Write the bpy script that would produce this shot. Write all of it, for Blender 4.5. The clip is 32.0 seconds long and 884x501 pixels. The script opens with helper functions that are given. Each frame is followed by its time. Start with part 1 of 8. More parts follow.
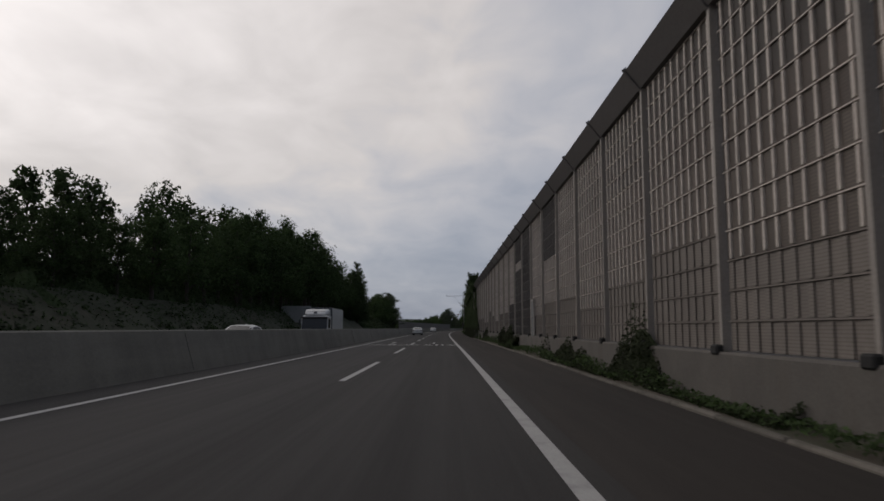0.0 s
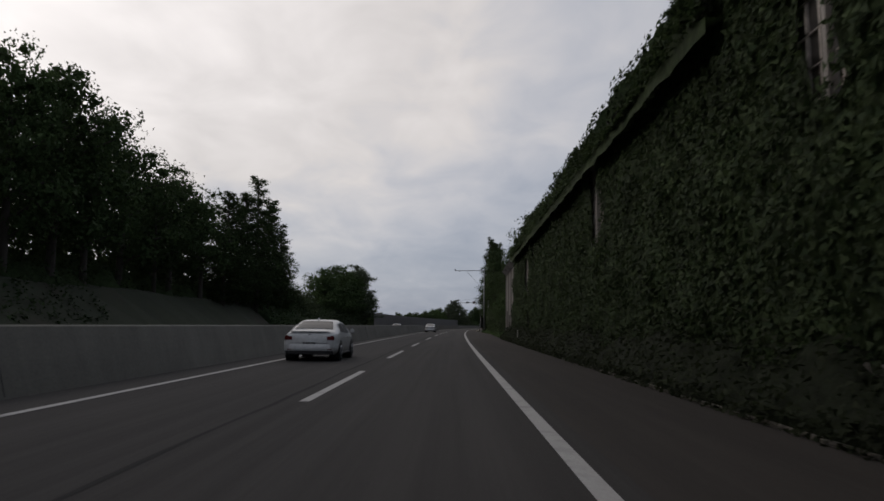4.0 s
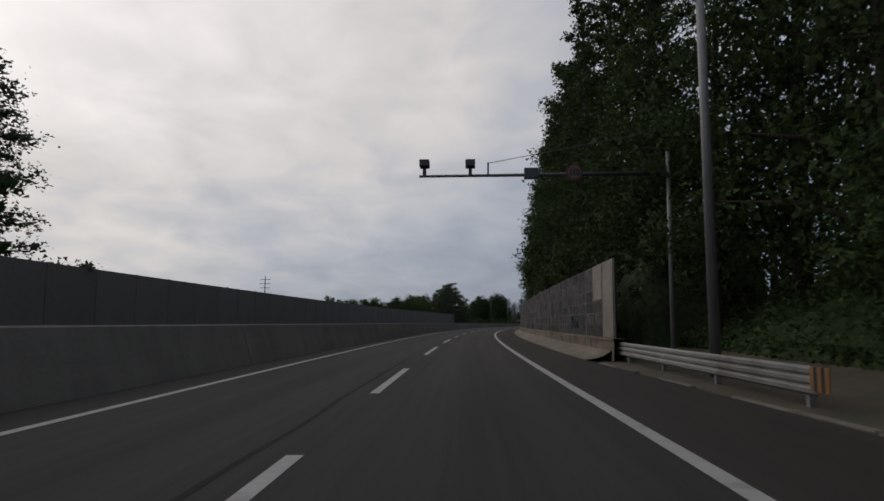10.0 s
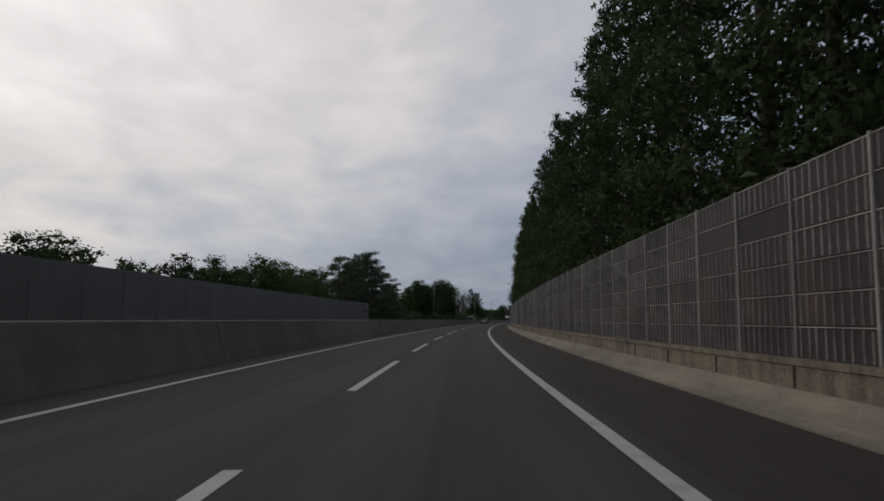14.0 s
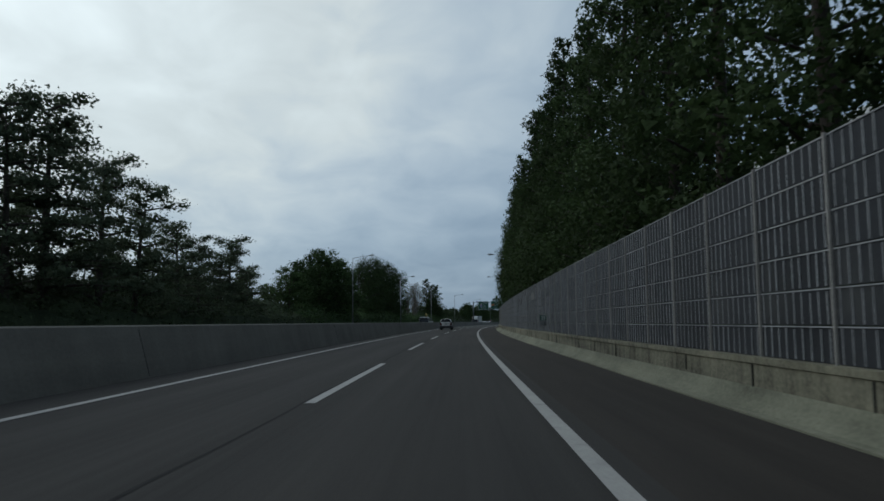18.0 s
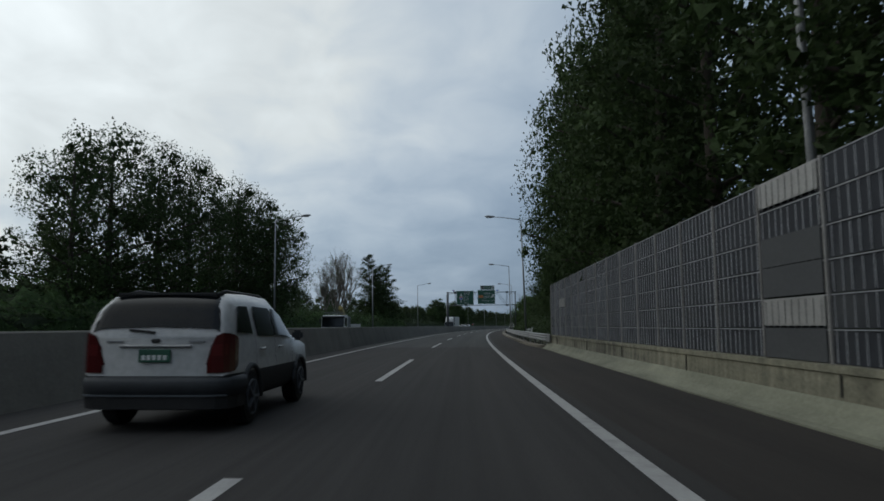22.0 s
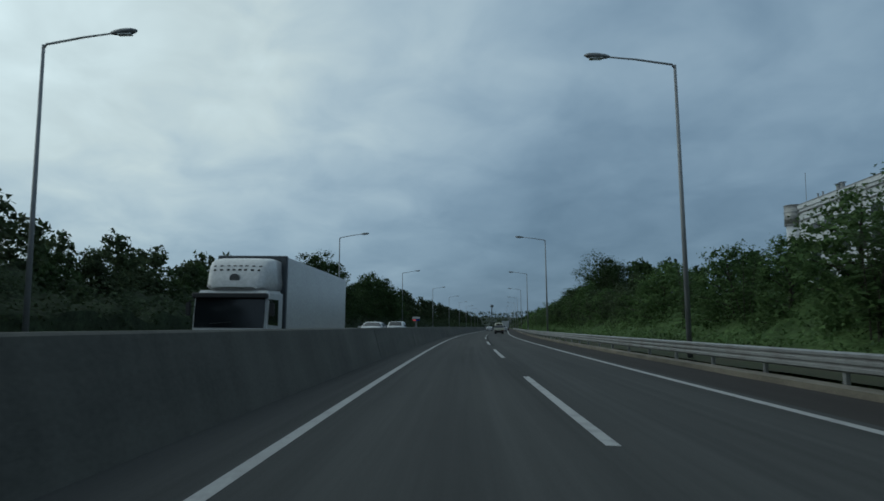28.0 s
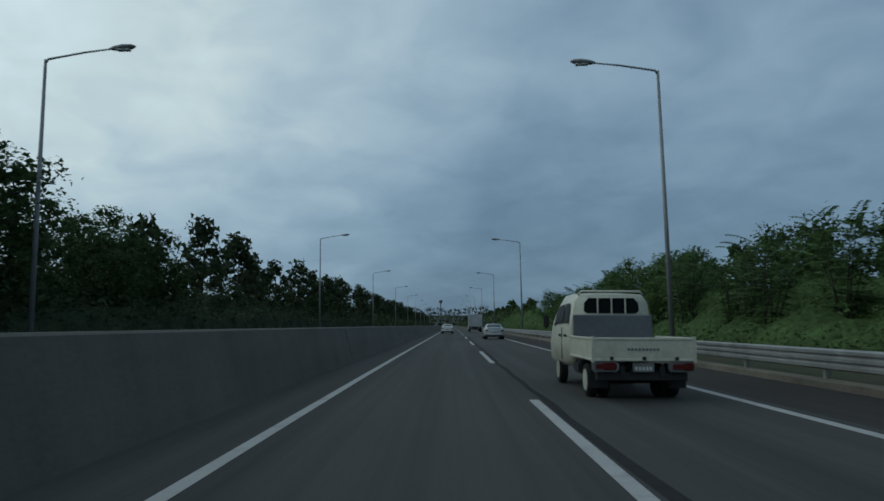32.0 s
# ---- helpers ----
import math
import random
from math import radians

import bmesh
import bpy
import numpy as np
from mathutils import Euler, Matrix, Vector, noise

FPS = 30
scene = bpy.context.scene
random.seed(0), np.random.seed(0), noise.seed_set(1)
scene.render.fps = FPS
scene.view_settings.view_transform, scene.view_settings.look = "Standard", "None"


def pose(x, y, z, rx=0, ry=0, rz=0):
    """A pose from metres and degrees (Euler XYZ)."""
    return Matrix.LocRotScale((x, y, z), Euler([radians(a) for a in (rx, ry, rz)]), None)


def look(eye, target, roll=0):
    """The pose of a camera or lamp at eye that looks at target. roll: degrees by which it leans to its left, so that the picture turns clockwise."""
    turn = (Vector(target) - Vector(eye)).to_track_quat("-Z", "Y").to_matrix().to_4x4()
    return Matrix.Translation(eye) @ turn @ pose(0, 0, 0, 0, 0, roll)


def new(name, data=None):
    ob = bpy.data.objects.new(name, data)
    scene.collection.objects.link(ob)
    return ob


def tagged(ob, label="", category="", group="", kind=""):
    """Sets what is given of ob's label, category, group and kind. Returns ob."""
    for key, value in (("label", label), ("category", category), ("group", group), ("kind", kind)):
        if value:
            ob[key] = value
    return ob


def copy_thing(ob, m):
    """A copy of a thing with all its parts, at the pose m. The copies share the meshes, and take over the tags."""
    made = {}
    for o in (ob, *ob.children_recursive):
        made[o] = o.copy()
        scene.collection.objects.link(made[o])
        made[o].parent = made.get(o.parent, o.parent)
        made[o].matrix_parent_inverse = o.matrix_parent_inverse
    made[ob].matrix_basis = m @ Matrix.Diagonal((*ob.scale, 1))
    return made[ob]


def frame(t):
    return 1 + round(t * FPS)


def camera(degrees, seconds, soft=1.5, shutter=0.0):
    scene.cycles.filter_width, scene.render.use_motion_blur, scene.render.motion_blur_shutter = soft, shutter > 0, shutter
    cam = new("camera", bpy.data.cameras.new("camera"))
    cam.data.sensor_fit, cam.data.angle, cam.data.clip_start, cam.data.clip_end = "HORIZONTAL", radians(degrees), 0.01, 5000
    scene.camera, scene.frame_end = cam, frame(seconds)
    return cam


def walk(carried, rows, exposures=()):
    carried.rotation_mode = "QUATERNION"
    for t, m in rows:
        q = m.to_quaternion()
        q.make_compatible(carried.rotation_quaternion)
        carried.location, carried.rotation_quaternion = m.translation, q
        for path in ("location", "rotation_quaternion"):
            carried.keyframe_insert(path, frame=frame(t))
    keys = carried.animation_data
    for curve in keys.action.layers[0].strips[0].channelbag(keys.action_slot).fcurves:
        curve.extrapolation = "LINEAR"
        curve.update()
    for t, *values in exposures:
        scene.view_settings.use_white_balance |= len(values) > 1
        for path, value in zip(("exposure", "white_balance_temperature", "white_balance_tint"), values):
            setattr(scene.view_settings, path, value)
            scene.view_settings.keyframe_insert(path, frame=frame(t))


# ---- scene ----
cam = camera(65.98, 32.0, soft=1.6, shutter=0.08)
PATH = [
    (0.0, pose(2.503, 0.000, 1.279, 96.515, -0.244, 0.430)),
    (0.5, pose(2.534, 13.897, 1.279, 96.465, -0.453, 0.596)),
    (1.0, pose(2.436, 27.740, 1.279, 96.425, -0.429, 0.864)),
    (1.5, pose(2.265, 41.438, 1.279, 96.357, -0.589, 0.781)),
    (2.0, pose(2.140, 54.596, 1.279, 96.369, -0.384, 0.904)),
    (2.5, pose(1.954, 67.298, 1.279, 96.336, -0.225, 0.883)),
    (3.0, pose(1.919, 79.783, 1.279, 96.275, -0.899, 0.798)),
    (3.5, pose(1.824, 92.168, 1.279, 96.299, -0.758, 0.864)),
    (4.0, pose(1.775, 104.107, 1.279, 96.260, -0.677, 0.846)),
    (4.5, pose(1.749, 115.675, 1.279, 96.198, -0.555, 0.833)),
    (5.0, pose(1.742, 126.896, 1.279, 96.136, -0.426, 0.848)),
    (5.5, pose(1.748, 137.798, 1.279, 96.095, -0.324, 0.881)),
    (6.0, pose(1.762, 148.408, 1.279, 96.098, -0.286, 0.892)),
    (6.5, pose(1.777, 158.793, 1.279, 96.044, -0.463, 0.859)),
    (7.0, pose(1.782, 169.097, 1.279, 96.070, -0.471, 0.890)),
    (7.5, pose(1.769, 179.456, 1.279, 96.078, -0.463, 0.827)),
    (8.0, pose(1.763, 190.033, 1.279, 96.118, -0.461, 0.730)),
    (8.5, pose(1.782, 200.923, 1.279, 96.172, -0.643, 0.640)),
    (9.0, pose(1.859, 212.296, 1.279, 96.141, -0.509, 0.564)),
    (9.5, pose(2.079, 223.969, 1.279, 96.200, -0.819, 0.579)),
    (10.0, pose(2.285, 235.576, 1.279, 96.051, -0.290, 0.393)),
    (10.5, pose(2.569, 247.465, 1.279, 95.850, 0.475, -0.229)),
    (11.0, pose(3.074, 259.353, 1.279, 96.005, -0.051, -0.850)),
    (11.5, pose(3.536, 271.242, 1.279, 96.166, -0.412, -1.251)),
    (12.0, pose(4.057, 283.175, 1.279, 96.129, 0.001, -1.875)),
    (12.5, pose(4.697, 295.140, 1.279, 95.909, 0.119, -2.708)),
    (13.0, pose(5.473, 307.281, 1.279, 95.719, -0.326, -3.169)),
    (13.5, pose(6.442, 319.434, 1.279, 95.698, -0.510, -3.848)),
    (14.0, pose(7.601, 331.605, 1.279, 95.779, -0.503, -4.622)),
    (14.5, pose(8.931, 343.790, 1.279, 95.900, -0.381, -5.378)),
    (15.0, pose(10.408, 355.981, 1.279, 96.001, -0.217, -6.063)),
    (15.5, pose(12.010, 368.176, 1.279, 96.023, -0.086, -6.646)),
    (16.0, pose(13.712, 380.370, 1.279, 95.898, -0.063, -7.115)),
    (16.5, pose(15.541, 392.561, 1.279, 95.864, -0.093, -7.403)),
    (17.0, pose(17.416, 404.859, 1.279, 95.978, -0.297, -7.593)),
    (17.5, pose(19.273, 417.146, 1.279, 95.960, 0.210, -7.781)),
    (18.0, pose(21.206, 429.160, 1.279, 95.983, -0.003, -8.028)),
    (18.5, pose(23.119, 441.201, 1.279, 95.947, -0.119, -8.238)),
    (19.0, pose(25.086, 453.367, 1.279, 95.980, -0.006, -8.474)),
    (19.5, pose(27.195, 465.725, 1.279, 96.041, -0.049, -8.795)),
    (20.0, pose(29.374, 478.179, 1.279, 96.068, -0.231, -9.372)),
    (20.5, pose(31.766, 490.669, 1.279, 96.068, 0.265, -9.835)),
    (21.0, pose(34.201, 503.074, 1.279, 96.121, 0.347, -10.310)),
    (21.5, pose(36.548, 515.464, 1.279, 96.228, 0.339, -10.539)),
    (22.0, pose(38.902, 528.017, 1.279, 96.310, 0.089, -10.542)),
    (22.5, pose(41.219, 540.669, 1.279, 96.333, 0.601, -10.360)),
    (23.0, pose(43.474, 553.282, 1.279, 96.382, 0.584, -10.111)),
    (23.5, pose(45.591, 566.014, 1.279, 96.380, 0.296, -10.012)),
    (24.0, pose(47.837, 578.650, 1.279, 96.353, -0.771, -10.254)),
    (24.5, pose(50.458, 591.322, 1.279, 96.302, -1.532, -10.608)),
    (25.0, pose(53.351, 604.030, 1.279, 96.274, -1.663, -11.402)),
    (25.5, pose(56.471, 616.779, 1.279, 96.268, -1.379, -12.359)),
    (26.0, pose(59.779, 629.574, 1.279, 96.284, -0.894, -13.291)),
    (26.5, pose(63.235, 642.421, 1.279, 96.323, -0.425, -14.102)),
    (27.0, pose(66.800, 655.337, 1.279, 96.387, -0.184, -14.669)),
    (27.5, pose(70.457, 668.199, 1.279, 96.351, -0.281, -15.202)),
    (28.0, pose(74.213, 680.914, 1.279, 96.349, -0.510, -15.745)),
    (28.5, pose(78.142, 693.936, 1.279, 96.307, -0.445, -16.362)),
    (29.0, pose(82.368, 707.383, 1.279, 96.301, -0.586, -16.980)),
    (29.5, pose(86.795, 720.753, 1.279, 96.374, -0.441, -17.646)),
    (30.0, pose(91.338, 734.068, 1.279, 96.334, -0.261, -18.305)),
    (30.5, pose(95.997, 747.385, 1.279, 96.347, -0.278, -19.024)),
    (31.0, pose(100.750, 760.745, 1.279, 96.309, -0.181, -19.564)),
    (31.5, pose(105.602, 774.011, 1.279, 96.282, -0.165, -19.871)),
    (32.0, pose(110.398, 787.259, 1.279, 96.254, -0.191, -20.186)),
]
EXPOSURES = [(0.0, 0.15, 6740, 14), (2.5, 0.28, 6740, 14), (6.0, 0.25, 6700, 13), (9.0, 0.18, 6700, 13), (13.0, 0.22, 6680, 13), (16.8, 0.22, 6680, 13), (18.0, 0.3, 5850, -1), (20.0, 0.3, 5700, -4), (22.0, 0.40, 6060, 3), (23.0, 0.44, 5960, 0), (24.0, 0.32, 5650, -7), (26.0, 0.38, 5620, -7), (27.2, 0.36, 5600, -8), (28.0, 0.20, 5580, -8), (32.0, 0.18, 5520, -8)]
walk(cam, PATH, EXPOSURES)

# ---- world and sun: a grey evening sky, brighter on the west side ----
world = bpy.data.worlds.new("overcast_sky")
scene.world = world
world.use_nodes = True
wn, wl = world.node_tree.nodes, world.node_tree.links
wn.clear()


def wnode(kind, **sets):
    n = wn.new(kind)
    for k, v in sets.items():
        if k == "op":
            n.operation = v
        else:
            n.inputs[int(k[1:])].default_value = v
    return n


def wmath(op, a, b):
    n = wnode("ShaderNodeMath", op=op)
    for i, v in enumerate((a, b)):
        if isinstance(v, (int, float)):
            n.inputs[i].default_value = v
        else:
            wl.new(v, n.inputs[i])
    return n.outputs[0]


w_co = wn.new("ShaderNodeTexCoord").outputs["Generated"]
w_sep = wn.new("ShaderNodeSeparateXYZ")
wl.new(w_co, w_sep.inputs[0])
w_up = wmath("MAXIMUM", w_sep.outputs[2], 0.0)
w_den = wmath("ADD", w_up, 0.30)
w_comb = wn.new("ShaderNodeCombineXYZ")
wl.new(wmath("DIVIDE", w_sep.outputs[0], w_den), w_comb.inputs[0])
wl.new(wmath("DIVIDE", w_sep.outputs[1], w_den), w_comb.inputs[1])


def wnoise(scale, detail, rough, warp, offset):
    m = wn.new("ShaderNodeMapping")
    m.inputs[1].default_value = offset
    m.inputs[3].default_value = warp
    wl.new(w_comb.outputs[0], m.inputs[0])
    n = wn.new("ShaderNodeTexNoise")
    n.inputs["Scale"].default_value = scale
    n.inputs["Detail"].default_value = detail
    n.inputs["Roughness"].default_value = rough
    n.inputs["Distortion"].default_value = 0.35
    wl.new(m.outputs[0], n.inputs["Vector"])
    return n.outputs["Fac"]


cloud_big = wnoise(1.0, 5, 0.5, (1.0, 0.9, 1), (3.1, 0.7, 0))
cloud_small = wnoise(5.0, 4, 0.5, (1.0, 0.9, 1), (1.7, 5.2, 0))
# brightness: a broad glow to the north-west, dim towards the east and the skyline
w_dot = wn.new("ShaderNodeVectorMath")
w_dot.operation = "DOT_PRODUCT"
wl.new(w_co, w_dot.inputs[0])
w_dot.inputs[1].default_value = Vector((-0.86, 0.42, 0.30)).normalized()
glow = wn.new("ShaderNodeMapRange")
for i, v in ((1, 0.08), (2, 0.95), (3, 0.32), (4, 0.88)):
    glow.inputs[i].default_value = v
wl.new(w_dot.outputs["Value"], glow.inputs[0])
low = wn.new("ShaderNodeMapRange")
for i, v in ((1, 0.0), (2, 0.36), (3, 0.58), (4, 1.0)):
    low.inputs[i].default_value = v
wl.new(w_up, low.inputs[0])
mott = wmath("ADD", wmath("MULTIPLY", cloud_big, 0.55), wmath("MULTIPLY", cloud_small, 0.47))
mottle = wmath("ADD", 0.40, wmath("MULTIPLY", mott, 1.2))
level = wmath("MULTIPLY", wmath("MULTIPLY", glow.outputs[0], low.outputs[0]), mottle)
tone = wn.new("ShaderNodeValToRGB")
tone.color_ramp.elements[0].position, tone.color_ramp.elements[0].color = 0.14, (0.665, 0.89, 1.26, 1)
tone.color_ramp.elements[1].position, tone.color_ramp.elements[1].color = 0.60, (1.0, 0.985, 0.975, 1)
wl.new(level, tone.inputs[0])
cloud_col = wn.new("ShaderNodeVectorMath")
cloud_col.operation = "SCALE"
wl.new(tone.outputs[0], cloud_col.inputs[0])
wl.new(level, cloud_col.inputs["Scale"])
bg_cloud = wn.new("ShaderNodeBackground")
wl.new(cloud_col.outputs[0], bg_cloud.inputs[0])
bg_cloud.inputs[1].default_value = 1.0
nishita = wn.new("ShaderNodeTexSky")
nishita.sky_type = "NISHITA"
nishita.sun_disc = False
nishita.sun_elevation, nishita.sun_rotation = radians(14), radians(-63)
bg_sky = wn.new("ShaderNodeBackground")
bg_sky.inputs[1].default_value = 0.05
wl.new(nishita.outputs[0], bg_sky.inputs[0])
w_add = wn.new("ShaderNodeMixShader")
w_add.inputs[0].default_value = 0.88
wl.new(bg_sky.outputs[0], w_add.inputs[1])
wl.new(bg_cloud.outputs[0], w_add.inputs[2])
w_out = wn.new("ShaderNodeOutputWorld")
wl.new(w_add.outputs[0], w_out.inputs[0])

sun_data = bpy.data.lights.new("veiled_sun", "SUN")
sun_data.energy, sun_data.angle, sun_data.color = 0.25, radians(25), (1.0, 0.95, 0.9)
sun = new("veiled_sun", sun_data)
sun.matrix_basis = look((-860, 420, 300), (0, 0, 0))


# ---- materials ----
def material(name, col, rough=0.8, metal=0.0, col2=None, scale=6.0, fine=60.0, bump=0.0, vary=0.0, stain=None, stain_scale=0.6, spec=0.5, streak=1.0, louvre_shade=0.0):
    """Two-scale mottled paint: col to col2 by coarse and fine noise; stain is a third colour in patches; vary shifts
    value by piece; the last argument paints louvre shade as dark bands.
    """
    m = bpy.data.materials.new(name)
    m.use_nodes = True
    nt = m.node_tree
    nd, ln = nt.nodes, nt.links
    b = nd["Principled BSDF"]
    b.inputs["Roughness"].default_value = rough
    b.inputs["Metallic"].default_value = metal
    b.inputs["Specular IOR Level"].default_value = spec
    col2 = col2 or tuple(c * 0.72 for c in col)
    co = nd.new("ShaderNodeTexCoord").outputs["Object"]

    def noise_of(sc, det=4, tall=1.0):
        n = nd.new("ShaderNodeTexNoise")
        if tall != 1.0:
            mp = nd.new("ShaderNodeMapping")
            mp.inputs[3].default_value = (1.0, 1.0, tall)
            ln.new(co, mp.inputs[0])
        n.inputs["Scale"].default_value = sc
        n.inputs["Detail"].default_value = det
        n.inputs["Roughness"].default_value = 0.6
        ln.new(mp.outputs[0] if tall != 1.0 else co, n.inputs["Vector"])
        return n.outputs["Fac"]

    def mix(f, a, c, mode="MIX"):
        x = nd.new("ShaderNodeMix")
        x.data_type = "RGBA"
        x.blend_type = mode
        for sock, v in ((x.inputs[0], f), (x.inputs[6], a), (x.inputs[7], c)):
            if isinstance(v, (int, float)):
                sock.default_value = v
            elif isinstance(v, tuple):
                sock.default_value = (*v, 1)
            else:
                ln.new(v, sock)
        return x.outputs[2]

    def band(f, lo, hi):
        r = nd.new("ShaderNodeMapRange")
        r.inputs[1].default_value, r.inputs[2].default_value = lo, hi
        ln.new(f, r.inputs[0])
        return r.outputs[0]

    coarse, small = noise_of(scale), noise_of(fine, 3)
    c = mix(band(coarse, 0.32, 0.68), col, col2)
    c = mix(band(small, 0.25, 0.75), c, mix(0.5, c, tuple(v * 0.55 for v in col2)))
    if stain:
        c = mix(band(noise_of(stain_scale, 5, streak), 0.52, 0.70), c, stain)
    if vary:
        inf = nd.new("ShaderNodeObjectInfo")
        hv = nd.new("ShaderNodeHueSaturation")
        hv.inputs["Value"].default_value = 1.0
        r = nd.new("ShaderNodeMapRange")
        r.inputs[3].default_value, r.inputs[4].default_value = 1 - vary, 1 + vary
        ln.new(inf.outputs["Random"], r.inputs[0])
        ln.new(r.outputs[0], hv.inputs["Value"])
        ln.new(c, hv.inputs["Color"])
        c = hv.outputs[0]
    # louvre relief is only painted: its shade as dark level bands in the colour
    if louvre_shade:
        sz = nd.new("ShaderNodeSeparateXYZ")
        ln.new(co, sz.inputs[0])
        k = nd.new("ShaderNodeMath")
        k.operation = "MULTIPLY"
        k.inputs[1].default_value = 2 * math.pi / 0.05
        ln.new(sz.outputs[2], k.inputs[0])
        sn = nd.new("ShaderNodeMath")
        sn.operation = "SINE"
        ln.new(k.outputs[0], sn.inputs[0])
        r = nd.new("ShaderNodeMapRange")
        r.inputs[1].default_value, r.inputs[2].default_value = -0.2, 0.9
        r.inputs[4].default_value = louvre_shade
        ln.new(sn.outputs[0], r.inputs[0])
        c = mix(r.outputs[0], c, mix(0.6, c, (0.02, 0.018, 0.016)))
    ln.new(c, b.inputs["Base Color"])
    if bump:
        bp = nd.new("ShaderNodeBump")
        bp.inputs["Strength"].default_value = bump
        bp.inputs["Distance"].default_value = 0.02
        ln.new(small, bp.inputs["Height"])
        ln.new(bp.outputs[0], b.inputs["Normal"])
    return m


def lane_material(name, col, rough, grain, streak, along, wheel=0.0, tint=(1.0, 0.93, 0.85), contrast=1.0):
    """A long surface worn along its length: it reads the mesh's own "lane" coordinates (across, along, up)."""
    m = bpy.data.materials.new(name)
    m.use_nodes = True
    nd, ln = m.node_tree.nodes, m.node_tree.links
    b = nd["Principled BSDF"]
    b.inputs["Roughness"].default_value = rough
    b.inputs["Specular IOR Level"].default_value = 0.22
    att = nd.new("ShaderNodeAttribute")
    att.attribute_name = "lane"

    def noise_at(sx, sy, sz, det, source):
        mp = nd.new("ShaderNodeMapping")
        mp.inputs[3].default_value = (sx, sy, sz)
        ln.new(source, mp.inputs[0])
        n = nd.new("ShaderNodeTexNoise")
        n.inputs["Scale"].default_value = 1.0
        n.inputs["Detail"].default_value = det
        n.inputs["Roughness"].default_value = 0.62
        ln.new(mp.outputs[0], n.inputs["Vector"])
        return n.outputs["Fac"]

    def calc(op, a, c):
        n = nd.new("ShaderNodeMath")
        n.operation = op
        for i, v in enumerate((a, c)):
            if isinstance(v, (int, float)):
                n.inputs[i].default_value = v
            elif v is not None:
                ln.new(v, n.inputs[i])
        return n.outputs[0]

    lane = att.outputs["Vector"]
    grain_f = noise_at(grain, grain, grain, 3, lane)
    patch_f = noise_at(0.35, 0.05, 0.8, 5, lane)
    streak_f = noise_at(*streak, 4, lane)
    long_f = noise_at(*along, 3, lane)
    v = calc("ADD", calc("MULTIPLY", grain_f, 0.55), calc("MULTIPLY", patch_f, 0.75))
    v = calc("ADD", v, calc("ADD", calc("MULTIPLY", streak_f, 0.75), calc("MULTIPLY", long_f, 0.45)))
    v = calc("SUBTRACT", v, 0.25)
    v = calc("MAXIMUM", calc("ADD", calc("MULTIPLY", calc("SUBTRACT", v, 1.0), contrast), 1.0), 0.25)
    if wheel:
        sp = nd.new("ShaderNodeSeparateXYZ")
        ln.new(lane, sp.inputs[0])
        ph = calc("MULTIPLY", calc("SUBTRACT", calc("ABSOLUTE", sp.outputs[0], None), 1.8), 3.7)
        v = calc("SUBTRACT", v, calc("MULTIPLY", calc("COSINE", ph, None), wheel))
    hv = nd.new("ShaderNodeMix")
    hv.data_type = "RGBA"
    ln.new(patch_f, hv.inputs[0])
    hv.inputs[6].default_value = (*col, 1)
    hv.inputs[7].default_value = (*[c * k for c, k in zip(col, tint)], 1)
    sc = nd.new("ShaderNodeVectorMath")
    sc.operation = "SCALE"
    ln.new(hv.outputs[2], sc.inputs[0])
    ln.new(v, sc.inputs["Scale"])
    ln.new(sc.outputs[0], b.inputs["Base Color"])
    bp = nd.new("ShaderNodeBump")
    bp.inputs["Strength"].default_value = 0.25
    bp.inputs["Distance"].default_value = 0.02
    ln.new(grain_f, bp.inputs["Height"])
    ln.new(bp.outputs[0], b.inputs["Normal"])
    return m


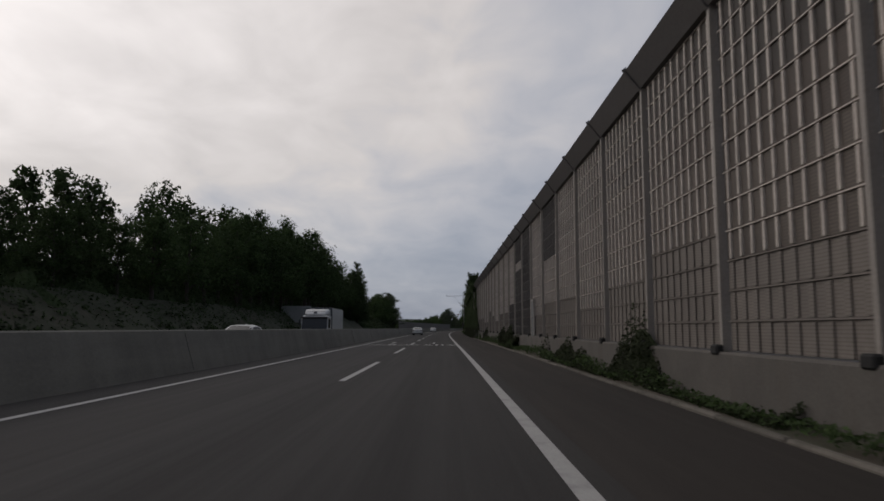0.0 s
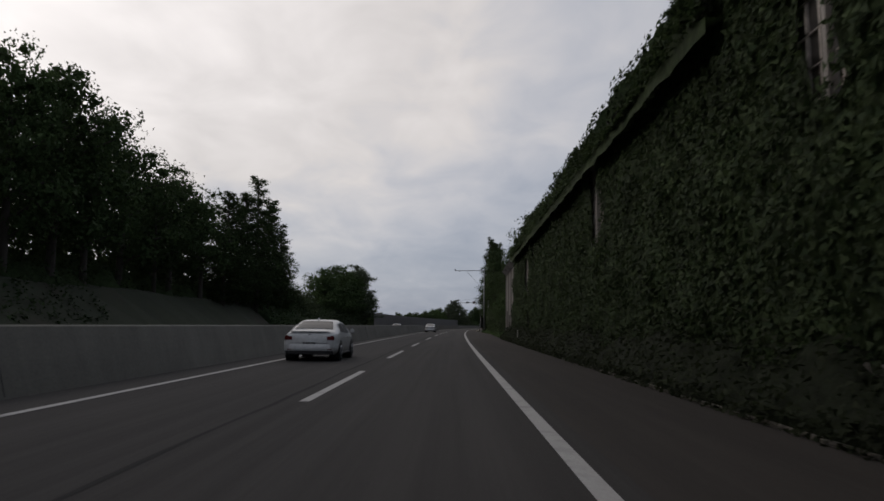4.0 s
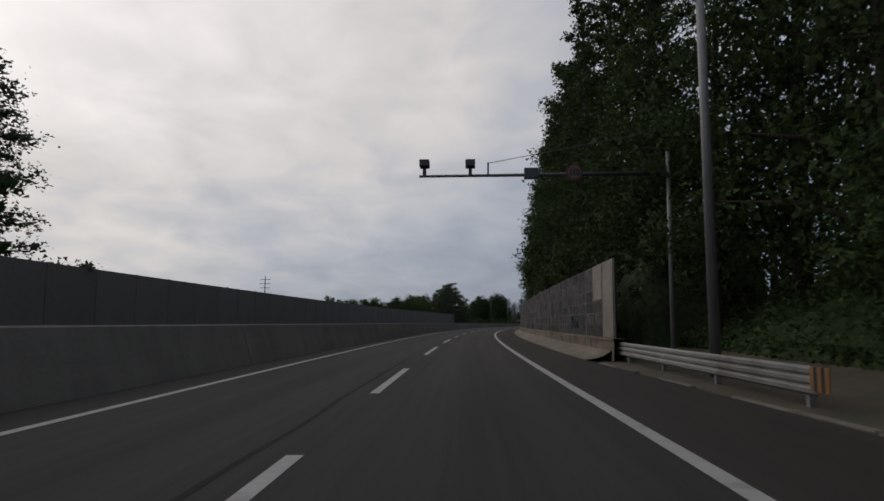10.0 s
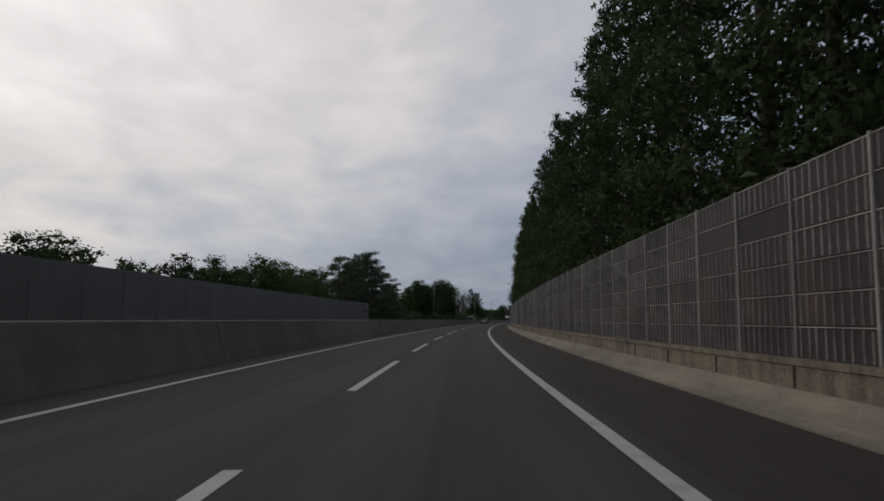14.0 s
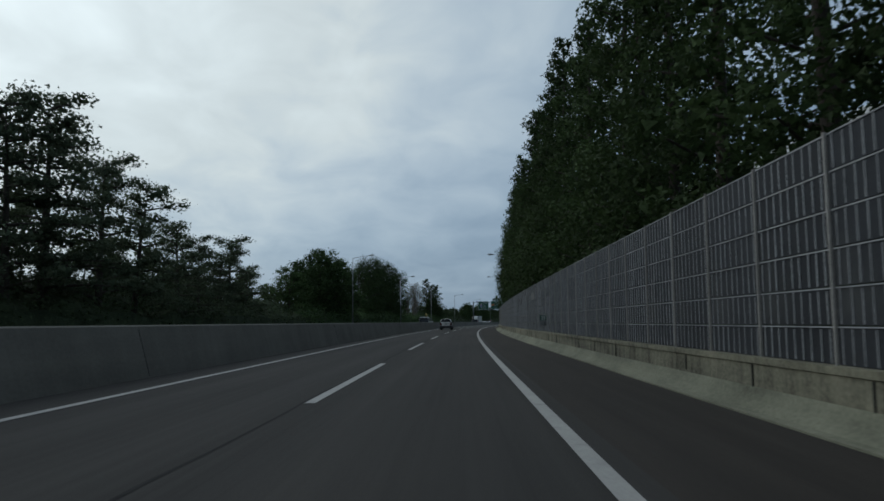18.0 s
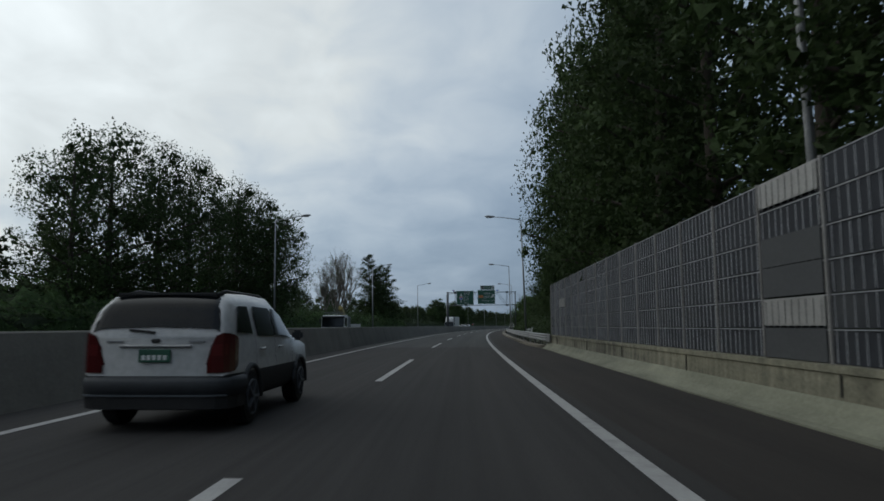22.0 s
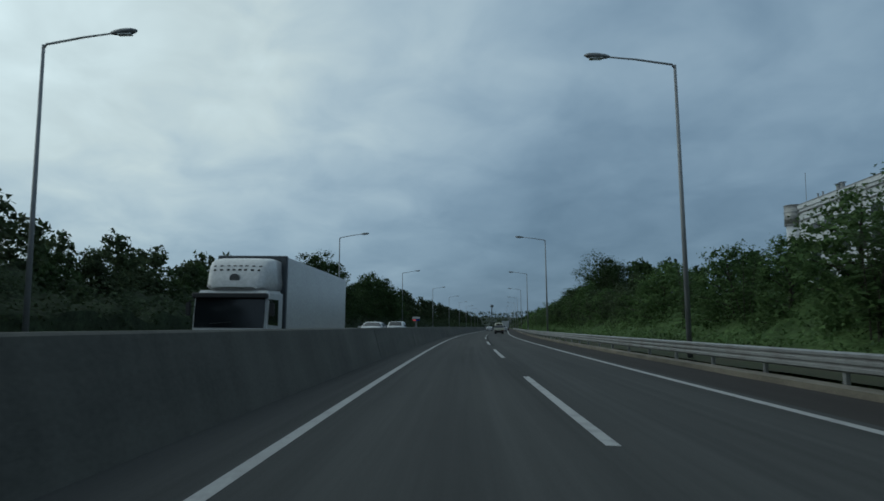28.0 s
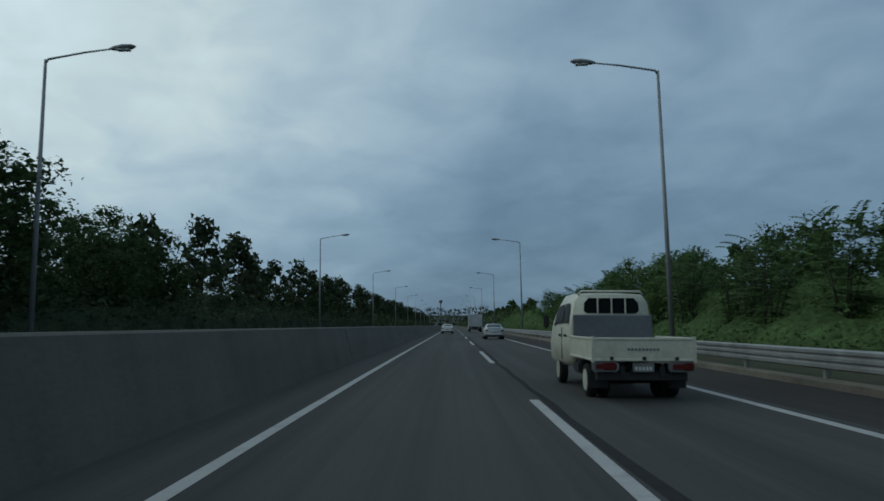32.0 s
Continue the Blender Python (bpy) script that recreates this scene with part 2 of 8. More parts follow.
def leaf_material(name, col, col2, spread=0.35):
    """Foliage: each leaf takes its own shade by island, each plant its own by object; fine mottling stands for leaf clusters."""
    m = bpy.data.materials.new(name)
    m.use_nodes = True
    nd, ln = m.node_tree.nodes, m.node_tree.links
    b = nd["Principled BSDF"]
    b.inputs["Roughness"].default_value = 0.75
    b.inputs["Specular IOR Level"].default_value = 0.12
    g = nd.new("ShaderNodeNewGeometry")
    x = nd.new("ShaderNodeMix")
    x.data_type = "RGBA"
    x.inputs[6].default_value, x.inputs[7].default_value = (*col, 1), (*col2, 1)
    ln.new(g.outputs["Random Per Island"], x.inputs[0])
    hv = nd.new("ShaderNodeHueSaturation")
    inf = nd.new("ShaderNodeObjectInfo")
    r = nd.new("ShaderNodeMapRange")
    r.inputs[3].default_value, r.inputs[4].default_value = 1 - spread, 1 + spread
    ln.new(inf.outputs["Random"], r.inputs[0])
    co = nd.new("ShaderNodeTexCoord").outputs["Object"]
    fine = nd.new("ShaderNodeTexNoise")
    fine.inputs["Scale"].default_value, fine.inputs["Detail"].default_value, fine.inputs["Roughness"].default_value = 4.5, 3.0, 0.65
    ln.new(co, fine.inputs["Vector"])
    clump = nd.new("ShaderNodeTexNoise")
    clump.inputs["Scale"].default_value, clump.inputs["Detail"].default_value = 0.7, 2.0
    ln.new(co, clump.inputs["Vector"])
    v = r.outputs[0]
    for src, lo, hi in ((fine.outputs["Fac"], 0.65, 1.35), (clump.outputs["Fac"], 0.72, 1.28)):
        k = nd.new("ShaderNodeMapRange")
        k.inputs[1].default_value, k.inputs[2].default_value, k.inputs[3].default_value, k.inputs[4].default_value = 0.3, 0.7, lo, hi
        ln.new(src, k.inputs[0])
        p = nd.new("ShaderNodeMath")
        p.operation = "MULTIPLY"
        ln.new(v, p.inputs[0])
        ln.new(k.outputs[0], p.inputs[1])
        v = p.outputs[0]
    ln.new(v, hv.inputs["Value"])
    ln.new(x.outputs[2], hv.inputs["Color"])
    ln.new(hv.outputs[0], b.inputs["Base Color"])
    bp = nd.new("ShaderNodeBump")
    bp.inputs["Strength"].default_value, bp.inputs["Distance"].default_value = 0.40, 0.10
    ln.new(fine.outputs["Fac"], bp.inputs["Height"])
    ln.new(bp.outputs[0], b.inputs["Normal"])
    thin = nd.new("ShaderNodeBsdfTranslucent")
    ln.new(hv.outputs[0], thin.inputs["Color"])
    both = nd.new("ShaderNodeMixShader")
    both.inputs[0].default_value = 0.35
    ln.new(b.outputs[0], both.inputs[1])
    ln.new(thin.outputs[0], both.inputs[2])
    ln.new(both.outputs[0], nd["Material Output"].inputs[0])
    return m


def glass_material(name, tint, rough=0.04):
    m = bpy.data.materials.new(name)
    m.use_nodes = True
    b = m.node_tree.nodes["Principled BSDF"]
    b.inputs["Base Color"].default_value = (*tint, 1)
    b.inputs["Roughness"].default_value = rough
    b.inputs["Specular IOR Level"].default_value = 0.36
    b.inputs["Coat Weight"].default_value = 0.06
    b.inputs["Coat Roughness"].default_value = 0.03
    return m


ASPHALT = lane_material("asphalt", (0.040, 0.039, 0.039), 0.95, 30, (5.0, 0.05, 1.0), (1.2, 0.012, 1.0), 0.07)
ASPHALT2 = lane_material("newer_asphalt", (0.054, 0.055, 0.054), 0.95, 30, (5.0, 0.05, 1.0), (1.2, 0.012, 1.0), 0.07, (1.0, 0.97, 0.92))
SHOULDER = lane_material("shoulder_asphalt", (0.031, 0.0285, 0.027), 0.95, 26, (3.0, 0.12, 1.0), (0.9, 0.03, 1.0), 0.0, (1.12, 1.0, 0.88))
SEAL = material("crack_sealant", (0.036, 0.036, 0.036), 0.95, scale=3, spec=0.1)
KERB = material("weathered_kerb", (0.15, 0.135, 0.115), 0.95, col2=(0.10, 0.09, 0.076), scale=0.8, fine=16, bump=0.4, stain=(0.045, 0.042, 0.030), stain_scale=0.9, vary=0.25)
PAINT = material("road_paint", (0.42, 0.415, 0.40), 0.75, col2=(0.36, 0.35, 0.34), scale=1.3, fine=24, bump=0.1, stain=(0.24, 0.235, 0.23), stain_scale=2.2)
CONCRETE = material("concrete", (0.140, 0.127, 0.114), 0.92, col2=(0.10, 0.091, 0.082), scale=0.9, fine=22, bump=0.2, stain=(0.09, 0.078, 0.066), stain_scale=1.2, streak=0.15)
GUTTER_MOSSY = lane_material("mossy_gutter_concrete", (0.168, 0.170, 0.138), 0.95, 18, (1.5, 0.5, 1.0), (0.8, 0.12, 1.0), 0.0, (0.98, 0.96, 0.82), 1.7)
GUTTER = lane_material("gutter_concrete", (0.155, 0.143, 0.120), 0.95, 18, (1.5, 0.5, 1.0), (0.8, 0.12, 1.0), 0.0, (1.0, 0.94, 0.84), 1.7)
BARRIER = lane_material("sooty_barrier_concrete", (0.146, 0.142, 0.128), 0.95, 16, (0.3, 0.9, 0.35), (0.2, 0.10, 0.5), 0.0, (1.0, 0.97, 0.92))
BARRIER2 = lane_material("grey_barrier_concrete", (0.108, 0.108, 0.099), 0.95, 16, (0.3, 0.9, 0.35), (0.2, 0.10, 0.5), 0.0, (1.0, 0.96, 0.90))
DIRT = material("dry_dirt", (0.10, 0.080, 0.058), 0.98, col2=(0.062, 0.052, 0.038), scale=0.8, fine=15, bump=0.5, stain=(0.040, 0.050, 0.024), stain_scale=0.5)
GRASS = material("rough_grass_ground", (0.062, 0.068, 0.032), 0.98, col2=(0.042, 0.050, 0.024), scale=0.35, fine=9, bump=0.6, stain=(0.062, 0.055, 0.036), stain_scale=0.2)
# darker copy of the rough grass, the bank's shade put into its colour
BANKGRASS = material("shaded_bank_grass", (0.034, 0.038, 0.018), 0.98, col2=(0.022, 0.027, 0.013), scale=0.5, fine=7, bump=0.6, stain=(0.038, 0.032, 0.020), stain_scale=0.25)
STEEL = material("galvanised_steel", (0.36, 0.36, 0.35), 0.48, 0.55, col2=(0.27, 0.27, 0.265), scale=1.4, fine=30, vary=0.10, stain=(0.20, 0.19, 0.175), stain_scale=0.7)
POLE = material("pole_steel", (0.27, 0.275, 0.28), 0.5, 0.3, col2=(0.21, 0.215, 0.22), scale=1.2, fine=25)
DARKSTEEL = material("dark_painted_steel", (0.085, 0.096, 0.106), 0.5, 0.3, scale=1.5, fine=25)
PANEL = material("panel_metal", (0.224, 0.196, 0.172), 0.7, 0.1, col2=(0.184, 0.161, 0.142), scale=0.7, fine=30, vary=0.07, stain=(0.150, 0.132, 0.118), stain_scale=0.5, louvre_shade=0.45)
SLAT = material("panel_slat", (0.60, 0.54, 0.485), 0.6, 0.1, col2=(0.44, 0.39, 0.35), scale=0.9, fine=20, vary=0.06)
PANEL_DARK = material("weathered_dark_panel", (0.070, 0.060, 0.058), 0.75, 0.1, col2=(0.052, 0.046, 0.045), scale=0.8, fine=24, vary=0.12, stain=(0.085, 0.052, 0.038), stain_scale=0.4)
SLAT_DARK = material("weathered_slat", (0.115, 0.105, 0.10), 0.7, 0.1, col2=(0.085, 0.078, 0.075), scale=0.9, fine=20, vary=0.1)
POST = material("post_steel", (0.46, 0.43, 0.40), 0.6, 0.1, col2=(0.36, 0.337, 0.31), scale=1.1, fine=20, vary=0.06)
CAPM = material("cap_sheet", (0.155, 0.145, 0.142), 0.6, 0.2, col2=(0.125, 0.118, 0.115), scale=0.6, fine=16, vary=0.08)
RUBBER = material("tyre_rubber", (0.016, 0.016, 0.016), 0.85, scale=4, fine=40)
ALLOY = material("alloy_rim", (0.42, 0.42, 0.43), 0.35, 0.7, scale=5, fine=40)
CARWHITE = material("white_car_paint", (0.58, 0.58, 0.575), 0.25, 0.0, col2=(0.54, 0.54, 0.535), scale=0.8, fine=9)
CARCREAM = material("cream_truck_paint", (0.62, 0.61, 0.50), 0.42, 0.0, col2=(0.55, 0.54, 0.44), scale=0.9, fine=12, stain=(0.34, 0.33, 0.27), stain_scale=1.6)
CARSILVER = material("silver_car_paint", (0.50, 0.51, 0.52), 0.30, 0.25, scale=0.9, fine=9)
CARGREY = material("grey_cladding", (0.115, 0.125, 0.140), 0.55, 0.0, scale=1.2, fine=14)
PLASTIC = material("black_plastic", (0.024, 0.024, 0.025), 0.6, scale=3, fine=30)
BEDGREY = material("grey_bed_liner", (0.16, 0.17, 0.19), 0.6, scale=1.6, fine=18)
GLASS = glass_material("tinted_glass", (0.010, 0.012, 0.014), 0.06)
SIDEGLASS = material("dark_side_glass", (0.010, 0.011, 0.012), 0.5, scale=2, fine=8, spec=0.2)
REDLAMP = glass_material("red_lamp_lens", (0.085, 0.012, 0.012), 0.10)
MAROONLAMP = glass_material("maroon_lamp_lens", (0.060, 0.008, 0.008), 0.12)
CLEARLAMP = glass_material("clear_lamp_lens", (0.52, 0.53, 0.52), 0.10)
PLATEW = material("pale_plate", (0.50, 0.51, 0.50), 0.5, scale=8, fine=60)
PLATEG = material("green_plate", (0.02, 0.10, 0.06), 0.5, scale=8, fine=60)
SIGNGREEN = material("sign_green", (0.008, 0.074, 0.046), 0.5, col2=(0.007, 0.060, 0.038), scale=0.8, fine=12)
SIGNWHITE = material("sign_white", (0.72, 0.73, 0.72), 0.45, col2=(0.66, 0.67, 0.66), scale=1.2, fine=20)
LETTER = material("sign_letter_white", (0.46, 0.47, 0.47), 0.5, col2=(0.40, 0.41, 0.41), scale=1.2, fine=20)
SIGNBLUE = material("sign_blue", (0.03, 0.09, 0.42), 0.45, scale=2)
SIGNRED = material("sign_red", (0.50, 0.05, 0.03), 0.45, scale=2)
SIGNORANGE = material("sign_orange", (0.36, 0.17, 0.05), 0.45, scale=2)
SIGNBACK = material("sign_back_metal", (0.19, 0.195, 0.20), 0.6, 0.3, scale=1.0, fine=15)
# speed sign's red and white dimmed: tree shade is put into the colours
DULLRED = material("shade_dimmed_sign_red", (0.13, 0.030, 0.026), 0.7, scale=5)
DULLFACE = material("shade_dimmed_sign_face", (0.17, 0.130, 0.120), 0.7, scale=5)
LEDRED = material("red_led", (0.50, 0.04, 0.05), 0.4, scale=4)
LEDRED.node_tree.nodes["Principled BSDF"].inputs["Emission Color"].default_value = (1.0, 0.10, 0.12, 1)
LEDRED.node_tree.nodes["Principled BSDF"].inputs["Emission Strength"].default_value = 0.35
BLACKMARK = material("black_marking", (0.015, 0.015, 0.015), 0.6, scale=4)
BLUEGLASS = glass_material("blue_lens", (0.02, 0.05, 0.50), 0.1)
BARK = material("bark", (0.060, 0.048, 0.038), 0.95, col2=(0.040, 0.033, 0.027), scale=3, fine=26, bump=0.6)
BARKPALE = material("pale_bark", (0.16, 0.14, 0.12), 0.95, col2=(0.11, 0.10, 0.085), scale=3, fine=26, bump=0.5)
LEAF = leaf_material("broad_leaf", (0.032, 0.054, 0.019), (0.060, 0.093, 0.035), 0.22)
LEAFDARK = leaf_material("dark_leaf", (0.042, 0.058, 0.029), (0.070, 0.095, 0.045), 0.2)
LEAFDEEP = leaf_material("deep_green_leaf", (0.025, 0.042, 0.016), (0.044, 0.067, 0.025), 0.2)
LEAFBRIGHT = leaf_material("young_leaf", (0.048, 0.085, 0.029), (0.093, 0.140, 0.050), 0.22)
NEEDLE = leaf_material("pine_needle", (0.058, 0.077, 0.047), (0.096, 0.119, 0.071), 0.2)
CLIMBER = leaf_material("dull_climber_leaf", (0.016, 0.022, 0.011), (0.034, 0.042, 0.021), 0.2)
VINE = leaf_material("vine_leaf", (0.025, 0.042, 0.018), (0.055, 0.078, 0.033), 0.2)
BUILDING = material("building_wall", (0.58, 0.60, 0.62), 0.7, col2=(0.52, 0.54, 0.56), scale=0.15, fine=3)
PARAPET = lane_material("streaked_parapet_concrete", (0.150, 0.135, 0.112), 0.95, 18, (0.3, 3.4, 0.45), (0.2, 0.6, 2.4), 0.0, (0.86, 0.74, 0.62), 2.6)
PARAPET_MOSSY = lane_material("mossy_parapet_concrete", (0.166, 0.163, 0.134), 0.95, 18, (0.3, 3.4, 0.45), (0.2, 0.6, 2.4), 0.0, (0.92, 0.86, 0.70), 2.6)
HILL = material("far_wooded_hill", (0.040, 0.050, 0.036), 1.0, col2=(0.028, 0.038, 0.028), scale=0.01, fine=0.08)

# ---- the road's line: curvature every 40 m from s = -40, in 1e-4 per metre ----
KAPPA = [3.22, 3.25, 0.62, -1.17, -1.82, -2.54, -1.47, -2.75, -8.46, -9.65, -8.28, -6.32, -2.26, -4.93, -5.20, -5.78, -5.15, -5.96, -6.89, -3.95, -6.15, -5.54, -0.17, 0.25, 0.23, 0.22, 0.21, 0.20, 0.19, 0.18, 0.18, 0.17, 0.17]
_s = np.arange(-80.0, 2400.0, 2.0)
_k = np.interp(_s, -40.0 + 40.0 * np.arange(len(KAPPA)), np.array(KAPPA) * 1e-4)
_k[_s > 1240] = 0.0
_th = np.concatenate([[0], np.cumsum(_k[1:] + _k[:-1])])
_x = np.concatenate([[0], np.cumsum(-np.sin((_th[1:] + _th[:-1]) / 2) * 2)])
_y = np.concatenate([[0], np.cumsum(np.cos((_th[1:] + _th[:-1]) / 2) * 2)])
_t0, _x0, _y0 = np.interp(0, _s, _th), np.interp(0, _s, _x), np.interp(0, _s, _y)
_c, _sn = math.cos(-_t0), math.sin(-_t0)
_th = _th - _t0
_x, _y = _c * (_x - _x0) - _sn * (_y - _y0), _sn * (_x - _x0) + _c * (_y - _y0)


def at(s, d=0.0, z=0.0):
    """The place s metres along the road, d metres right of its lane line."""
    th = float(np.interp(s, _s, _th))
    return Vector((float(np.interp(s, _s, _x)) + d * math.cos(th), float(np.interp(s, _s, _y)) + d * math.sin(th), z))


def on(s, d=0.0, z=0.0, turn=0.0, scale=None):
    """A pose there: x to the right of the road, y along it."""
    th = float(np.interp(s, _s, _th)) + radians(turn)
    return Matrix.LocRotScale(at(s, d, z), Euler((0, 0, th)), scale)


# ---- mesh building ----
class Geo:
    """Gathers vertices and faces for one mesh."""

    def __init__(self):
        self.v, self.f = [], []

    def add(self, vs, fs):
        o = len(self.v)
        self.v += [tuple(p) for p in vs]
        self.f += [tuple(i + o for i in q) for q in fs]
        return self

    def box(self, x0, x1, y0, y1, z0, z1):
        vs = [(x, y, z) for z in (z0, z1) for y in (y0, y1) for x in (x0, x1)]
        return self.add(vs, [(0, 2, 3, 1), (4, 5, 7, 6), (0, 1, 5, 4), (2, 6, 7, 3), (0, 4, 6, 2), (1, 3, 7, 5)])

    def beam(self, a, b, w, h=None):
        """A square bar from a to b."""
        a, b = Vector(a), Vector(b)
        d = (b - a).normalized()
        u = d.cross(Vector((0, 0, 1)) if abs(d.z) < 0.95 else Vector((0, 1, 0))).normalized() * (w / 2)
        t = d.cross(u).normalized() * ((h or w) / 2)
        vs = [p + i * u + j * t for p in (a, b) for i, j in ((-1, -1), (1, -1), (1, 1), (-1, 1))]
        return self.add(vs, [(0, 1, 2, 3), (7, 6, 5, 4), (0, 4, 5, 1), (1, 5, 6, 2), (2, 6, 7, 3), (3, 7, 4, 0)])

    def tube(self, pts, radii, n=8, closed=True):
        """A round bar through pts with a radius at each."""
        o = len(self.v)
        pts = [Vector(p) for p in pts]
        for i, p in enumerate(pts):
            d = (pts[min(i + 1, len(pts) - 1)] - pts[max(i - 1, 0)]).normalized()
            u = d.cross(Vector((0, 0, 1)) if abs(d.z) < 0.9 else Vector((0, 1, 0))).normalized()
            w = d.cross(u)
            for k in range(n):
                a = 2 * math.pi * k / n
                self.v.append(tuple(p + radii[i] * (math.cos(a) * u + math.sin(a) * w)))
        for i in range(len(pts) - 1):
            for k in range(n):
                k2 = (k + 1) % n
                self.f.append((o + i * n + k, o + i * n + k2, o + (i + 1) * n + k2, o + (i + 1) * n + k))
        if closed:
            self.f.append(tuple(o + k for k in range(n))[::-1])
            self.f.append(tuple(o + (len(pts) - 1) * n + k for k in range(n)))
        return self

    def prism(self, poly, y0, y1):
        """An outline in x, z pulled from y0 to y1."""
        n = len(poly)
        vs = [(x, y, z) for y in (y0, y1) for x, z in poly]
        return self.add(vs, [tuple(range(n)), tuple(range(2 * n - 1, n - 1, -1))] + [(i, i + n, (i + 1) % n + n, (i + 1) % n) for i in range(n)])

    def side(self, poly, x0, x1):
        """An outline in y, z pulled from x0 to x1."""
        n = len(poly)
        vs = [(x, y, z) for x in (x0, x1) for y, z in poly]
        return self.add(vs, [tuple(range(n - 1, -1, -1)), tuple(range(n, 2 * n))] + [(i, (i + 1) % n, (i + 1) % n + n, i + n) for i in range(n)])

    def mesh(self, name, mat, smooth=False):
        me = bpy.data.meshes.new(name)
        me.from_pydata(self.v, [], self.f)
        me.materials.append(mat)
        if smooth:
            me.polygons.foreach_set("use_smooth", [True] * len(me.polygons))
        me.update()
        return me


def rounded(me, width=0.03, segments=2, angle=40):
    """Rounds a mesh's sharp edges."""
    bm = bmesh.new()
    bm.from_mesh(me)
    bmesh.ops.recalc_face_normals(bm, faces=bm.faces)
    sharp = [e for e in bm.edges if len(e.link_faces) == 2 and e.calc_face_angle(0) > radians(angle)]
    bmesh.ops.bevel(bm, geom=sharp, offset=width, segments=segments, affect="EDGES", clamp_overlap=True)
    bm.to_mesh(me)
    bm.free()
    me.update()
    return me


def part(name, me, parent=None, m=None, label=""):
    """Links a mesh as one object; under a parent m is the pose within it."""
    ob = new(name, me)
    if parent is not None:
        ob.parent = parent
    if m is not None:
        ob.matrix_basis = m
    return tagged(ob, label)


def thing(name, m, label, category, group="", kind="", data=None):
    ob = new(name, data)
    ob.matrix_basis = m
    return tagged(ob, label, category, group, kind)


def ribbon(name, profile, s0, s1, mat, step=4.0, wobble=None, smooth=False):
    """A long strip along the road with the cross section profile of (d, z); wobble(s) shifts d."""
    n = max(2, int((s1 - s0) / step) + 1)
    g = Geo()
    for s in np.linspace(s0, s1, n):
        for k, (d, z) in enumerate(profile):
            dd = wobble(s, d, z) if wobble else (d, z)
            g.v.append(tuple(at(s, *dd)))
    m = len(profile)
    for i in range(n - 1):
        for k in range(m - 1):
            a = i * m + k
            g.f.append((a, a + 1, a + m + 1, a + m))
    me = g.mesh(name, mat, smooth)
    lane = me.attributes.new("lane", "FLOAT_VECTOR", "POINT")
    co = [(wobble(s, d, z) if wobble else (d, z)) for s in np.linspace(s0, s1, n) for d, z in profile]
    ss = np.repeat(np.linspace(s0, s1, n), m)
    lane.data.foreach_set("vector", np.array([(d, s, z) for (d, z), s in zip(co, ss)], dtype=np.float32).ravel())
    return me

# ---- ground, road and markings ----
S0, S1 = -60.0, 1500.0


def kerb_d(s):
    """Where the paved shoulder ends on the right."""
    return float(np.interp(s, [-60, 90, 130, 170, 205, 228, 248, 262, 300, 390, 430, 500, 566, 571, 576, 690, 720, 813, 900], [6.3, 6.4, 6.8, 7.2, 7.5, 7.0, 6.3, 5.75, 5.8, 6.35, 6.35, 6.2, 6.3, 6.3, 5.9, 5.76, 5.8, 6.3, 6.3]))


ground = new("ground", Geo().add([(-5000, -5000, -0.45), (5000, -5000, -0.45), (5000, 5000, -0.45), (-5000, 5000, -0.45)], [(0, 1, 2, 3)]).mesh("ground", GRASS))
tagged(ground, "rough dark grassy land reaching the horizon", "ground", kind="structure")
ROAD_CUT = 572.0
for a, b, m, lb in ((S0, ROAD_CUT, ASPHALT, "worn dark grey asphalt carriageways of a divided motorway"), (ROAD_CUT, S1, ASPHALT2, "lighter grey asphalt carriageways beyond the noise wall")):
    road = new("road", ribbon("road", [(-17.0, -0.5), (-17.0, 0.0), (-11.0, 0.0), (-5.25, 0.0), (-3.5, 0.0), (0.0, 0.0), (3.5, 0.0), (3.95, 0.0)], a, b, m))
    tagged(road, lb, "road", kind="structure")
shoulder = new("road_shoulder", ribbon("shoulder", [(3.95, 0.0), (5.0, 0.0), (7.0, 0.0), (7.0, -0.4)], S0, S1, SHOULDER, wobble=lambda s, d, z: (kerb_d(s) if d > 6 else d, z)))
tagged(shoulder, "brownish asphalt hard shoulder beside the edge line", "shoulder", kind="structure")


def stripe(name, s0, s1, d, w, label):
    ob = new(name, ribbon(name, [(d - w / 2, 0.005), (d + w / 2, 0.005)], s0, s1, PAINT, 2.5))
    return tagged(ob, label, "road marking", kind="structure")


edge = ribbon("edge_line_right", [(3.5, 0.005), (3.7, 0.005)], S0, S1, PAINT, 2.5, wobble=lambda s, d, z: (d + float(np.interp(s, [208, 218, 226, 241, 264, 300, 315], [0, 0.08, 0.12, 0.20, 0.13, 0.03, 0])), z))
tagged(new("edge_line_right", edge), "worn white solid edge line along the hard shoulder", "road marking", kind="structure")
stripe("edge_line_left", S0, S1, -3.6, 0.16, "worn white solid edge line along the median barrier")
stripe("edge_line_far", S0, S1, -6.9, 0.16, "white solid edge line of the opposite carriageway")
stripe("edge_line_outer", S0, S1, -14.1, 0.16, "white solid outer edge line of the opposite carriageway")
DASH_ENDS = [26, 44.3, 60.9, 76.6, 92, 108, 123, 138, 152.7, 174.8, 194.5, 210.5, 226, 242.3, 254.8, 271.8, 288.9, 303, 320.3, 337.8, 353, 368, 384, 399.7, 411.9, 430, 451.8, 472.4, 492.3, 516, 537, 557.4, 582, 602.6, 624, 644, 665, 685.7, 706, 727, 747.4, 770.5, 791, 812.3, 834]
DASH_ENDS += [834 + 21 * k for k in range(1, 31)]
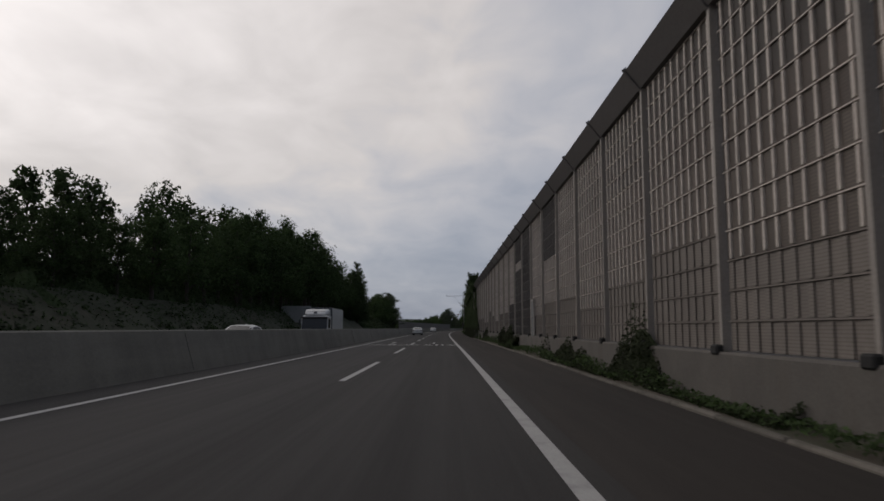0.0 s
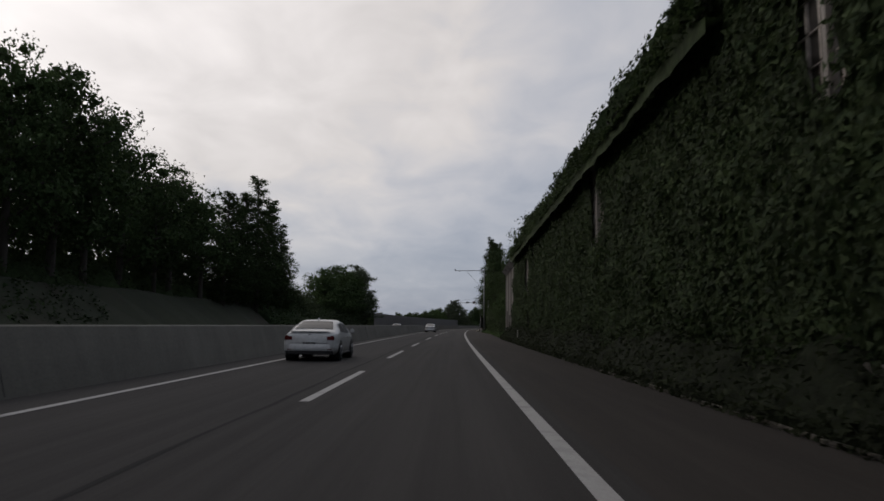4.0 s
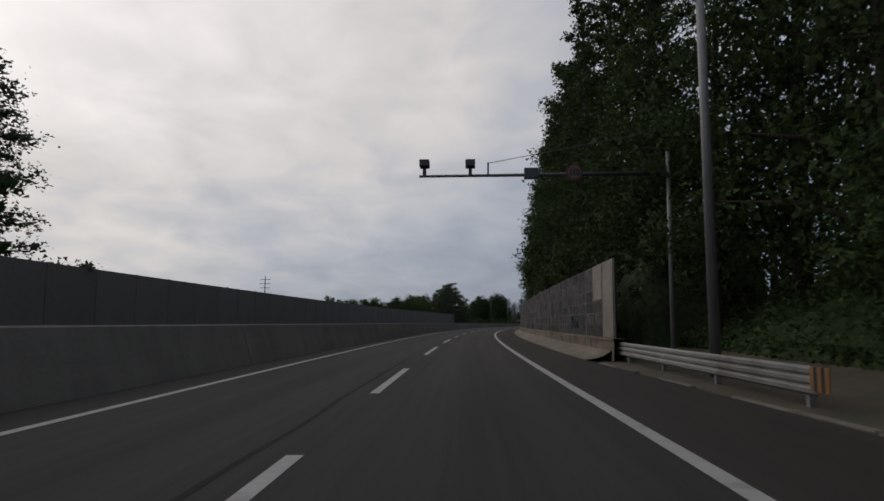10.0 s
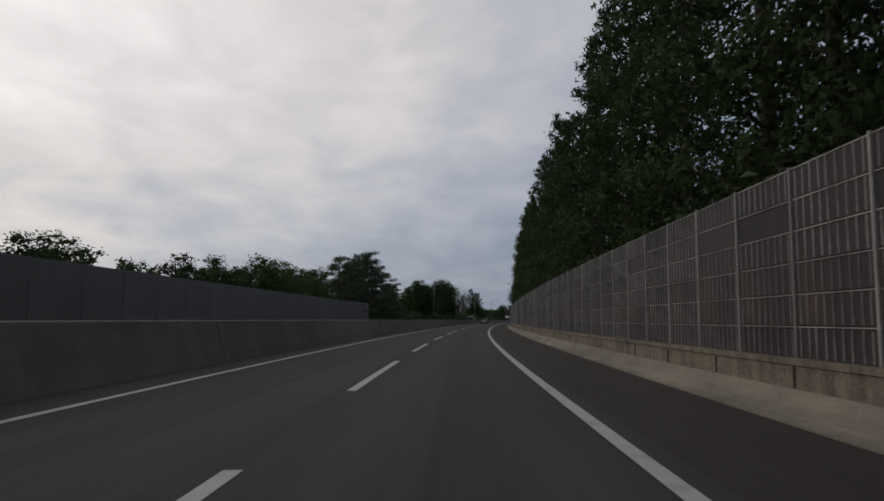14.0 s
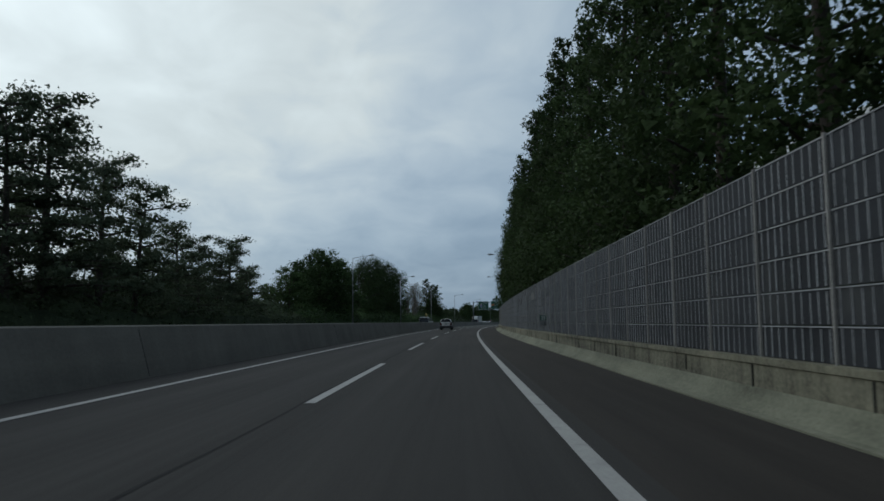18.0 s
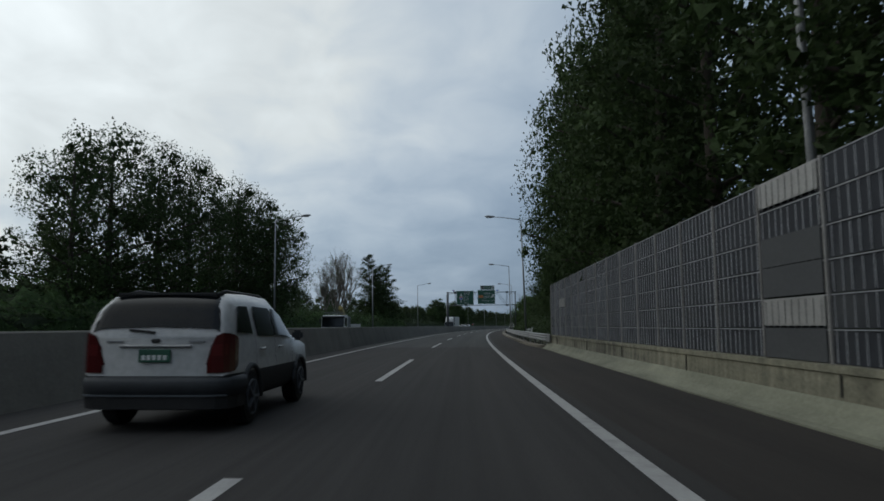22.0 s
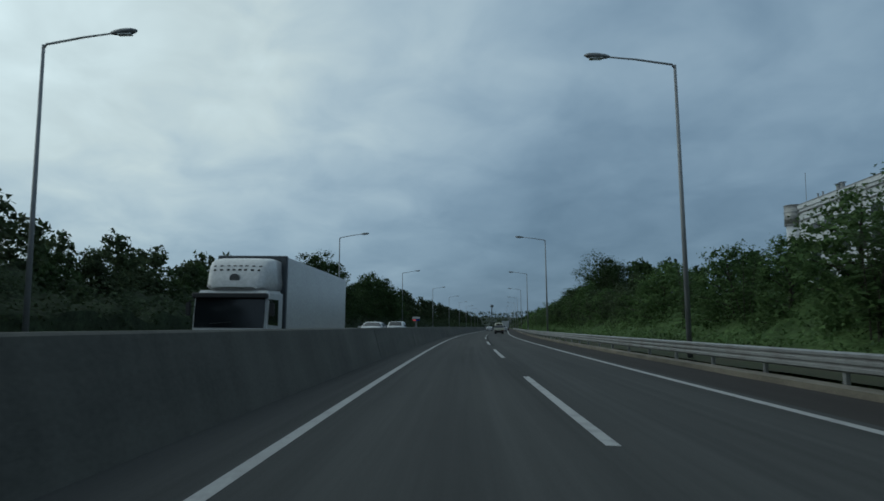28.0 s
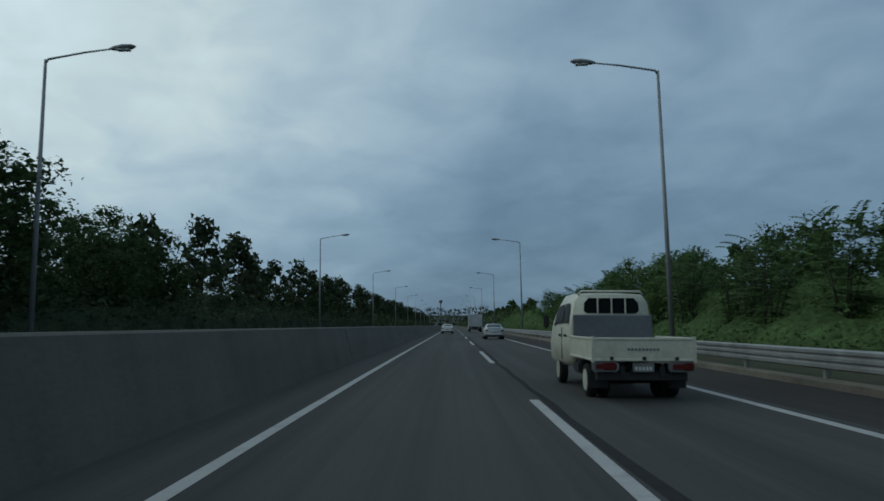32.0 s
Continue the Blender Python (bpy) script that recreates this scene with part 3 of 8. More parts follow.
DASH_LONG = {226: 9.4, 242.3: 7.9, 254.8: 6.7, 271.8: 8.6, 288.9: 9.5, 303: 6.2, 320.3: 8.2, 337.8: 8.2}
for e in DASH_ENDS:
    length = DASH_LONG.get(e) or (9.3 if e < 50 else 8.2 if e < 120 else 7.5 if e < 155 else 10.3 if e < 180 else 8.8 if e < 420 else 10.3)
    g = Geo()
    n = 5
    for i in range(n):
        s = e - length + length * i / (n - 1)
        g.v += [tuple(at(s, -0.085, 0.005)), tuple(at(s, 0.085, 0.005))]
    g.f = [(2 * i, 2 * i + 1, 2 * i + 3, 2 * i + 2) for i in range(n - 1)]
    tagged(new("lane_dash", g.mesh("lane_dash", PAINT)), "worn white lane dash on grey asphalt", "road marking", "lane dashes", "structure")

# sealed joint beside the lane line, patched here and there
for a, b, d, w in ((100, 262, -0.42, 0.08), (430, 500, -0.13, 0.05), (735, 880, 0.20, 0.15)):
    rng = random.Random(int(a))
    g = Geo()
    ss = np.arange(a, b, 1.5)
    for s in ss:
        j = rng.uniform(-0.03, 0.03) + 0.10 * noise.noise(Vector((s * 0.11, a, 0)))
        g.v += [tuple(at(s, d + j - w / 2, 0.003)), tuple(at(s, d + j + w / 2 * rng.uniform(0.5, 1.3), 0.003))]
    g.f = [(2 * i, 2 * i + 1, 2 * i + 3, 2 * i + 2) for i in range(len(ss) - 1)]
    tagged(new("crack_seal", g.mesh("crack_seal", SEAL)), "thin dark bitumen seam along the lane joint", "crack seal", kind="structure")

# painted words across both lanes, as plain strokes, and the arrows beyond them
STROKES = [(-3.3, 0, 1.5, 0.22), (-3.0, 2.2, 1.0, 0.2), (-3.2, 1.1, 1.3, 0.25), (-1.7, 0, 0.2, 3.0), (-1.35, 0, 0.18, 3.0), (-1.0, 0.2, 0.9, 0.35), (-0.9, 1.3, 0.8, 0.35), (-0.4, 2.3, 1.0, 0.35), (0.05, 0.3, 0.7, 0.3),
           (1.0, 0.1, 0.7, 0.5), (1.15, 1.4, 0.12, 1.4), (1.4, 1.4, 0.12, 1.4), (1.9, 0.0, 0.2, 3.0), (2.35, 0.2, 0.18, 2.8), (2.75, 0.0, 0.75, 0.4), (3.05, 0.4, 0.15, 0.9), (2.75, 1.3, 0.7, 0.35), (2.75, 2.4, 0.75, 0.4)]
for x, y, w, h in STROKES:
    g = Geo()
    g.v = [tuple(at(51.3 + y, x, 0.006)), tuple(at(51.3 + y, x + w, 0.006)), tuple(at(51.3 + y + h, x + w, 0.006)), tuple(at(51.3 + y + h, x, 0.006))]
    g.f = [(0, 1, 2, 3)]
    tagged(new("road_lettering", g.mesh("road_lettering", PAINT)), "worn white painted stroke on asphalt", "road marking", "road lettering strokes", "structure")
for d in (-1.75, 1.72):
    g = Geo()
    pts = [(-0.10, 57.2), (0.10, 57.2), (0.10, 60.0), (0.32, 60.0), (0.0, 61.4), (-0.32, 60.0), (-0.10, 60.0)]
    g.v = [tuple(at(s, d + x, 0.006)) for x, s in pts]
    g.f = [(0, 1, 2, 6), (5, 6, 2, 3, 4)]
    tagged(new("road_arrow", g.mesh("road_arrow", PAINT)), "white straight-ahead arrow painted on the lane", "road marking", "road arrows", "structure")

# kerb strip on the right, with its slab joints
kerb = thing("kerb", Matrix(), "low weathered concrete kerb stones sunk unevenly along the shoulder", "kerb", kind="structure")
stones = [rounded(Geo().box(0.0, 0.15, 0.004, 1.996, -0.15, 0.075).mesh("kerb_stone", KERB), 0.02, 1), rounded(Geo().box(0.0, 0.14, 0.004, 1.996, -0.15, 0.065).mesh("kerb_stone", KERB), 0.03, 1)]
rk = random.Random(8)
s = S0
while s < 260:
    if rk.random() > (0.0 if s < 182 else 0.2):
        turn = math.degrees(math.atan2(kerb_d(s) - kerb_d(s + 2), 2.0)) + rk.uniform(-0.25, 0.25)
        part("kerb_stone", stones[rk.randrange(2)], kerb, on(s, kerb_d(s) + 0.01 + rk.uniform(0, 0.02), rk.uniform(-0.03, 0.0) - (0.03 if s > 182 else 0), turn))
    s += 2.0
for a, b, m, lb in ((259.9, 430.0, GUTTER, "pale dusty concrete gutter sloping up to the wall"), (430.0, 571.0, GUTTER_MOSSY, "greenish dusty concrete gutter sloping up to the wall")):
    gut = ribbon("gutter", [(0.004, -0.1), (0.004, 0.025), (0.35, 0.05), (0.80, 0.16), (1.15, 0.33)], a, b, m, wobble=lambda s, d, z: (kerb_d(s) + d * (6.72 - kerb_d(s)) / 1.15, z))
    tagged(new("gutter", gut), lb, "gutter", kind="structure")
gut2 = ribbon("guard_kerb", [(0.004, -0.1), (0.004, 0.14), (0.45, 0.16), (0.45, -0.1)], 571, S1, GUTTER, wobble=lambda s, d, z: (kerb_d(s) + d, z))
tagged(new("guard_kerb", gut2), "pale concrete kerb strip under the guardrail", "kerb", kind="structure")


def bank(s, d, z):
    r = noise.noise(Vector((s * 0.11, d * 0.3, 0.0)))
    return d + 0.25 * r if z > 0.05 else d, z + (0.30 * r if z > 0.3 else 0.08 * r)


verge_r = ribbon("verge", [(6.2, -0.05), (7.3, 0.02), (8.6, 0.12), (10, 0.5), (13, 1.4), (20, 2.4), (40, 1.5), (70, -0.6)], S0, 262, DIRT, 3.0, wobble=lambda s, d, z: bank(s, max(d, kerb_d(s) + 0.12), z))
tagged(new("verge_south", verge_r), "dirt and weeds verge beside the shoulder", "verge", kind="structure")
verge_r2 = ribbon("verge", [(7.0, 0.1), (8.6, 0.3), (10, 0.4), (13, 0.5), (20, 0.6), (40, 0.6), (70, -0.6)], 262, S1, GRASS, 4.0, wobble=bank)
tagged(new("verge_north", verge_r2), "weedy grass verge behind the wall and guardrail", "verge", kind="structure")
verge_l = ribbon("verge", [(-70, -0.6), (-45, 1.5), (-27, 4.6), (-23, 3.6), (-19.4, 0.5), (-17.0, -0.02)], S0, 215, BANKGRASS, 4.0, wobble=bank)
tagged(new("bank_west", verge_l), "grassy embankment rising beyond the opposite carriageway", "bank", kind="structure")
verge_l2 = ribbon("verge", [(-70, -0.6), (-45, 0.6), (-27, 0.6), (-23, 0.4), (-19.4, 0.2), (-17.0, -0.02)], 215, S1, GRASS, 4.0, wobble=bank)
tagged(new("verge_west", verge_l2), "dark grassy verge beyond the opposite carriageway", "verge", kind="structure")

# median barrier: sloped concrete with a narrow crown
PROFILE = [(-5.74, 0.0), (-5.71, 0.10), (-5.40, 1.17), (-5.36, 1.20), (-5.16, 1.20), (-5.12, 1.17), (-4.81, 0.10), (-4.78, 0.0)]
barriers = []
for a, b, m, lb in ((S0, ROAD_CUT, BARRIER, "long sooty grey concrete median barrier with a sloped face"), (ROAD_CUT, S1, BARRIER2, "pale grey concrete median barrier with a sloped face")):
    bar = ribbon("median_barrier", PROFILE, a, b, m, 5.0)
    bar.flip_normals()
    barriers.append(tagged(new("median_barrier", bar), lb, "barrier", kind="structure"))
joint = Geo().box(-0.012, 0.012, -0.006, 0.006, 0.04, 1.16).mesh("joint", BLACKMARK)
for k in range(40):
    s = 20 + 30 * k + 9 * math.sin(k * 2.3)
    th = on(s, -4.785, 0.0)
    part("joint", joint, barriers[s > ROAD_CUT], th @ pose(0, 0, 0, 0, -16.1, 0))


# ---- noise walls ----
def i_post(w, d, z0, z1, mat, name):
    g = Geo()
    g.box(-d, -d + 0.02, -w / 2, w / 2, z0, z1)
    g.box(d - 0.02, d, -w / 2, w / 2, z0, z1)
    g.box(-d + 0.02, d - 0.02, -0.012, 0.012, z0, z1)
    return g.mesh(name, mat)


W1D = 7.40
W1_S, W1_D, W1_F = [92, 130, 177.4], [7.40, 7.64, 7.92], [1.0, 0.975, 0.925]


def w1d(s):
    """The tall wall's distance from the lane line: it swings away towards its end."""
    return float(np.interp(s, W1_S, W1_D))


def w1f(s):
    """How the tall wall's height falls off towards its end."""
    return float(np.interp(s, W1_S, W1_F))


def cassette(bars, w, depth, mat, name):
    """One row of a tall bay: upright slats under a rib, 3.82 m long."""
    g = Geo().box(0.012, 0.05, 0.01, 3.81, RH - 0.036, RH - 0.016)
    for b in range(bars):
        y = 3.82 * (b + 0.5) / bars
        g.box(depth, 0.05, y - w, y + w, 0.01, RH - 0.055)
    return g


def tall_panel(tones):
    """The sheets and slat rows of a bay 4 m long, from the tone of each row (0 pale close rows, 1 middle, 2 open, 3
    dark, 4 open; 1, 2 and 4 have louvre shade in the colour).
    """
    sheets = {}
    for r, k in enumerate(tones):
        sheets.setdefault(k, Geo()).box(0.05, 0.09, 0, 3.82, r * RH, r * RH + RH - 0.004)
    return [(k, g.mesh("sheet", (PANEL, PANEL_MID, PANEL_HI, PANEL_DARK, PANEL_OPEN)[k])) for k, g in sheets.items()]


RH = 6.28 / 12
# the dark between upper-row louvres is put into these sheets' colours
PANEL_OPEN = material("dark_louvre_shade_panel", (0.058, 0.048, 0.043), 0.7, 0.1, col2=(0.042, 0.036, 0.032), scale=0.7, fine=26, vary=0.10, stain=(0.036, 0.031, 0.028), stain_scale=0.5, louvre_shade=0.5)
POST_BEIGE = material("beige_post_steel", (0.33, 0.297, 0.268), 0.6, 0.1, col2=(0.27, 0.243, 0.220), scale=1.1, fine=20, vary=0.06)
PANEL_HI = material("louvre_shadow_panel", (0.098, 0.078, 0.066), 0.7, 0.1, col2=(0.078, 0.062, 0.053), scale=0.7, fine=26, vary=0.10, stain=(0.060, 0.050, 0.045), stain_scale=0.5, louvre_shade=0.5)
PANEL_MID = material("mid_louvre_shade_panel", (0.145, 0.120, 0.102), 0.7, 0.1, col2=(0.115, 0.096, 0.082), scale=0.7, fine=26, vary=0.10, stain=(0.085, 0.070, 0.060), stain_scale=0.5, louvre_shade=0.5)
wall1 = thing("noise_wall_tall", Matrix(), "tall beige metal noise wall on a concrete parapet, partly overgrown", "noise wall", kind="structure")
WALL1_END = 177.4
par = ribbon("parapet", [(-0.20, -0.1), (-0.20, 0.86), (-0.17, 0.90), (0.25, 0.90), (0.25, -0.1)], -44, WALL1_END, CONCRETE, 4.0, wobble=lambda s, d, z: (w1d(s) + d, z))
par.flip_normals()
part("parapet", par, wall1, None, "stained grey concrete parapet with weep streaks")
post1 = rounded(Geo().box(-0.09, 0.10, -0.055, 0.055, 0.90, 7.22).mesh("post", POST_BEIGE), 0.008, 1)
foot1 = rounded(Geo().box(-0.24, -0.10, -0.14, 0.14, 0.84, 1.02).mesh("post_foot", RUBBER), 0.03, 1)
ROWS = [cassette(10, 0.062, 0.02, PANEL, "a").mesh("cassette", PANEL), cassette(10, 0.030, 0.005, SLAT, "b").mesh("cassette", SLAT), None, cassette(10, 0.038, -0.03, SLAT_DARK, "c").mesh("cassette", SLAT_DARK)]
ROWS[2] = ROWS[1]
ROWS.append(ROWS[1])
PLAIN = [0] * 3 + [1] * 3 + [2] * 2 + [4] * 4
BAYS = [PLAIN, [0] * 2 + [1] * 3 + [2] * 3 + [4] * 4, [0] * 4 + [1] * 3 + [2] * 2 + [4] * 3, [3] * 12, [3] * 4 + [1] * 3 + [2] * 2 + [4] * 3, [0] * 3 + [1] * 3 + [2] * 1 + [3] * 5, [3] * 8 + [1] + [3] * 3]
BAYS = [(b, tall_panel(b)) for b in BAYS]


def joined_rows(tones):
    """All slat rows of a far bay as one mesh for each paint."""
    out = {}
    for r, k in enumerate(tones):
        g = cassette(10, 0.062 if k == 0 else 0.030, 0.02 if k == 0 else 0.005, PANEL, "x")
        out.setdefault((PANEL, SLAT, SLAT, SLAT_DARK, SLAT)[k].name, Geo()).add([(x, y, z + r * RH) for x, y, z in g.v], g.f)
    return [g.mesh("slats", bpy.data.materials[n]) for n, g in out.items()]


FAR_ROWS = [joined_rows(b) for b, _ in BAYS]
capg = Geo()
capg.prism([(-0.10, 7.20), (-0.46, 7.66), (-0.40, 7.70), (-0.02, 7.24), (0.14, 7.24), (0.14, 7.20)], 0.0, 3.96)
cap1 = capg.mesh("cap", CAPM)
bracket1 = Geo().prism([(-0.10, 7.14), (-0.53, 7.68), (-0.45, 7.74), (0.0, 7.24)], -0.05, 0.05).mesh("cap_bracket", CAPM)
WALL1_POSTS = [float(np.interp(i, [-11, 7, 11, 13, 17, 20, 23, 42], [-40.0, 38.0, 54.9, 64.19, 80.37, 93.1, 105.5, WALL1_END])) for i in range(-11, 43)]
for s, e in zip(WALL1_POSTS, WALL1_POSTS[1:] + [None]):
    m = on(s, w1d(s), 0, 0, Vector((1, 1, w1f(s))))
    part("post", post1, wall1, m)
    part("post_foot", foot1, wall1, on(s, w1d(s)), "black rubber post boot")
    part("cap_bracket", bracket1, wall1, m)
    if e is None:
        break
    k = Vector((1, (e - s - 0.18) / 3.82, (7.2 * w1f(s) - 0.92) / 6.28))
    lean = math.degrees(math.atan2(w1d(s) - w1d(e), e - s))
    kind = 3 if 37 < s < 41 else 6 if 41 < s < 45 else 4 if 45 < s < 49 else 5 if 28 < s < 31 else 1 if int(s * 3.1) % 4 == 0 else 2 if int(s * 1.7) % 5 == 0 else 0
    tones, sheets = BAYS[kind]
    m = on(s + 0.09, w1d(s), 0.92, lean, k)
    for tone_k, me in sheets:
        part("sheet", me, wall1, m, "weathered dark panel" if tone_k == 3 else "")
    if 2 < s < 100:
        for r, tone_k in enumerate(tones):
            part("cassette", ROWS[tone_k], wall1, m @ pose(0, 0, r * RH))
    else:
        for me in FAR_ROWS[kind]:
            part("slats", me, wall1, m)
    part("cap", cap1, wall1, on(s + 0.02, w1d(s), 0, lean, Vector((1, (e - s - 0.02) / 3.96, w1f(s)))))
door1 = thing("wall_door", on(36.75, W1D - 0.045, 0.90), "grey steel escape door set into the noise wall", "door", kind="structure")
part("leaf", rounded(Geo().box(-0.03, 0.02, 0.06, 1.02, 0.0, 1.88).mesh("leaf", SIGNBACK), 0.008, 1), door1)
dfr = Geo().box(-0.06, 0.03, 0.0, 0.055, 0.0, 1.95).box(-0.06, 0.03, 1.025, 1.08, 0.0, 1.95).box(-0.06, 0.03, 0.055, 1.025, 1.885, 1.95)
part("frame", dfr.mesh("frame", POST), door1)
part("handle", Geo().tube([(-0.03, 0.16, 0.95), (-0.09, 0.16, 0.95), (-0.09, 0.28, 0.95)], [0.014] * 3, 8).mesh("handle", BLACKMARK), door1)

W2D = 6.90
POST2 = material("grey_post_steel", (0.33, 0.315, 0.30), 0.6, 0.1, col2=(0.24, 0.228, 0.217), scale=1.1, fine=20, vary=0.22)
wall2 = thing("noise_wall_low", Matrix(), "long grey slatted noise wall on a stained concrete parapet", "noise wall", kind="structure")
for a, b, m in ((259.5, 430.0, PARAPET), (430.0, 571.0, PARAPET_MOSSY)):
    par2 = ribbon("parapet", [(W2D - 0.18, -0.1), (W2D - 0.16, 0.66), (W2D - 0.19, 0.67), (W2D - 0.19, 0.76), (W2D + 0.22, 0.76), (W2D + 0.22, -0.1)], a, b, m, 4.0)
    par2.flip_normals()
    part("parapet", par2, wall2, None, "streaked concrete parapet with a ledge")
# added dark strips, set proud, in place of the parapet's joint grooves
rng = random.Random(8)
s = 264.0
while s < 570:
    z = rng.uniform(0.26, 0.40)
    part("joint", Geo().box(-0.186, -0.170, -0.012, 0.012, z, 0.655).mesh("joint", SEAL), wall2, on(s, W2D))
    s += rng.choice((3.0, 6.0))
post2 = i_post(0.036, 0.02, 0.76, 3.62, POST2, "post")
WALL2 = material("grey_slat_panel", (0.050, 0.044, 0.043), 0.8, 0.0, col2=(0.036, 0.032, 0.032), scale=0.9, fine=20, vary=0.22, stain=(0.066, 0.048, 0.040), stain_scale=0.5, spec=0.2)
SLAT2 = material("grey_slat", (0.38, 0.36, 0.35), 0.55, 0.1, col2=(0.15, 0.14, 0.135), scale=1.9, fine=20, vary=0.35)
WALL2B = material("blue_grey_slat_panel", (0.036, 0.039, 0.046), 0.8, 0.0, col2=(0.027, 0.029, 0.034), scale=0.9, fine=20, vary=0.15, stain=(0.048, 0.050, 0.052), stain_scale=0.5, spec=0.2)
SLAT2B = material("pale_grey_slat", (0.42, 0.43, 0.45), 0.55, 0.1, col2=(0.25, 0.255, 0.27), scale=1.9, fine=20, vary=0.15)
COVER2 = material("dull_cover_sheet", (0.062, 0.064, 0.066), 0.8, 0.0, col2=(0.050, 0.052, 0.055), scale=0.9, fine=20)
SLAT2P = material("pale_slat", (0.40, 0.39, 0.37), 0.55, 0.2, scale=1.0, fine=20)
row_h = 0.474
# six rows of slatted cassettes a bay; the bays share their meshes
bayset, cassettes2 = [], []
for v in range(8):
    gb, gs = Geo(), Geo()
    rr = random.Random(20 + v)
    rows_v = []
    body, thin_slat = (WALL2, SLAT2) if v < 4 else (WALL2B, SLAT2B)
    for r in range(6):
        z = r * row_h
        gb.box(0.02 + rr.uniform(-0.006, 0.006), 0.07, 0.0, 1.9, z, z + row_h - 0.012)
        one = Geo().box(0.004, 0.02, 0.0, 1.9, row_h - 0.032, row_h - 0.016)
        for b in range(9 if rr.random() > (0.08 if v < 4 else 0.0) else 0):
            y = 0.1 + 0.2125 * b + rr.uniform(-0.02, 0.02)
            one.box(0.007, 0.02, y - 0.008, y + 0.008, 0.012, row_h - rr.uniform(0.03, 0.06))
        gs.add([(x, y, q + z) for x, y, q in one.v], one.f)
        rows_v.append(one.mesh("cassette", thin_slat))
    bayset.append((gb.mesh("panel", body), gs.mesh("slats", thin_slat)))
    cassettes2.append(rows_v)
rng = random.Random(5)
WALL2_POSTS = [float(np.interp(i, [-5, 0, 12, 24, 59, 72, 84, 96, 109, 121, 134, 149], [260.1, 270.15, 294.7, 317.8, 389.1, 414.8, 439.0, 463.7, 489.2, 513.2, 540.5, 571.0])) for i in range(-5, 150)]
for s, e in zip(WALL2_POSTS, WALL2_POSTS[1:] + [None]):
    part("post", post2, wall2, on(s, W2D))
    if e is None:
        break
    v = rng.randrange(4) + (4 if s > 398 else 0)
    b, sl = bayset[v]
    k = Vector((1, (e - s - 0.09) / 1.9, 1))
    if not s < 407.4 < e:
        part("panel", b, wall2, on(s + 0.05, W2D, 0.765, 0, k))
        if 262 < s < 362:
            for r, me in enumerate(cassettes2[v]):
                part("cassette", me, wall2, on(s + 0.05, W2D, 0.765 + r * row_h, 0, k))
        else:
            part("slats", sl, wall2, on(s + 0.05, W2D, 0.765, 0, k))
    else:
        gate_s = s
# a flat buff end panel, pale replacement cassettes and a door gap
for y0, z0 in ((0.06, 0.0), (2.10, 1.42)):
    endp = Geo().box(-0.040, -0.022, 0.0, 1.90, z0, 2.84)
    m = on(260.1 + y0, W2D, 0.77)
    part("end_sheet", endp.mesh("end_sheet", PANEL_MID), wall2, m, "plain beige cover sheet")
    for b in range(10):
        part("end_rib", Geo().box(-0.054, -0.040, 0.05 + 0.19 * b, 0.105 + 0.19 * b, z0 + 0.02, 2.82).mesh("end_rib", SLAT), wall2, m)
pale = Geo().box(-0.034, -0.022, 0.0, 1.86, 0.0, row_h - 0.06)
for b in range(9):
    pale.box(-0.05, -0.034, 0.06 + 0.2125 * b, 0.12 + 0.2125 * b, 0.02, row_h - 0.09)
pale = pale.mesh("pale_cassette", SLAT2P)
for s, r in ((421.0, 1), (423.0, 0), (474.0, 4), (534.2, 1), (540.4, 5), (540.4, 1), (566.3, 3)):
    part("pale_cassette", pale, wall2, on(max(q for q in WALL2_POSTS if q < s + 0.6) + 0.06, W2D, 0.80 + r * row_h), "pale replacement panel")
cover = Geo().box(-0.030, -0.018, 0.0, 1.86, 0.0, row_h - 0.012).mesh("cover_sheet", COVER2)
for r in (0, 2, 3):
    part("cover_sheet", cover, wall2, on(max(q for q in WALL2_POSTS if q < 541.0) + 0.06, W2D, 0.775 + r * row_h), "plain dull grey cover sheet")
gap = thing("wall_gate", on(gate_s, W2D - 0.02, 0.76), "narrow dark doorway in the slatted noise wall", "door", kind="structure")
# black slab set proud of the wall, painting the dark of the open doorway
part("leaf", Geo().box(-0.07, 0.04, 0.1, 1.85, 0.0, 2.3).mesh("leaf", BLACKMARK), gap)
part("lintel", Geo().box(-0.04, 0.05, 0.0, 1.95, 2.3, 2.84).mesh("lintel", WALL2), gap)

wall3 = thing("noise_wall_far", Matrix(), "plain dark grey noise wall beyond the opposite carriageway", "noise wall", kind="structure")
WALL3 = material("far_wall_panel", (0.150, 0.142, 0.133), 0.8, 0.0, col2=(0.125, 0.118, 0.110), scale=0.3, fine=8, vary=0.05)
far_panel = Geo().box(-0.04, 0.05, 0.04, 3.96, 0.0, 3.85)
for r in range(1, 8):
    far_panel.box(0.05, 0.054, 0.04, 3.96, r * 0.48, r * 0.48 + 0.02)
far_panel = far_panel.mesh("panel", WALL3)
far_post = Geo().box(-0.06, 0.056, -0.035, 0.035, 0.0, 3.87).mesh("post", WALL3)
s = 257.0
while s < 446:
    part("post", far_post, wall3, on(s, -17.0))
    if s < 442:
        part("panel", far_panel, wall3, on(s, -17.0))
    s += 4.0


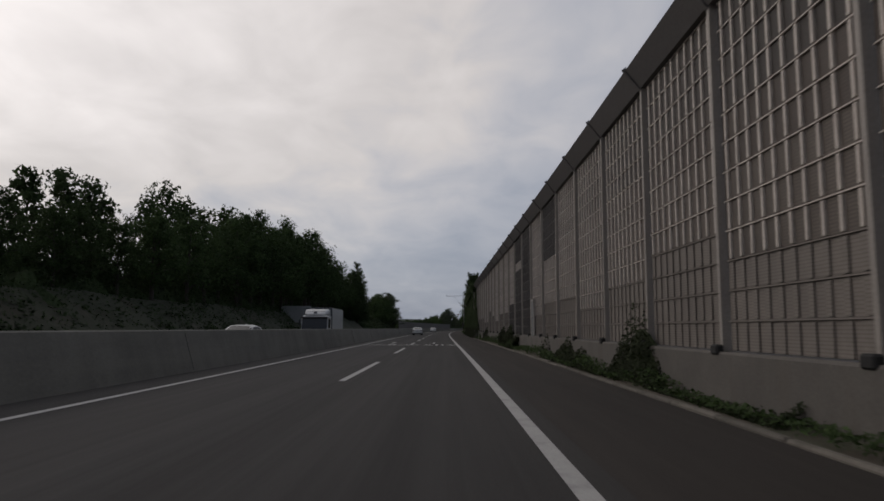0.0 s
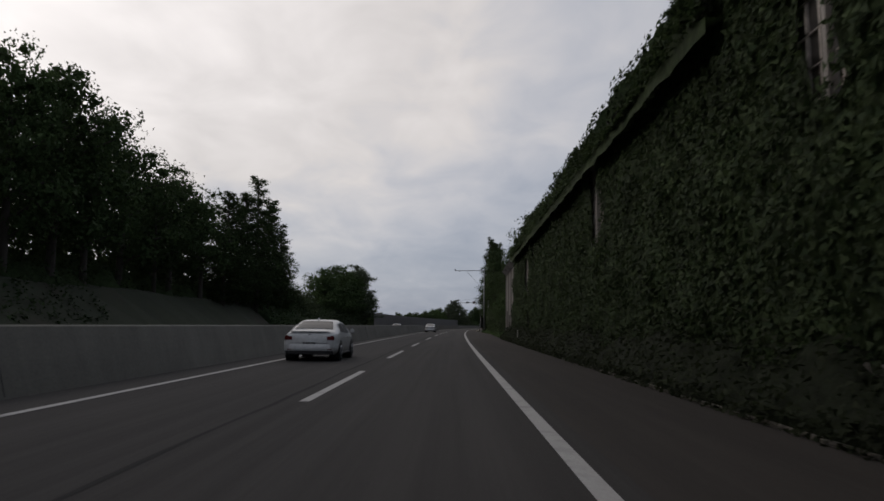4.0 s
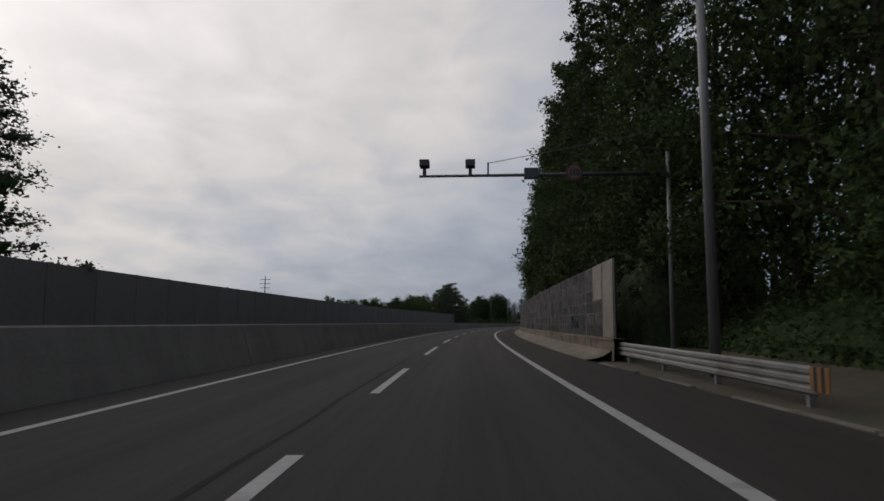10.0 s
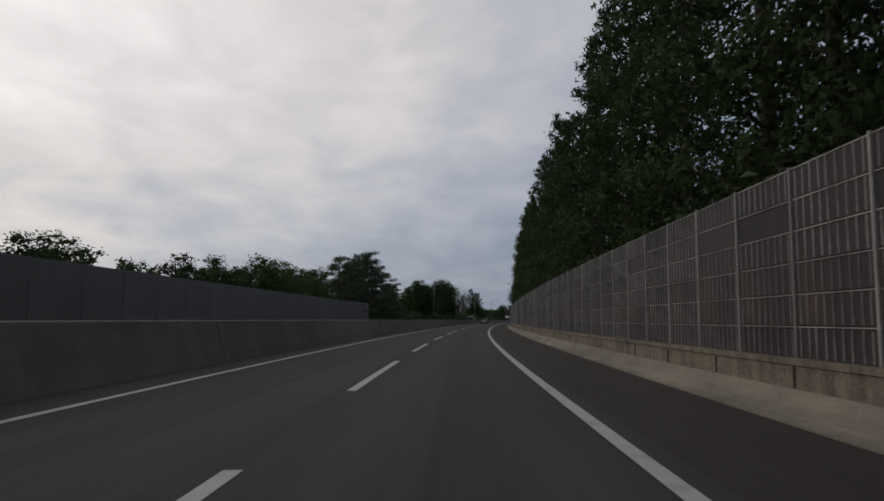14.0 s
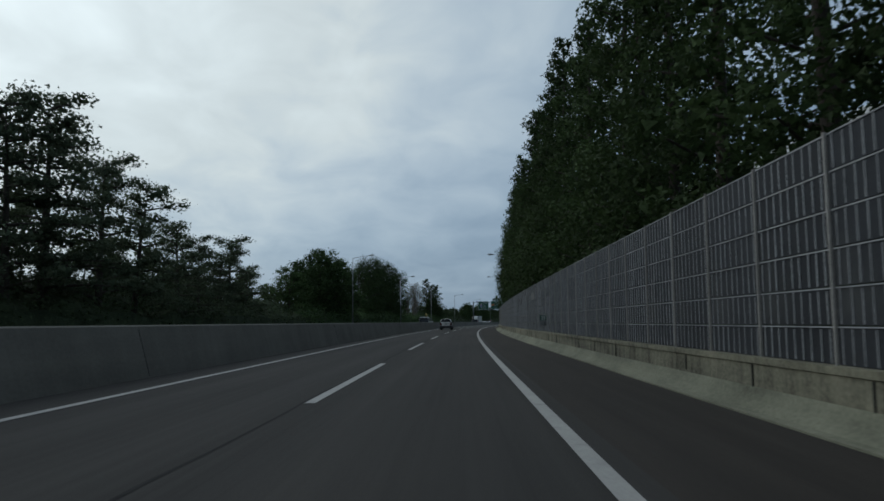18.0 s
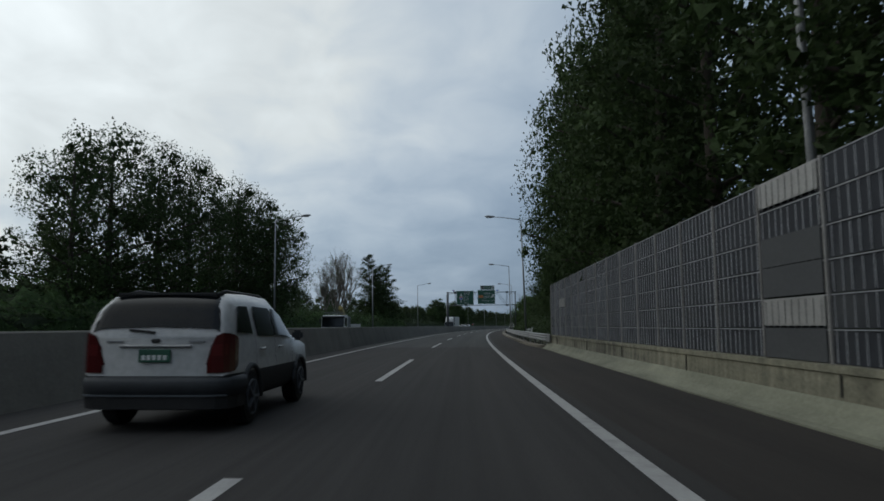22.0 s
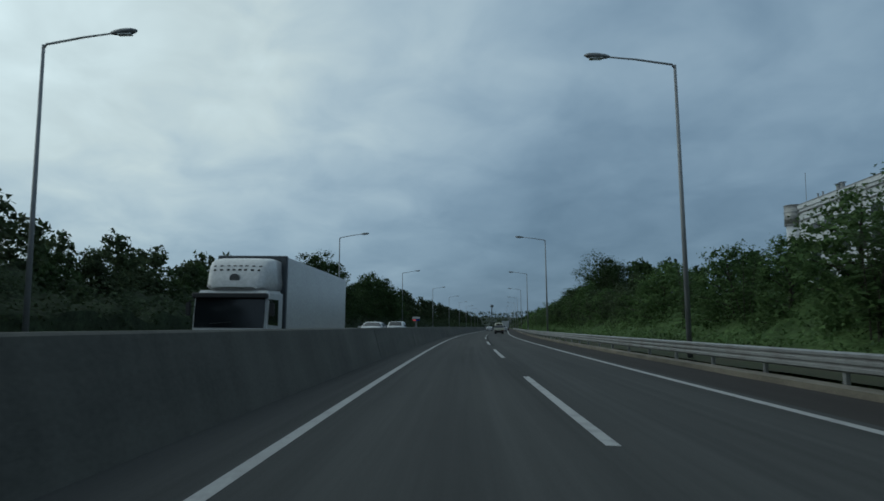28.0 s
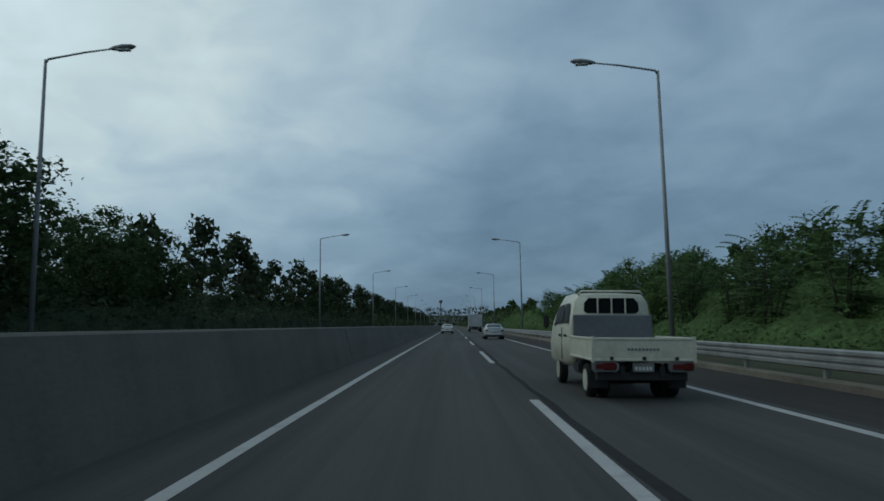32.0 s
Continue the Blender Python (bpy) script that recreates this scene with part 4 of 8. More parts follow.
# ---- guardrails ----
def guardrail(s0, s1, d, label, dz=0.0):
    rail = thing("guardrail", Matrix(), label, "guardrail", kind="structure")
    w = [(0.0, 0.36), (-0.07, 0.40), (-0.07, 0.47), (-0.01, 0.52), (-0.07, 0.56), (-0.07, 0.62), (-0.01, 0.67), (-0.07, 0.71), (-0.07, 0.77), (0.0, 0.81)]
    s = s0
    while s < s1 - 0.5:
        e = min(s + 4.0, s1)
        me = ribbon("beam", [(d + 0.006 * (int(s / 4) % 2) + x, z + dz) for x, z in w], s, e + 0.2 if e < s1 else e, STEEL, 2.0)
        me.flip_normals()
        part("beam", me, rail)
        s += 4.0
    pst = Geo().box(0.0, 0.10, -0.06, 0.06, -0.2, 0.80 + dz).mesh("post", STEEL)
    s = s0 + 0.4
    while s < s1:
        part("post", pst, rail, on(s, d + 0.02))
        s += 4.0
    return rail


rail_main = guardrail(570.9, 1000, 6.62, "galvanised three-wave steel guardrail along the shoulder")
part("rail_connector", rounded(Geo().box(-0.09, -0.02, -1.5, 0.05, 0.36, 0.81).mesh("rail_connector", STEEL), 0.02, 1), rail_main, on(570.9, 6.68))
guardrail(246.3, 260.2, 7.0, "short galvanised steel guardrail before the noise wall", -0.17)
endbar = thing("rail_end_marker", on(245.75, 6.97), "orange and black striped guardrail end plate", "marker")
for i in range(5):
    part("stripe", Geo().box(-0.10, -0.075, i * 0.11, i * 0.11 + 0.11, 0.28, 0.65).mesh("stripe", SIGNORANGE if i % 2 == 0 else BLACKMARK), endbar)


# ---- street lamps, gantries and signs ----
def street_lamp(m, side, lean=0.0):
    """A tall steel lamp whose arm reaches to its local -x times side."""
    ob = thing("street_lamp", m, "tall grey steel street lamp with a single outreach arm", "street lamp", "motorway street lamps")
    part("pole", Geo().tube([(0, 0, 0.0), (0, 0, 6), (0, 0, 12.1)], [0.115, 0.09, 0.06], 10).mesh("pole", POLE, True), ob)
    part("base_plate", Geo().box(-0.2, 0.2, -0.2, 0.2, 0.0, 0.04).mesh("base_plate", POLE), ob)
    arm = [(0, 0, 11.95), (-side * 0.12, 0, 12.12), (-side * 1.6, 0, 12.38), (-side * 2.75, 0, 12.52)]
    part("arm", Geo().tube(arm, [0.055, 0.05, 0.042, 0.036], 8).mesh("arm", POLE, True), ob)
    x = -side * 2.65
    head = Geo()
    prof = [(0.0, 0.04, 0.05), (0.2, 0.13, 0.10), (0.55, 0.19, 0.13), (0.88, 0.17, 0.10), (1.05, 0.06, 0.04)]
    o = []
    for t, w, h in prof:
        for a in range(10):
            q = 2 * math.pi * a / 10
            o.append((x - side * t, w * math.cos(q), 12.53 + 0.08 * t + h * math.sin(q)))
    fs = [(i * 10 + a, i * 10 + (a + 1) % 10, (i + 1) * 10 + (a + 1) % 10, (i + 1) * 10 + a) for i in range(4) for a in range(10)]
    head.add(o, fs + [tuple(range(40, 50))])
    part("lamp_head", head.mesh("lamp_head", POLE, True), ob)
    lens = Geo().box(min(x - side * 0.30, x - side * 0.85), max(x - side * 0.30, x - side * 0.85), -0.12, 0.12, 12.43, 12.50).mesh("lens", CLEARLAMP)
    part("lens", rounded(lens, 0.02, 2), ob)
    return ob


lampR, lampL = None, None
RS = [544.3, 600.8, 656.4, 715.5, 773.2, 828.5, 889.0] + [889.0 + 57.7 * k for k in range(1, 9)]
LS = [545.5, 599.7, 656.0, 713.1, 771.0, 827.1, 885.6] + [885.6 + 57.7 * k for k in range(1, 9)]
for s in RS:
    d = 8.85 if s < 550 else 7.55 if s < 610 else 7.38 if s < 700 else 7.28 if s < 730 else 7.64
    if lampR is None:
        lampR = street_lamp(on(s, d) @ pose(0, 0, 0, 0, -1.9 if 590 < s < 610 else -1.25, 0), 1)
    else:
        copy_thing(lampR, on(s, d) @ pose(0, 0, 0, 0, -1.9 if 590 < s < 610 else -1.25, 0))
for s in LS:
    if lampL is None:
        lampL = street_lamp(on(s, -18.0) @ pose(0, 0, 0, 0, -0.7, 0), -1)
    else:
        copy_thing(lampL, on(s, -18.0) @ pose(0, 0, 0, 0, -0.7, 0))


def lettering(body, size, mat, parent, m, name="lettering", align="CENTER", narrow=1.0, bold=0.0):
    """Words as a thin mesh, lying in x, z of the pose m and facing -y."""
    cu = bpy.data.curves.new(name, "FONT")
    cu.body, cu.size, cu.align_x, cu.extrude = body, size, align, 0.004
    cu.resolution_u, cu.offset = 2, bold
    tmp = bpy.data.objects.new(name, cu)
    scene.collection.objects.link(tmp)
    bpy.context.view_layer.update()
    me = bpy.data.meshes.new_from_object(tmp.evaluated_get(bpy.context.evaluated_depsgraph_get()))
    bpy.data.objects.remove(tmp)
    me.materials.clear()
    me.transform(Matrix.Diagonal((narrow, 1, 1, 1)))
    me.materials.append(mat)
    return part(name, me, parent, m @ pose(0, 0, 0, 90, 0, 0))


def sign_board(parent, x0, x1, z0, z1, y, r=0.10):
    """A green panel with a white border line and stiffeners behind."""
    b = part("board", Geo().box(x0, x1, y, y + 0.05, z0, z1).mesh("board", SIGNGREEN), parent, None, "green reflective sign face")
    g = Geo()
    for a in ((x0 + 0.05, x1 - 0.05, z0 + 0.05, z0 + 0.09), (x0 + 0.05, x1 - 0.05, z1 - 0.09, z1 - 0.05), (x0 + 0.05, x0 + 0.09, z0 + 0.09, z1 - 0.09), (x1 - 0.09, x1 - 0.05, z0 + 0.09, z1 - 0.09)):
        g.box(a[0], a[1], y - 0.006, y, a[2], a[3])
    part("border", g.mesh("border", SIGNWHITE), b)
    return b


# the sign gantry over both lanes
GS = 672.5
gantry = thing("sign_gantry", on(GS, 0), "dark steel truss gantry carrying green direction signs", "gantry")
zb, zt, xl, xr = 5.50, 8.15, -5.56, 8.35
part("column", Geo().tube([(xl, 0, 0.9), (xl, 0, 8.25)], [0.22, 0.20], 14).mesh("column", DARKSTEEL, True), gantry)
for dy in (-0.45, 0.45):
    part("column_leg", Geo().tube([(xr + 0.05, dy * 1.6, 0.0), (xr, dy * 0.5, 8.3)], [0.11, 0.10], 12).mesh("column_leg", DARKSTEEL, True), gantry)
for i in range(6):
    z = 0.8 + i * 1.2
    f0, f1 = 0.72 - 0.058 * z, 0.72 - 0.058 * (z + 1.2)
    part("leg_lacing", Geo().beam((xr, -f0, z), (xr, f1, z + 1.2), 0.05).mesh("leg_lacing", POLE), gantry)
for z in (zb, zt):
    for y in (-0.35, 0.35):
        part("chord", Geo().tube([(xl - 0.25, y, z - 0.08), (xr + 0.25, y, z + 0.06)], [0.055, 0.055], 8).mesh("chord", DARKSTEEL, True), gantry)
    for i in range(13):
        x = xl + 0.2 + i * (xr - xl - 0.4) / 12
        part("lacing", Geo().beam((x, -0.35, z), (x + (0.9 if i % 2 else -0.9) * (0 < i < 12), 0.35, z), 0.05).mesh("lacing", DARKSTEEL), gantry)
for x0, x1 in ((-0.05, 1.2), (4.35, 6.35), (4.80, 6.80)):
    part("diagonal", Geo().beam((x0, 0.35, zt), (x1, 0.35, zb), 0.06).mesh("diagonal", DARKSTEEL), gantry)
for x in (-4.05, -3.85, 6.55, 6.85):
    part("hanger", Geo().beam((x, -0.30, zb), (x, -0.30, zt), 0.07).mesh("hanger", DARKSTEEL), gantry)
for x in (-3.95, 6.7, -1.8):
    for z in (zb, zt):
        part("junction_box", rounded(Geo().box(x - 0.3, x + 0.3, -0.5, 0.5, z - 0.14, z + 0.16).mesh("junction_box", DARKSTEEL), 0.02, 1), gantry)
for x in (-4.35, 4.75):
    b = part("warning_lamp", rounded(Geo().box(x - 0.22, x + 0.22, -0.22, 0.2, zt + 0.30, zt + 0.50).mesh("warning_lamp", DARKSTEEL), 0.03, 1), gantry)
    part("lens", Geo().box(x - 0.20, x + 0.02, -0.235, -0.222, zt + 0.31, zt + 0.46).mesh("lens", BLUEGLASS), b, None, "blue warning lens")
    if x < 0:
        part("lens", Geo().box(x + 0.03, x + 0.19, -0.235, -0.222, zt + 0.31, zt + 0.46).mesh("lens", SIGNRED), b, None, "red warning lens")
    part("stalk", Geo().tube([(x, 0, zt), (x, 0, zt + 0.3)], [0.025, 0.025], 6).mesh("stalk", DARKSTEEL), b)
FY = -0.48
b1 = sign_board(gantry, -3.71, -0.16, 5.56, 8.46, FY)
b2 = sign_board(gantry, 0.67, 4.25, 5.72, 8.60, FY)
b3 = sign_board(gantry, 1.24, 4.12, 8.66, 9.52, FY)
TX = FY - 0.008
lettering("동서울", 0.58, LETTER, b1, pose(-1.55, TX, 7.64), narrow=0.85)
lettering("E.Seoul", 0.46, LETTER, b1, pose(-1.75, TX, 7.06), narrow=0.72)
lettering("오창", 0.62, LETTER, b1, pose(-1.75, TX, 6.42))
lettering("Ochang", 0.46, LETTER, b1, pose(-1.72, TX, 5.86), narrow=0.72)
ar = Geo().add([(-3.05, TX, 7.35), (-2.75, TX, 7.95), (-2.45, TX, 7.35), (-2.84, TX, 7.5), (-2.66, TX, 7.5), (-2.84, TX, 6.05), (-2.66, TX, 6.05)], [(0, 3, 4, 2, 1), (5, 6, 4, 3)])
part("arrow", ar.mesh("arrow", LETTER), b1)
sh = [(-0.34, 0.30), (-0.18, 0.36), (0.0, 0.31), (0.18, 0.36), (0.34, 0.30), (0.37, 0.05), (0.26, -0.24), (0.0, -0.40), (-0.26, -0.24), (-0.37, 0.05)]
shield = part("shield", Geo().prism([(-2.75 + x * 1.06, 6.92 + z * 1.06) for x, z in sh], TX - 0.012, TX - 0.004).mesh("shield", LETTER), b1)
low_part = [(-0.36, 0.12), (0.36, 0.12)] + sh[5:]
part("shield_face", Geo().prism([(-2.75 + x * 0.90, 6.92 + z * 0.90) for x, z in low_part], TX - 0.018, TX - 0.013).mesh("shield_face", SIGNBLUE), shield)
part("shield_crown", Geo().prism([(-2.75 + x * 0.90, 6.92 + z * 0.90) for x, z in sh[:5] + [(0.36, 0.16), (-0.36, 0.16)]], TX - 0.018, TX - 0.013).mesh("shield_crown", SIGNRED), shield)
lettering("35", 0.40, LETTER, b1, pose(-2.75, TX - 0.022, 6.70))
lettering("서청주", 0.60, LETTER, b2, pose(2.62, TX, 7.64), narrow=0.86)
lettering("[청주]", 0.56, LETTER, b2, pose(2.65, TX, 6.95))
lettering("W.Cheongju", 0.40, LETTER, b2, pose(2.38, TX, 6.30), narrow=0.74)
lettering("1 km", 0.40, LETTER, b2, pose(3.72, TX, 6.30), narrow=0.74)
part("route_plate", Geo().box(0.83, 1.83, TX - 0.008, TX, 6.98, 7.56).mesh("route_plate", SIGNORANGE), b2)
lettering("596", 0.48, SIGNRED, b2, pose(1.33, TX - 0.014, 7.10))
ar2 = Geo().add([(3.45, TX, 7.05), (3.60, TX, 6.95), (4.0, TX, 7.35), (4.08, TX, 7.12), (4.08, TX, 7.72), (3.48, TX, 7.72), (3.70, TX, 7.58), (3.40, TX, 7.2)], [(0, 1, 2, 6, 7), (2, 3, 4, 5, 6)])
part("arrow", ar2.mesh("arrow", LETTER), b2)
part("exit_number_plate", Geo().box(1.34, 1.98, TX - 0.006, TX, 8.76, 9.42).mesh("exit_number_plate", BLACKMARK), b3)
lettering("29", 0.58, LETTER, b3, pose(1.66, TX - 0.012, 8.88))
lettering("서청주", 0.44, LETTER, b3, pose(2.68, TX, 8.92))
ex = Geo().add([(3.42, TX, 8.80), (3.60, TX, 8.80), (3.68, TX, 9.38), (3.58, TX, 9.38)], [(0, 1, 2, 3)]).add([(3.72, TX, 8.80), (3.90, TX, 8.80), (3.84, TX, 9.1), (4.0, TX, 9.3), (3.92, TX, 9.38), (3.74, TX, 9.15)], [(0, 1, 2, 5), (2, 3, 4, 5)])
part("exit_symbol", ex.mesh("exit_symbol", LETTER), b3)

# the camera mast before the low wall
mast = thing("camera_mast", on(252.2, 7.58, 0.0), "tall steel mast with a high cross arm and lane detectors", "mast")
part("pole", Geo().tube([(0, 0, 0.0), (-0.1, 0, 13.6)], [0.14, 0.09], 10).mesh("pole", POLE, True), mast)
part("lightning_rod", Geo().tube([(0, 0, 13.6), (0, 0, 15.0)], [0.03, 0.012], 6).mesh("lightning_rod", POLE), mast)
part("arm", Geo().tube([(0, 0, 13.2), (-6.35, 0, 13.12)], [0.075, 0.06], 8).mesh("arm", POLE, True), mast)
part("stay", Geo().tube([(-1.25, 0, 10.2), (-3.95, 0, 13.1)], [0.03, 0.03], 6).mesh("stay", POLE), mast)
part("stay_foot", Geo().tube([(-1.25, 0, 10.2), (0, 0, 9.2)], [0.03, 0.03], 6).mesh("stay_foot", POLE), mast)
for x in (-6.35, -5.45, -0.3):
    part("sensor", rounded(Geo().box(x - 0.1, x + 0.1, -0.14, 0.14, 13.18 if x < -6 else 12.9, 13.5 if x < -6 else 13.08).mesh("sensor", DARKSTEEL), 0.02, 1), mast)
cmast = thing("speed_camera_mast", on(259.0, 8.6, 0.0), "steel speed camera mast with two cameras on its arm", "mast")
part("pole", Geo().tube([(0, 0, 0.0), (0, 0, 7.2)], [0.085, 0.07], 10).mesh("pole", POLE, True), cmast)
part("arm", Geo().tube([(0, 0, 6.45), (-8.6, 0, 6.36)], [0.075, 0.045], 8).mesh("arm", DARKSTEEL, True), cmast)
for x in (-8.42, -6.82):
    c = part("speed_camera", rounded(Geo().box(x - 0.17, x + 0.17, -0.24, 0.24, 6.68, 6.92).mesh("speed_camera", DARKSTEEL), 0.02, 1), cmast)
    part("bracket", Geo().box(x - 0.06, x + 0.06, -0.08, 0.08, 6.40, 6.68).mesh("bracket", DARKSTEEL), c)
part("antenna", Geo().tube([(-6.2, 0, 6.4), (-6.2, 0, 6.85)], [0.03, 0.03], 6).mesh("antenna", DARKSTEEL), cmast)
part("stay", Geo().tube([(-6.2, 0, 6.82), (0, 0, 8.0)], [0.012, 0.012], 5).mesh("stay", DARKSTEEL), cmast)
part("control_box", rounded(Geo().box(-4.95, -4.45, -0.12, 0.12, 6.26, 6.64).mesh("control_box", DARKSTEEL), 0.02, 1), cmast)
spd = part("speed_sign", Geo().prism([(-3.25 + 0.30 * math.cos(a), 6.45 + 0.30 * math.sin(a)) for a in np.linspace(0, 2 * math.pi, 28, endpoint=False)], -0.20, -0.16).mesh("speed_sign", DULLRED), cmast, None, "round red-rimmed speed limit sign with tree shade painted in")
part("speed_sign_face", Geo().prism([(-3.25 + 0.235 * math.cos(a), 6.45 + 0.235 * math.sin(a)) for a in np.linspace(0, 2 * math.pi, 28, endpoint=False)], -0.208, -0.201).mesh("speed_sign_face", DULLFACE), spd)
lettering("110", 0.30, BLACKMARK, spd, pose(-3.25, -0.214, 6.345), narrow=0.8, bold=0.012)

# kilometre markers on the low wall
for s, top, low in ((268.2, "251", ".8"), (467.3, "252", ".0")):
    km = thing("kilometre_marker", on(s, W2D - 0.10, 0.0), "green and grey kilometre marker plate fixed to the wall", "sign", "kilometre markers")
    a = part("plate", Geo().box(-0.25, 0.25, -0.01, 0.01, 1.36, 1.62).mesh("plate", SIGNGREEN), km)
    lettering(top, 0.25, SIGNWHITE, a, pose(0, -0.016, 1.41))
    b = part("lower_plate", Geo().box(-0.25, 0.25, -0.01, 0.01, 1.06, 1.35).mesh("lower_plate", SIGNBACK), km)
    lettering(low, 0.28, BLACKMARK, b, pose(0, -0.016, 1.10))
    part("bracket", Geo().box(-0.03, 0.03, 0.01, 0.06, 1.15, 1.55).mesh("bracket", POST), km)

# solar-powered warning lamp on the median barrier
lamp = thing("warning_lamp", on(737.0, -5.26, 1.20), "small solar-powered red and blue warning lamp on the median barrier", "warning lamp")
part("foot_plate", rounded(Geo().box(-0.08, 0.08, -0.08, 0.08, 0.0, 0.02).mesh("foot_plate", POLE), 0.004, 1), lamp)
for x in (-0.10, 0.06):
    part("post", Geo().tube([(x * 0.3, 0, 0.02), (x, 0, 0.62)], [0.022, 0.020], 8).mesh("post", POLE), lamp)
part("solar_panel", rounded(Geo().add([(-0.27, -0.17, 0.60), (0.27, -0.17, 0.60), (0.27, 0.17, 0.74), (-0.27, 0.17, 0.74), (-0.27, -0.16, 0.575), (0.27, -0.16, 0.575), (0.27, 0.18, 0.715), (-0.27, 0.18, 0.715)], [(0, 1, 2, 3), (7, 6, 5, 4), (0, 4, 5, 1), (1, 5, 6, 2), (2, 6, 7, 3), (3, 7, 4, 0)]).mesh("solar_panel", SIGNBACK), 0.004, 1), lamp, None, "tilted grey solar panel")
case = part("lamp_case", rounded(Geo().box(-0.26, 0.26, -0.05, 0.05, 0.45, 0.55).mesh("lamp_case", BLACKMARK), 0.012, 1), lamp)
for k in range(6):
    part("lamp_lens", rounded(Geo().box(-0.245 + 0.082 * k, -0.175 + 0.082 * k, -0.062, -0.051, 0.465, 0.535).mesh("lamp_lens", LEDRED if k < 3 else BLUEGLASS), 0.006, 1), case)

# board seen from behind beyond the opposite carriageway
bb = thing("road_sign_back", on(110.0, -21.2, 0.0), "grey metal back of a large road sign on two posts", "sign")
part("board", Geo().box(-2.4, 2.4, 0.0, 0.06, 2.1, 4.75).mesh("board", material("weathered_board_back", (0.34, 0.345, 0.345), 0.6, 0.2, col2=(0.27, 0.275, 0.275), scale=0.8, fine=14)), bb)
for x in (-1.5, 1.5):
    part("post", Geo().tube([(x, 0.12, 0.0), (x, 0.12, 4.7)], [0.09, 0.09], 8).mesh("post", POLE), bb)
for s, d, h in ((598.9, 8.0, 1.0), (603.5, 8.0, 0.9), (683, 8.0, 1.1)):
    mk = thing("delineator", on(s, d, 0.05), "small white post-mounted delineator behind the guardrail", "delineator", "verge delineators")
    part("post", Geo().tube([(0, 0, 0), (0, 0, h)], [0.03, 0.03], 8).mesh("post", SIGNWHITE), mk)
    part("head", Geo().tube([(0, -0.03, h), (0, 0.03, h)], [0.09, 0.09], 14).mesh("head", SIGNWHITE), mk)
plate_sign = thing("verge_plate", on(599.3, 7.75, -0.10), "small white rectangular plate on a short post behind the guardrail", "sign")
part("plate", rounded(Geo().box(-0.26, 0.26, -0.02, 0.0, 0.80, 1.06).mesh("plate", SIGNWHITE), 0.01, 1), plate_sign)
for i in range(3):
    part("plate_bar", Geo().box(-0.18 + i * 0.12, -0.10 + i * 0.12, -0.026, -0.021, 0.88, 0.98).mesh("plate_bar", BLACKMARK), plate_sign)
part("post", Geo().tube([(0, 0.02, 0), (0, 0.02, 0.95)], [0.025, 0.025], 8).mesh("post", POST), plate_sign)
for s, d in ((95.5, 6.9), (153, 7.0), (82.6, 6.85)):
    mk = thing("marker_post", on(s, d, 0.0), "thin grey marker post at the shoulder edge", "marker post", "shoulder marker posts")
    part("post", Geo().tube([(0, 0, 0), (0, 0, 1.0)], [0.035, 0.03], 8).mesh("post", POST), mk)
    part("cap", Geo().tube([(0, 0, 1.0), (0, 0, 1.05)], [0.04, 0.02], 8).mesh("cap", BLACKMARK), mk)

# ---- plants ----
def smooth_normals(co, tris):
    nf = np.cross(co[tris[:, 1]] - co[tris[:, 0]], co[tris[:, 2]] - co[tris[:, 0]])
    vn = np.zeros_like(co)
    for k in range(3):
        np.add.at(vn, tris[:, k], nf)
    return vn / (np.linalg.norm(vn, axis=1)[:, None] + 1e-9)


def leaves_at(p, nor, soft, size, rng, wide=0.34):
    """Three-cornered leaves at p, lying across nor and shaded by soft."""
    n = len(p)
    nor = nor / (np.linalg.norm(nor, axis=1)[:, None] + 1e-9)
    soft = soft / (np.linalg.norm(soft, axis=1)[:, None] + 1e-9)
    u = np.cross(nor, rng.normal(size=(n, 3)))
    u /= np.linalg.norm(u, axis=1)[:, None] + 1e-9
    v = np.cross(nor, u)
    L = size * rng.uniform(0.55, 1.35, n)[:, None]
    q = np.stack([p - u * L * 0.5, p + u * L * 0.45 + v * L * wide, p + u * L * 0.45 - v * L * wide], 1)
    away = (np.cross(q[:, 1] - q[:, 0], q[:, 2] - q[:, 0]) * soft).sum(1) < 0
    q[away] = q[away][:, ::-1]
    return q.reshape(-1, 3), soft


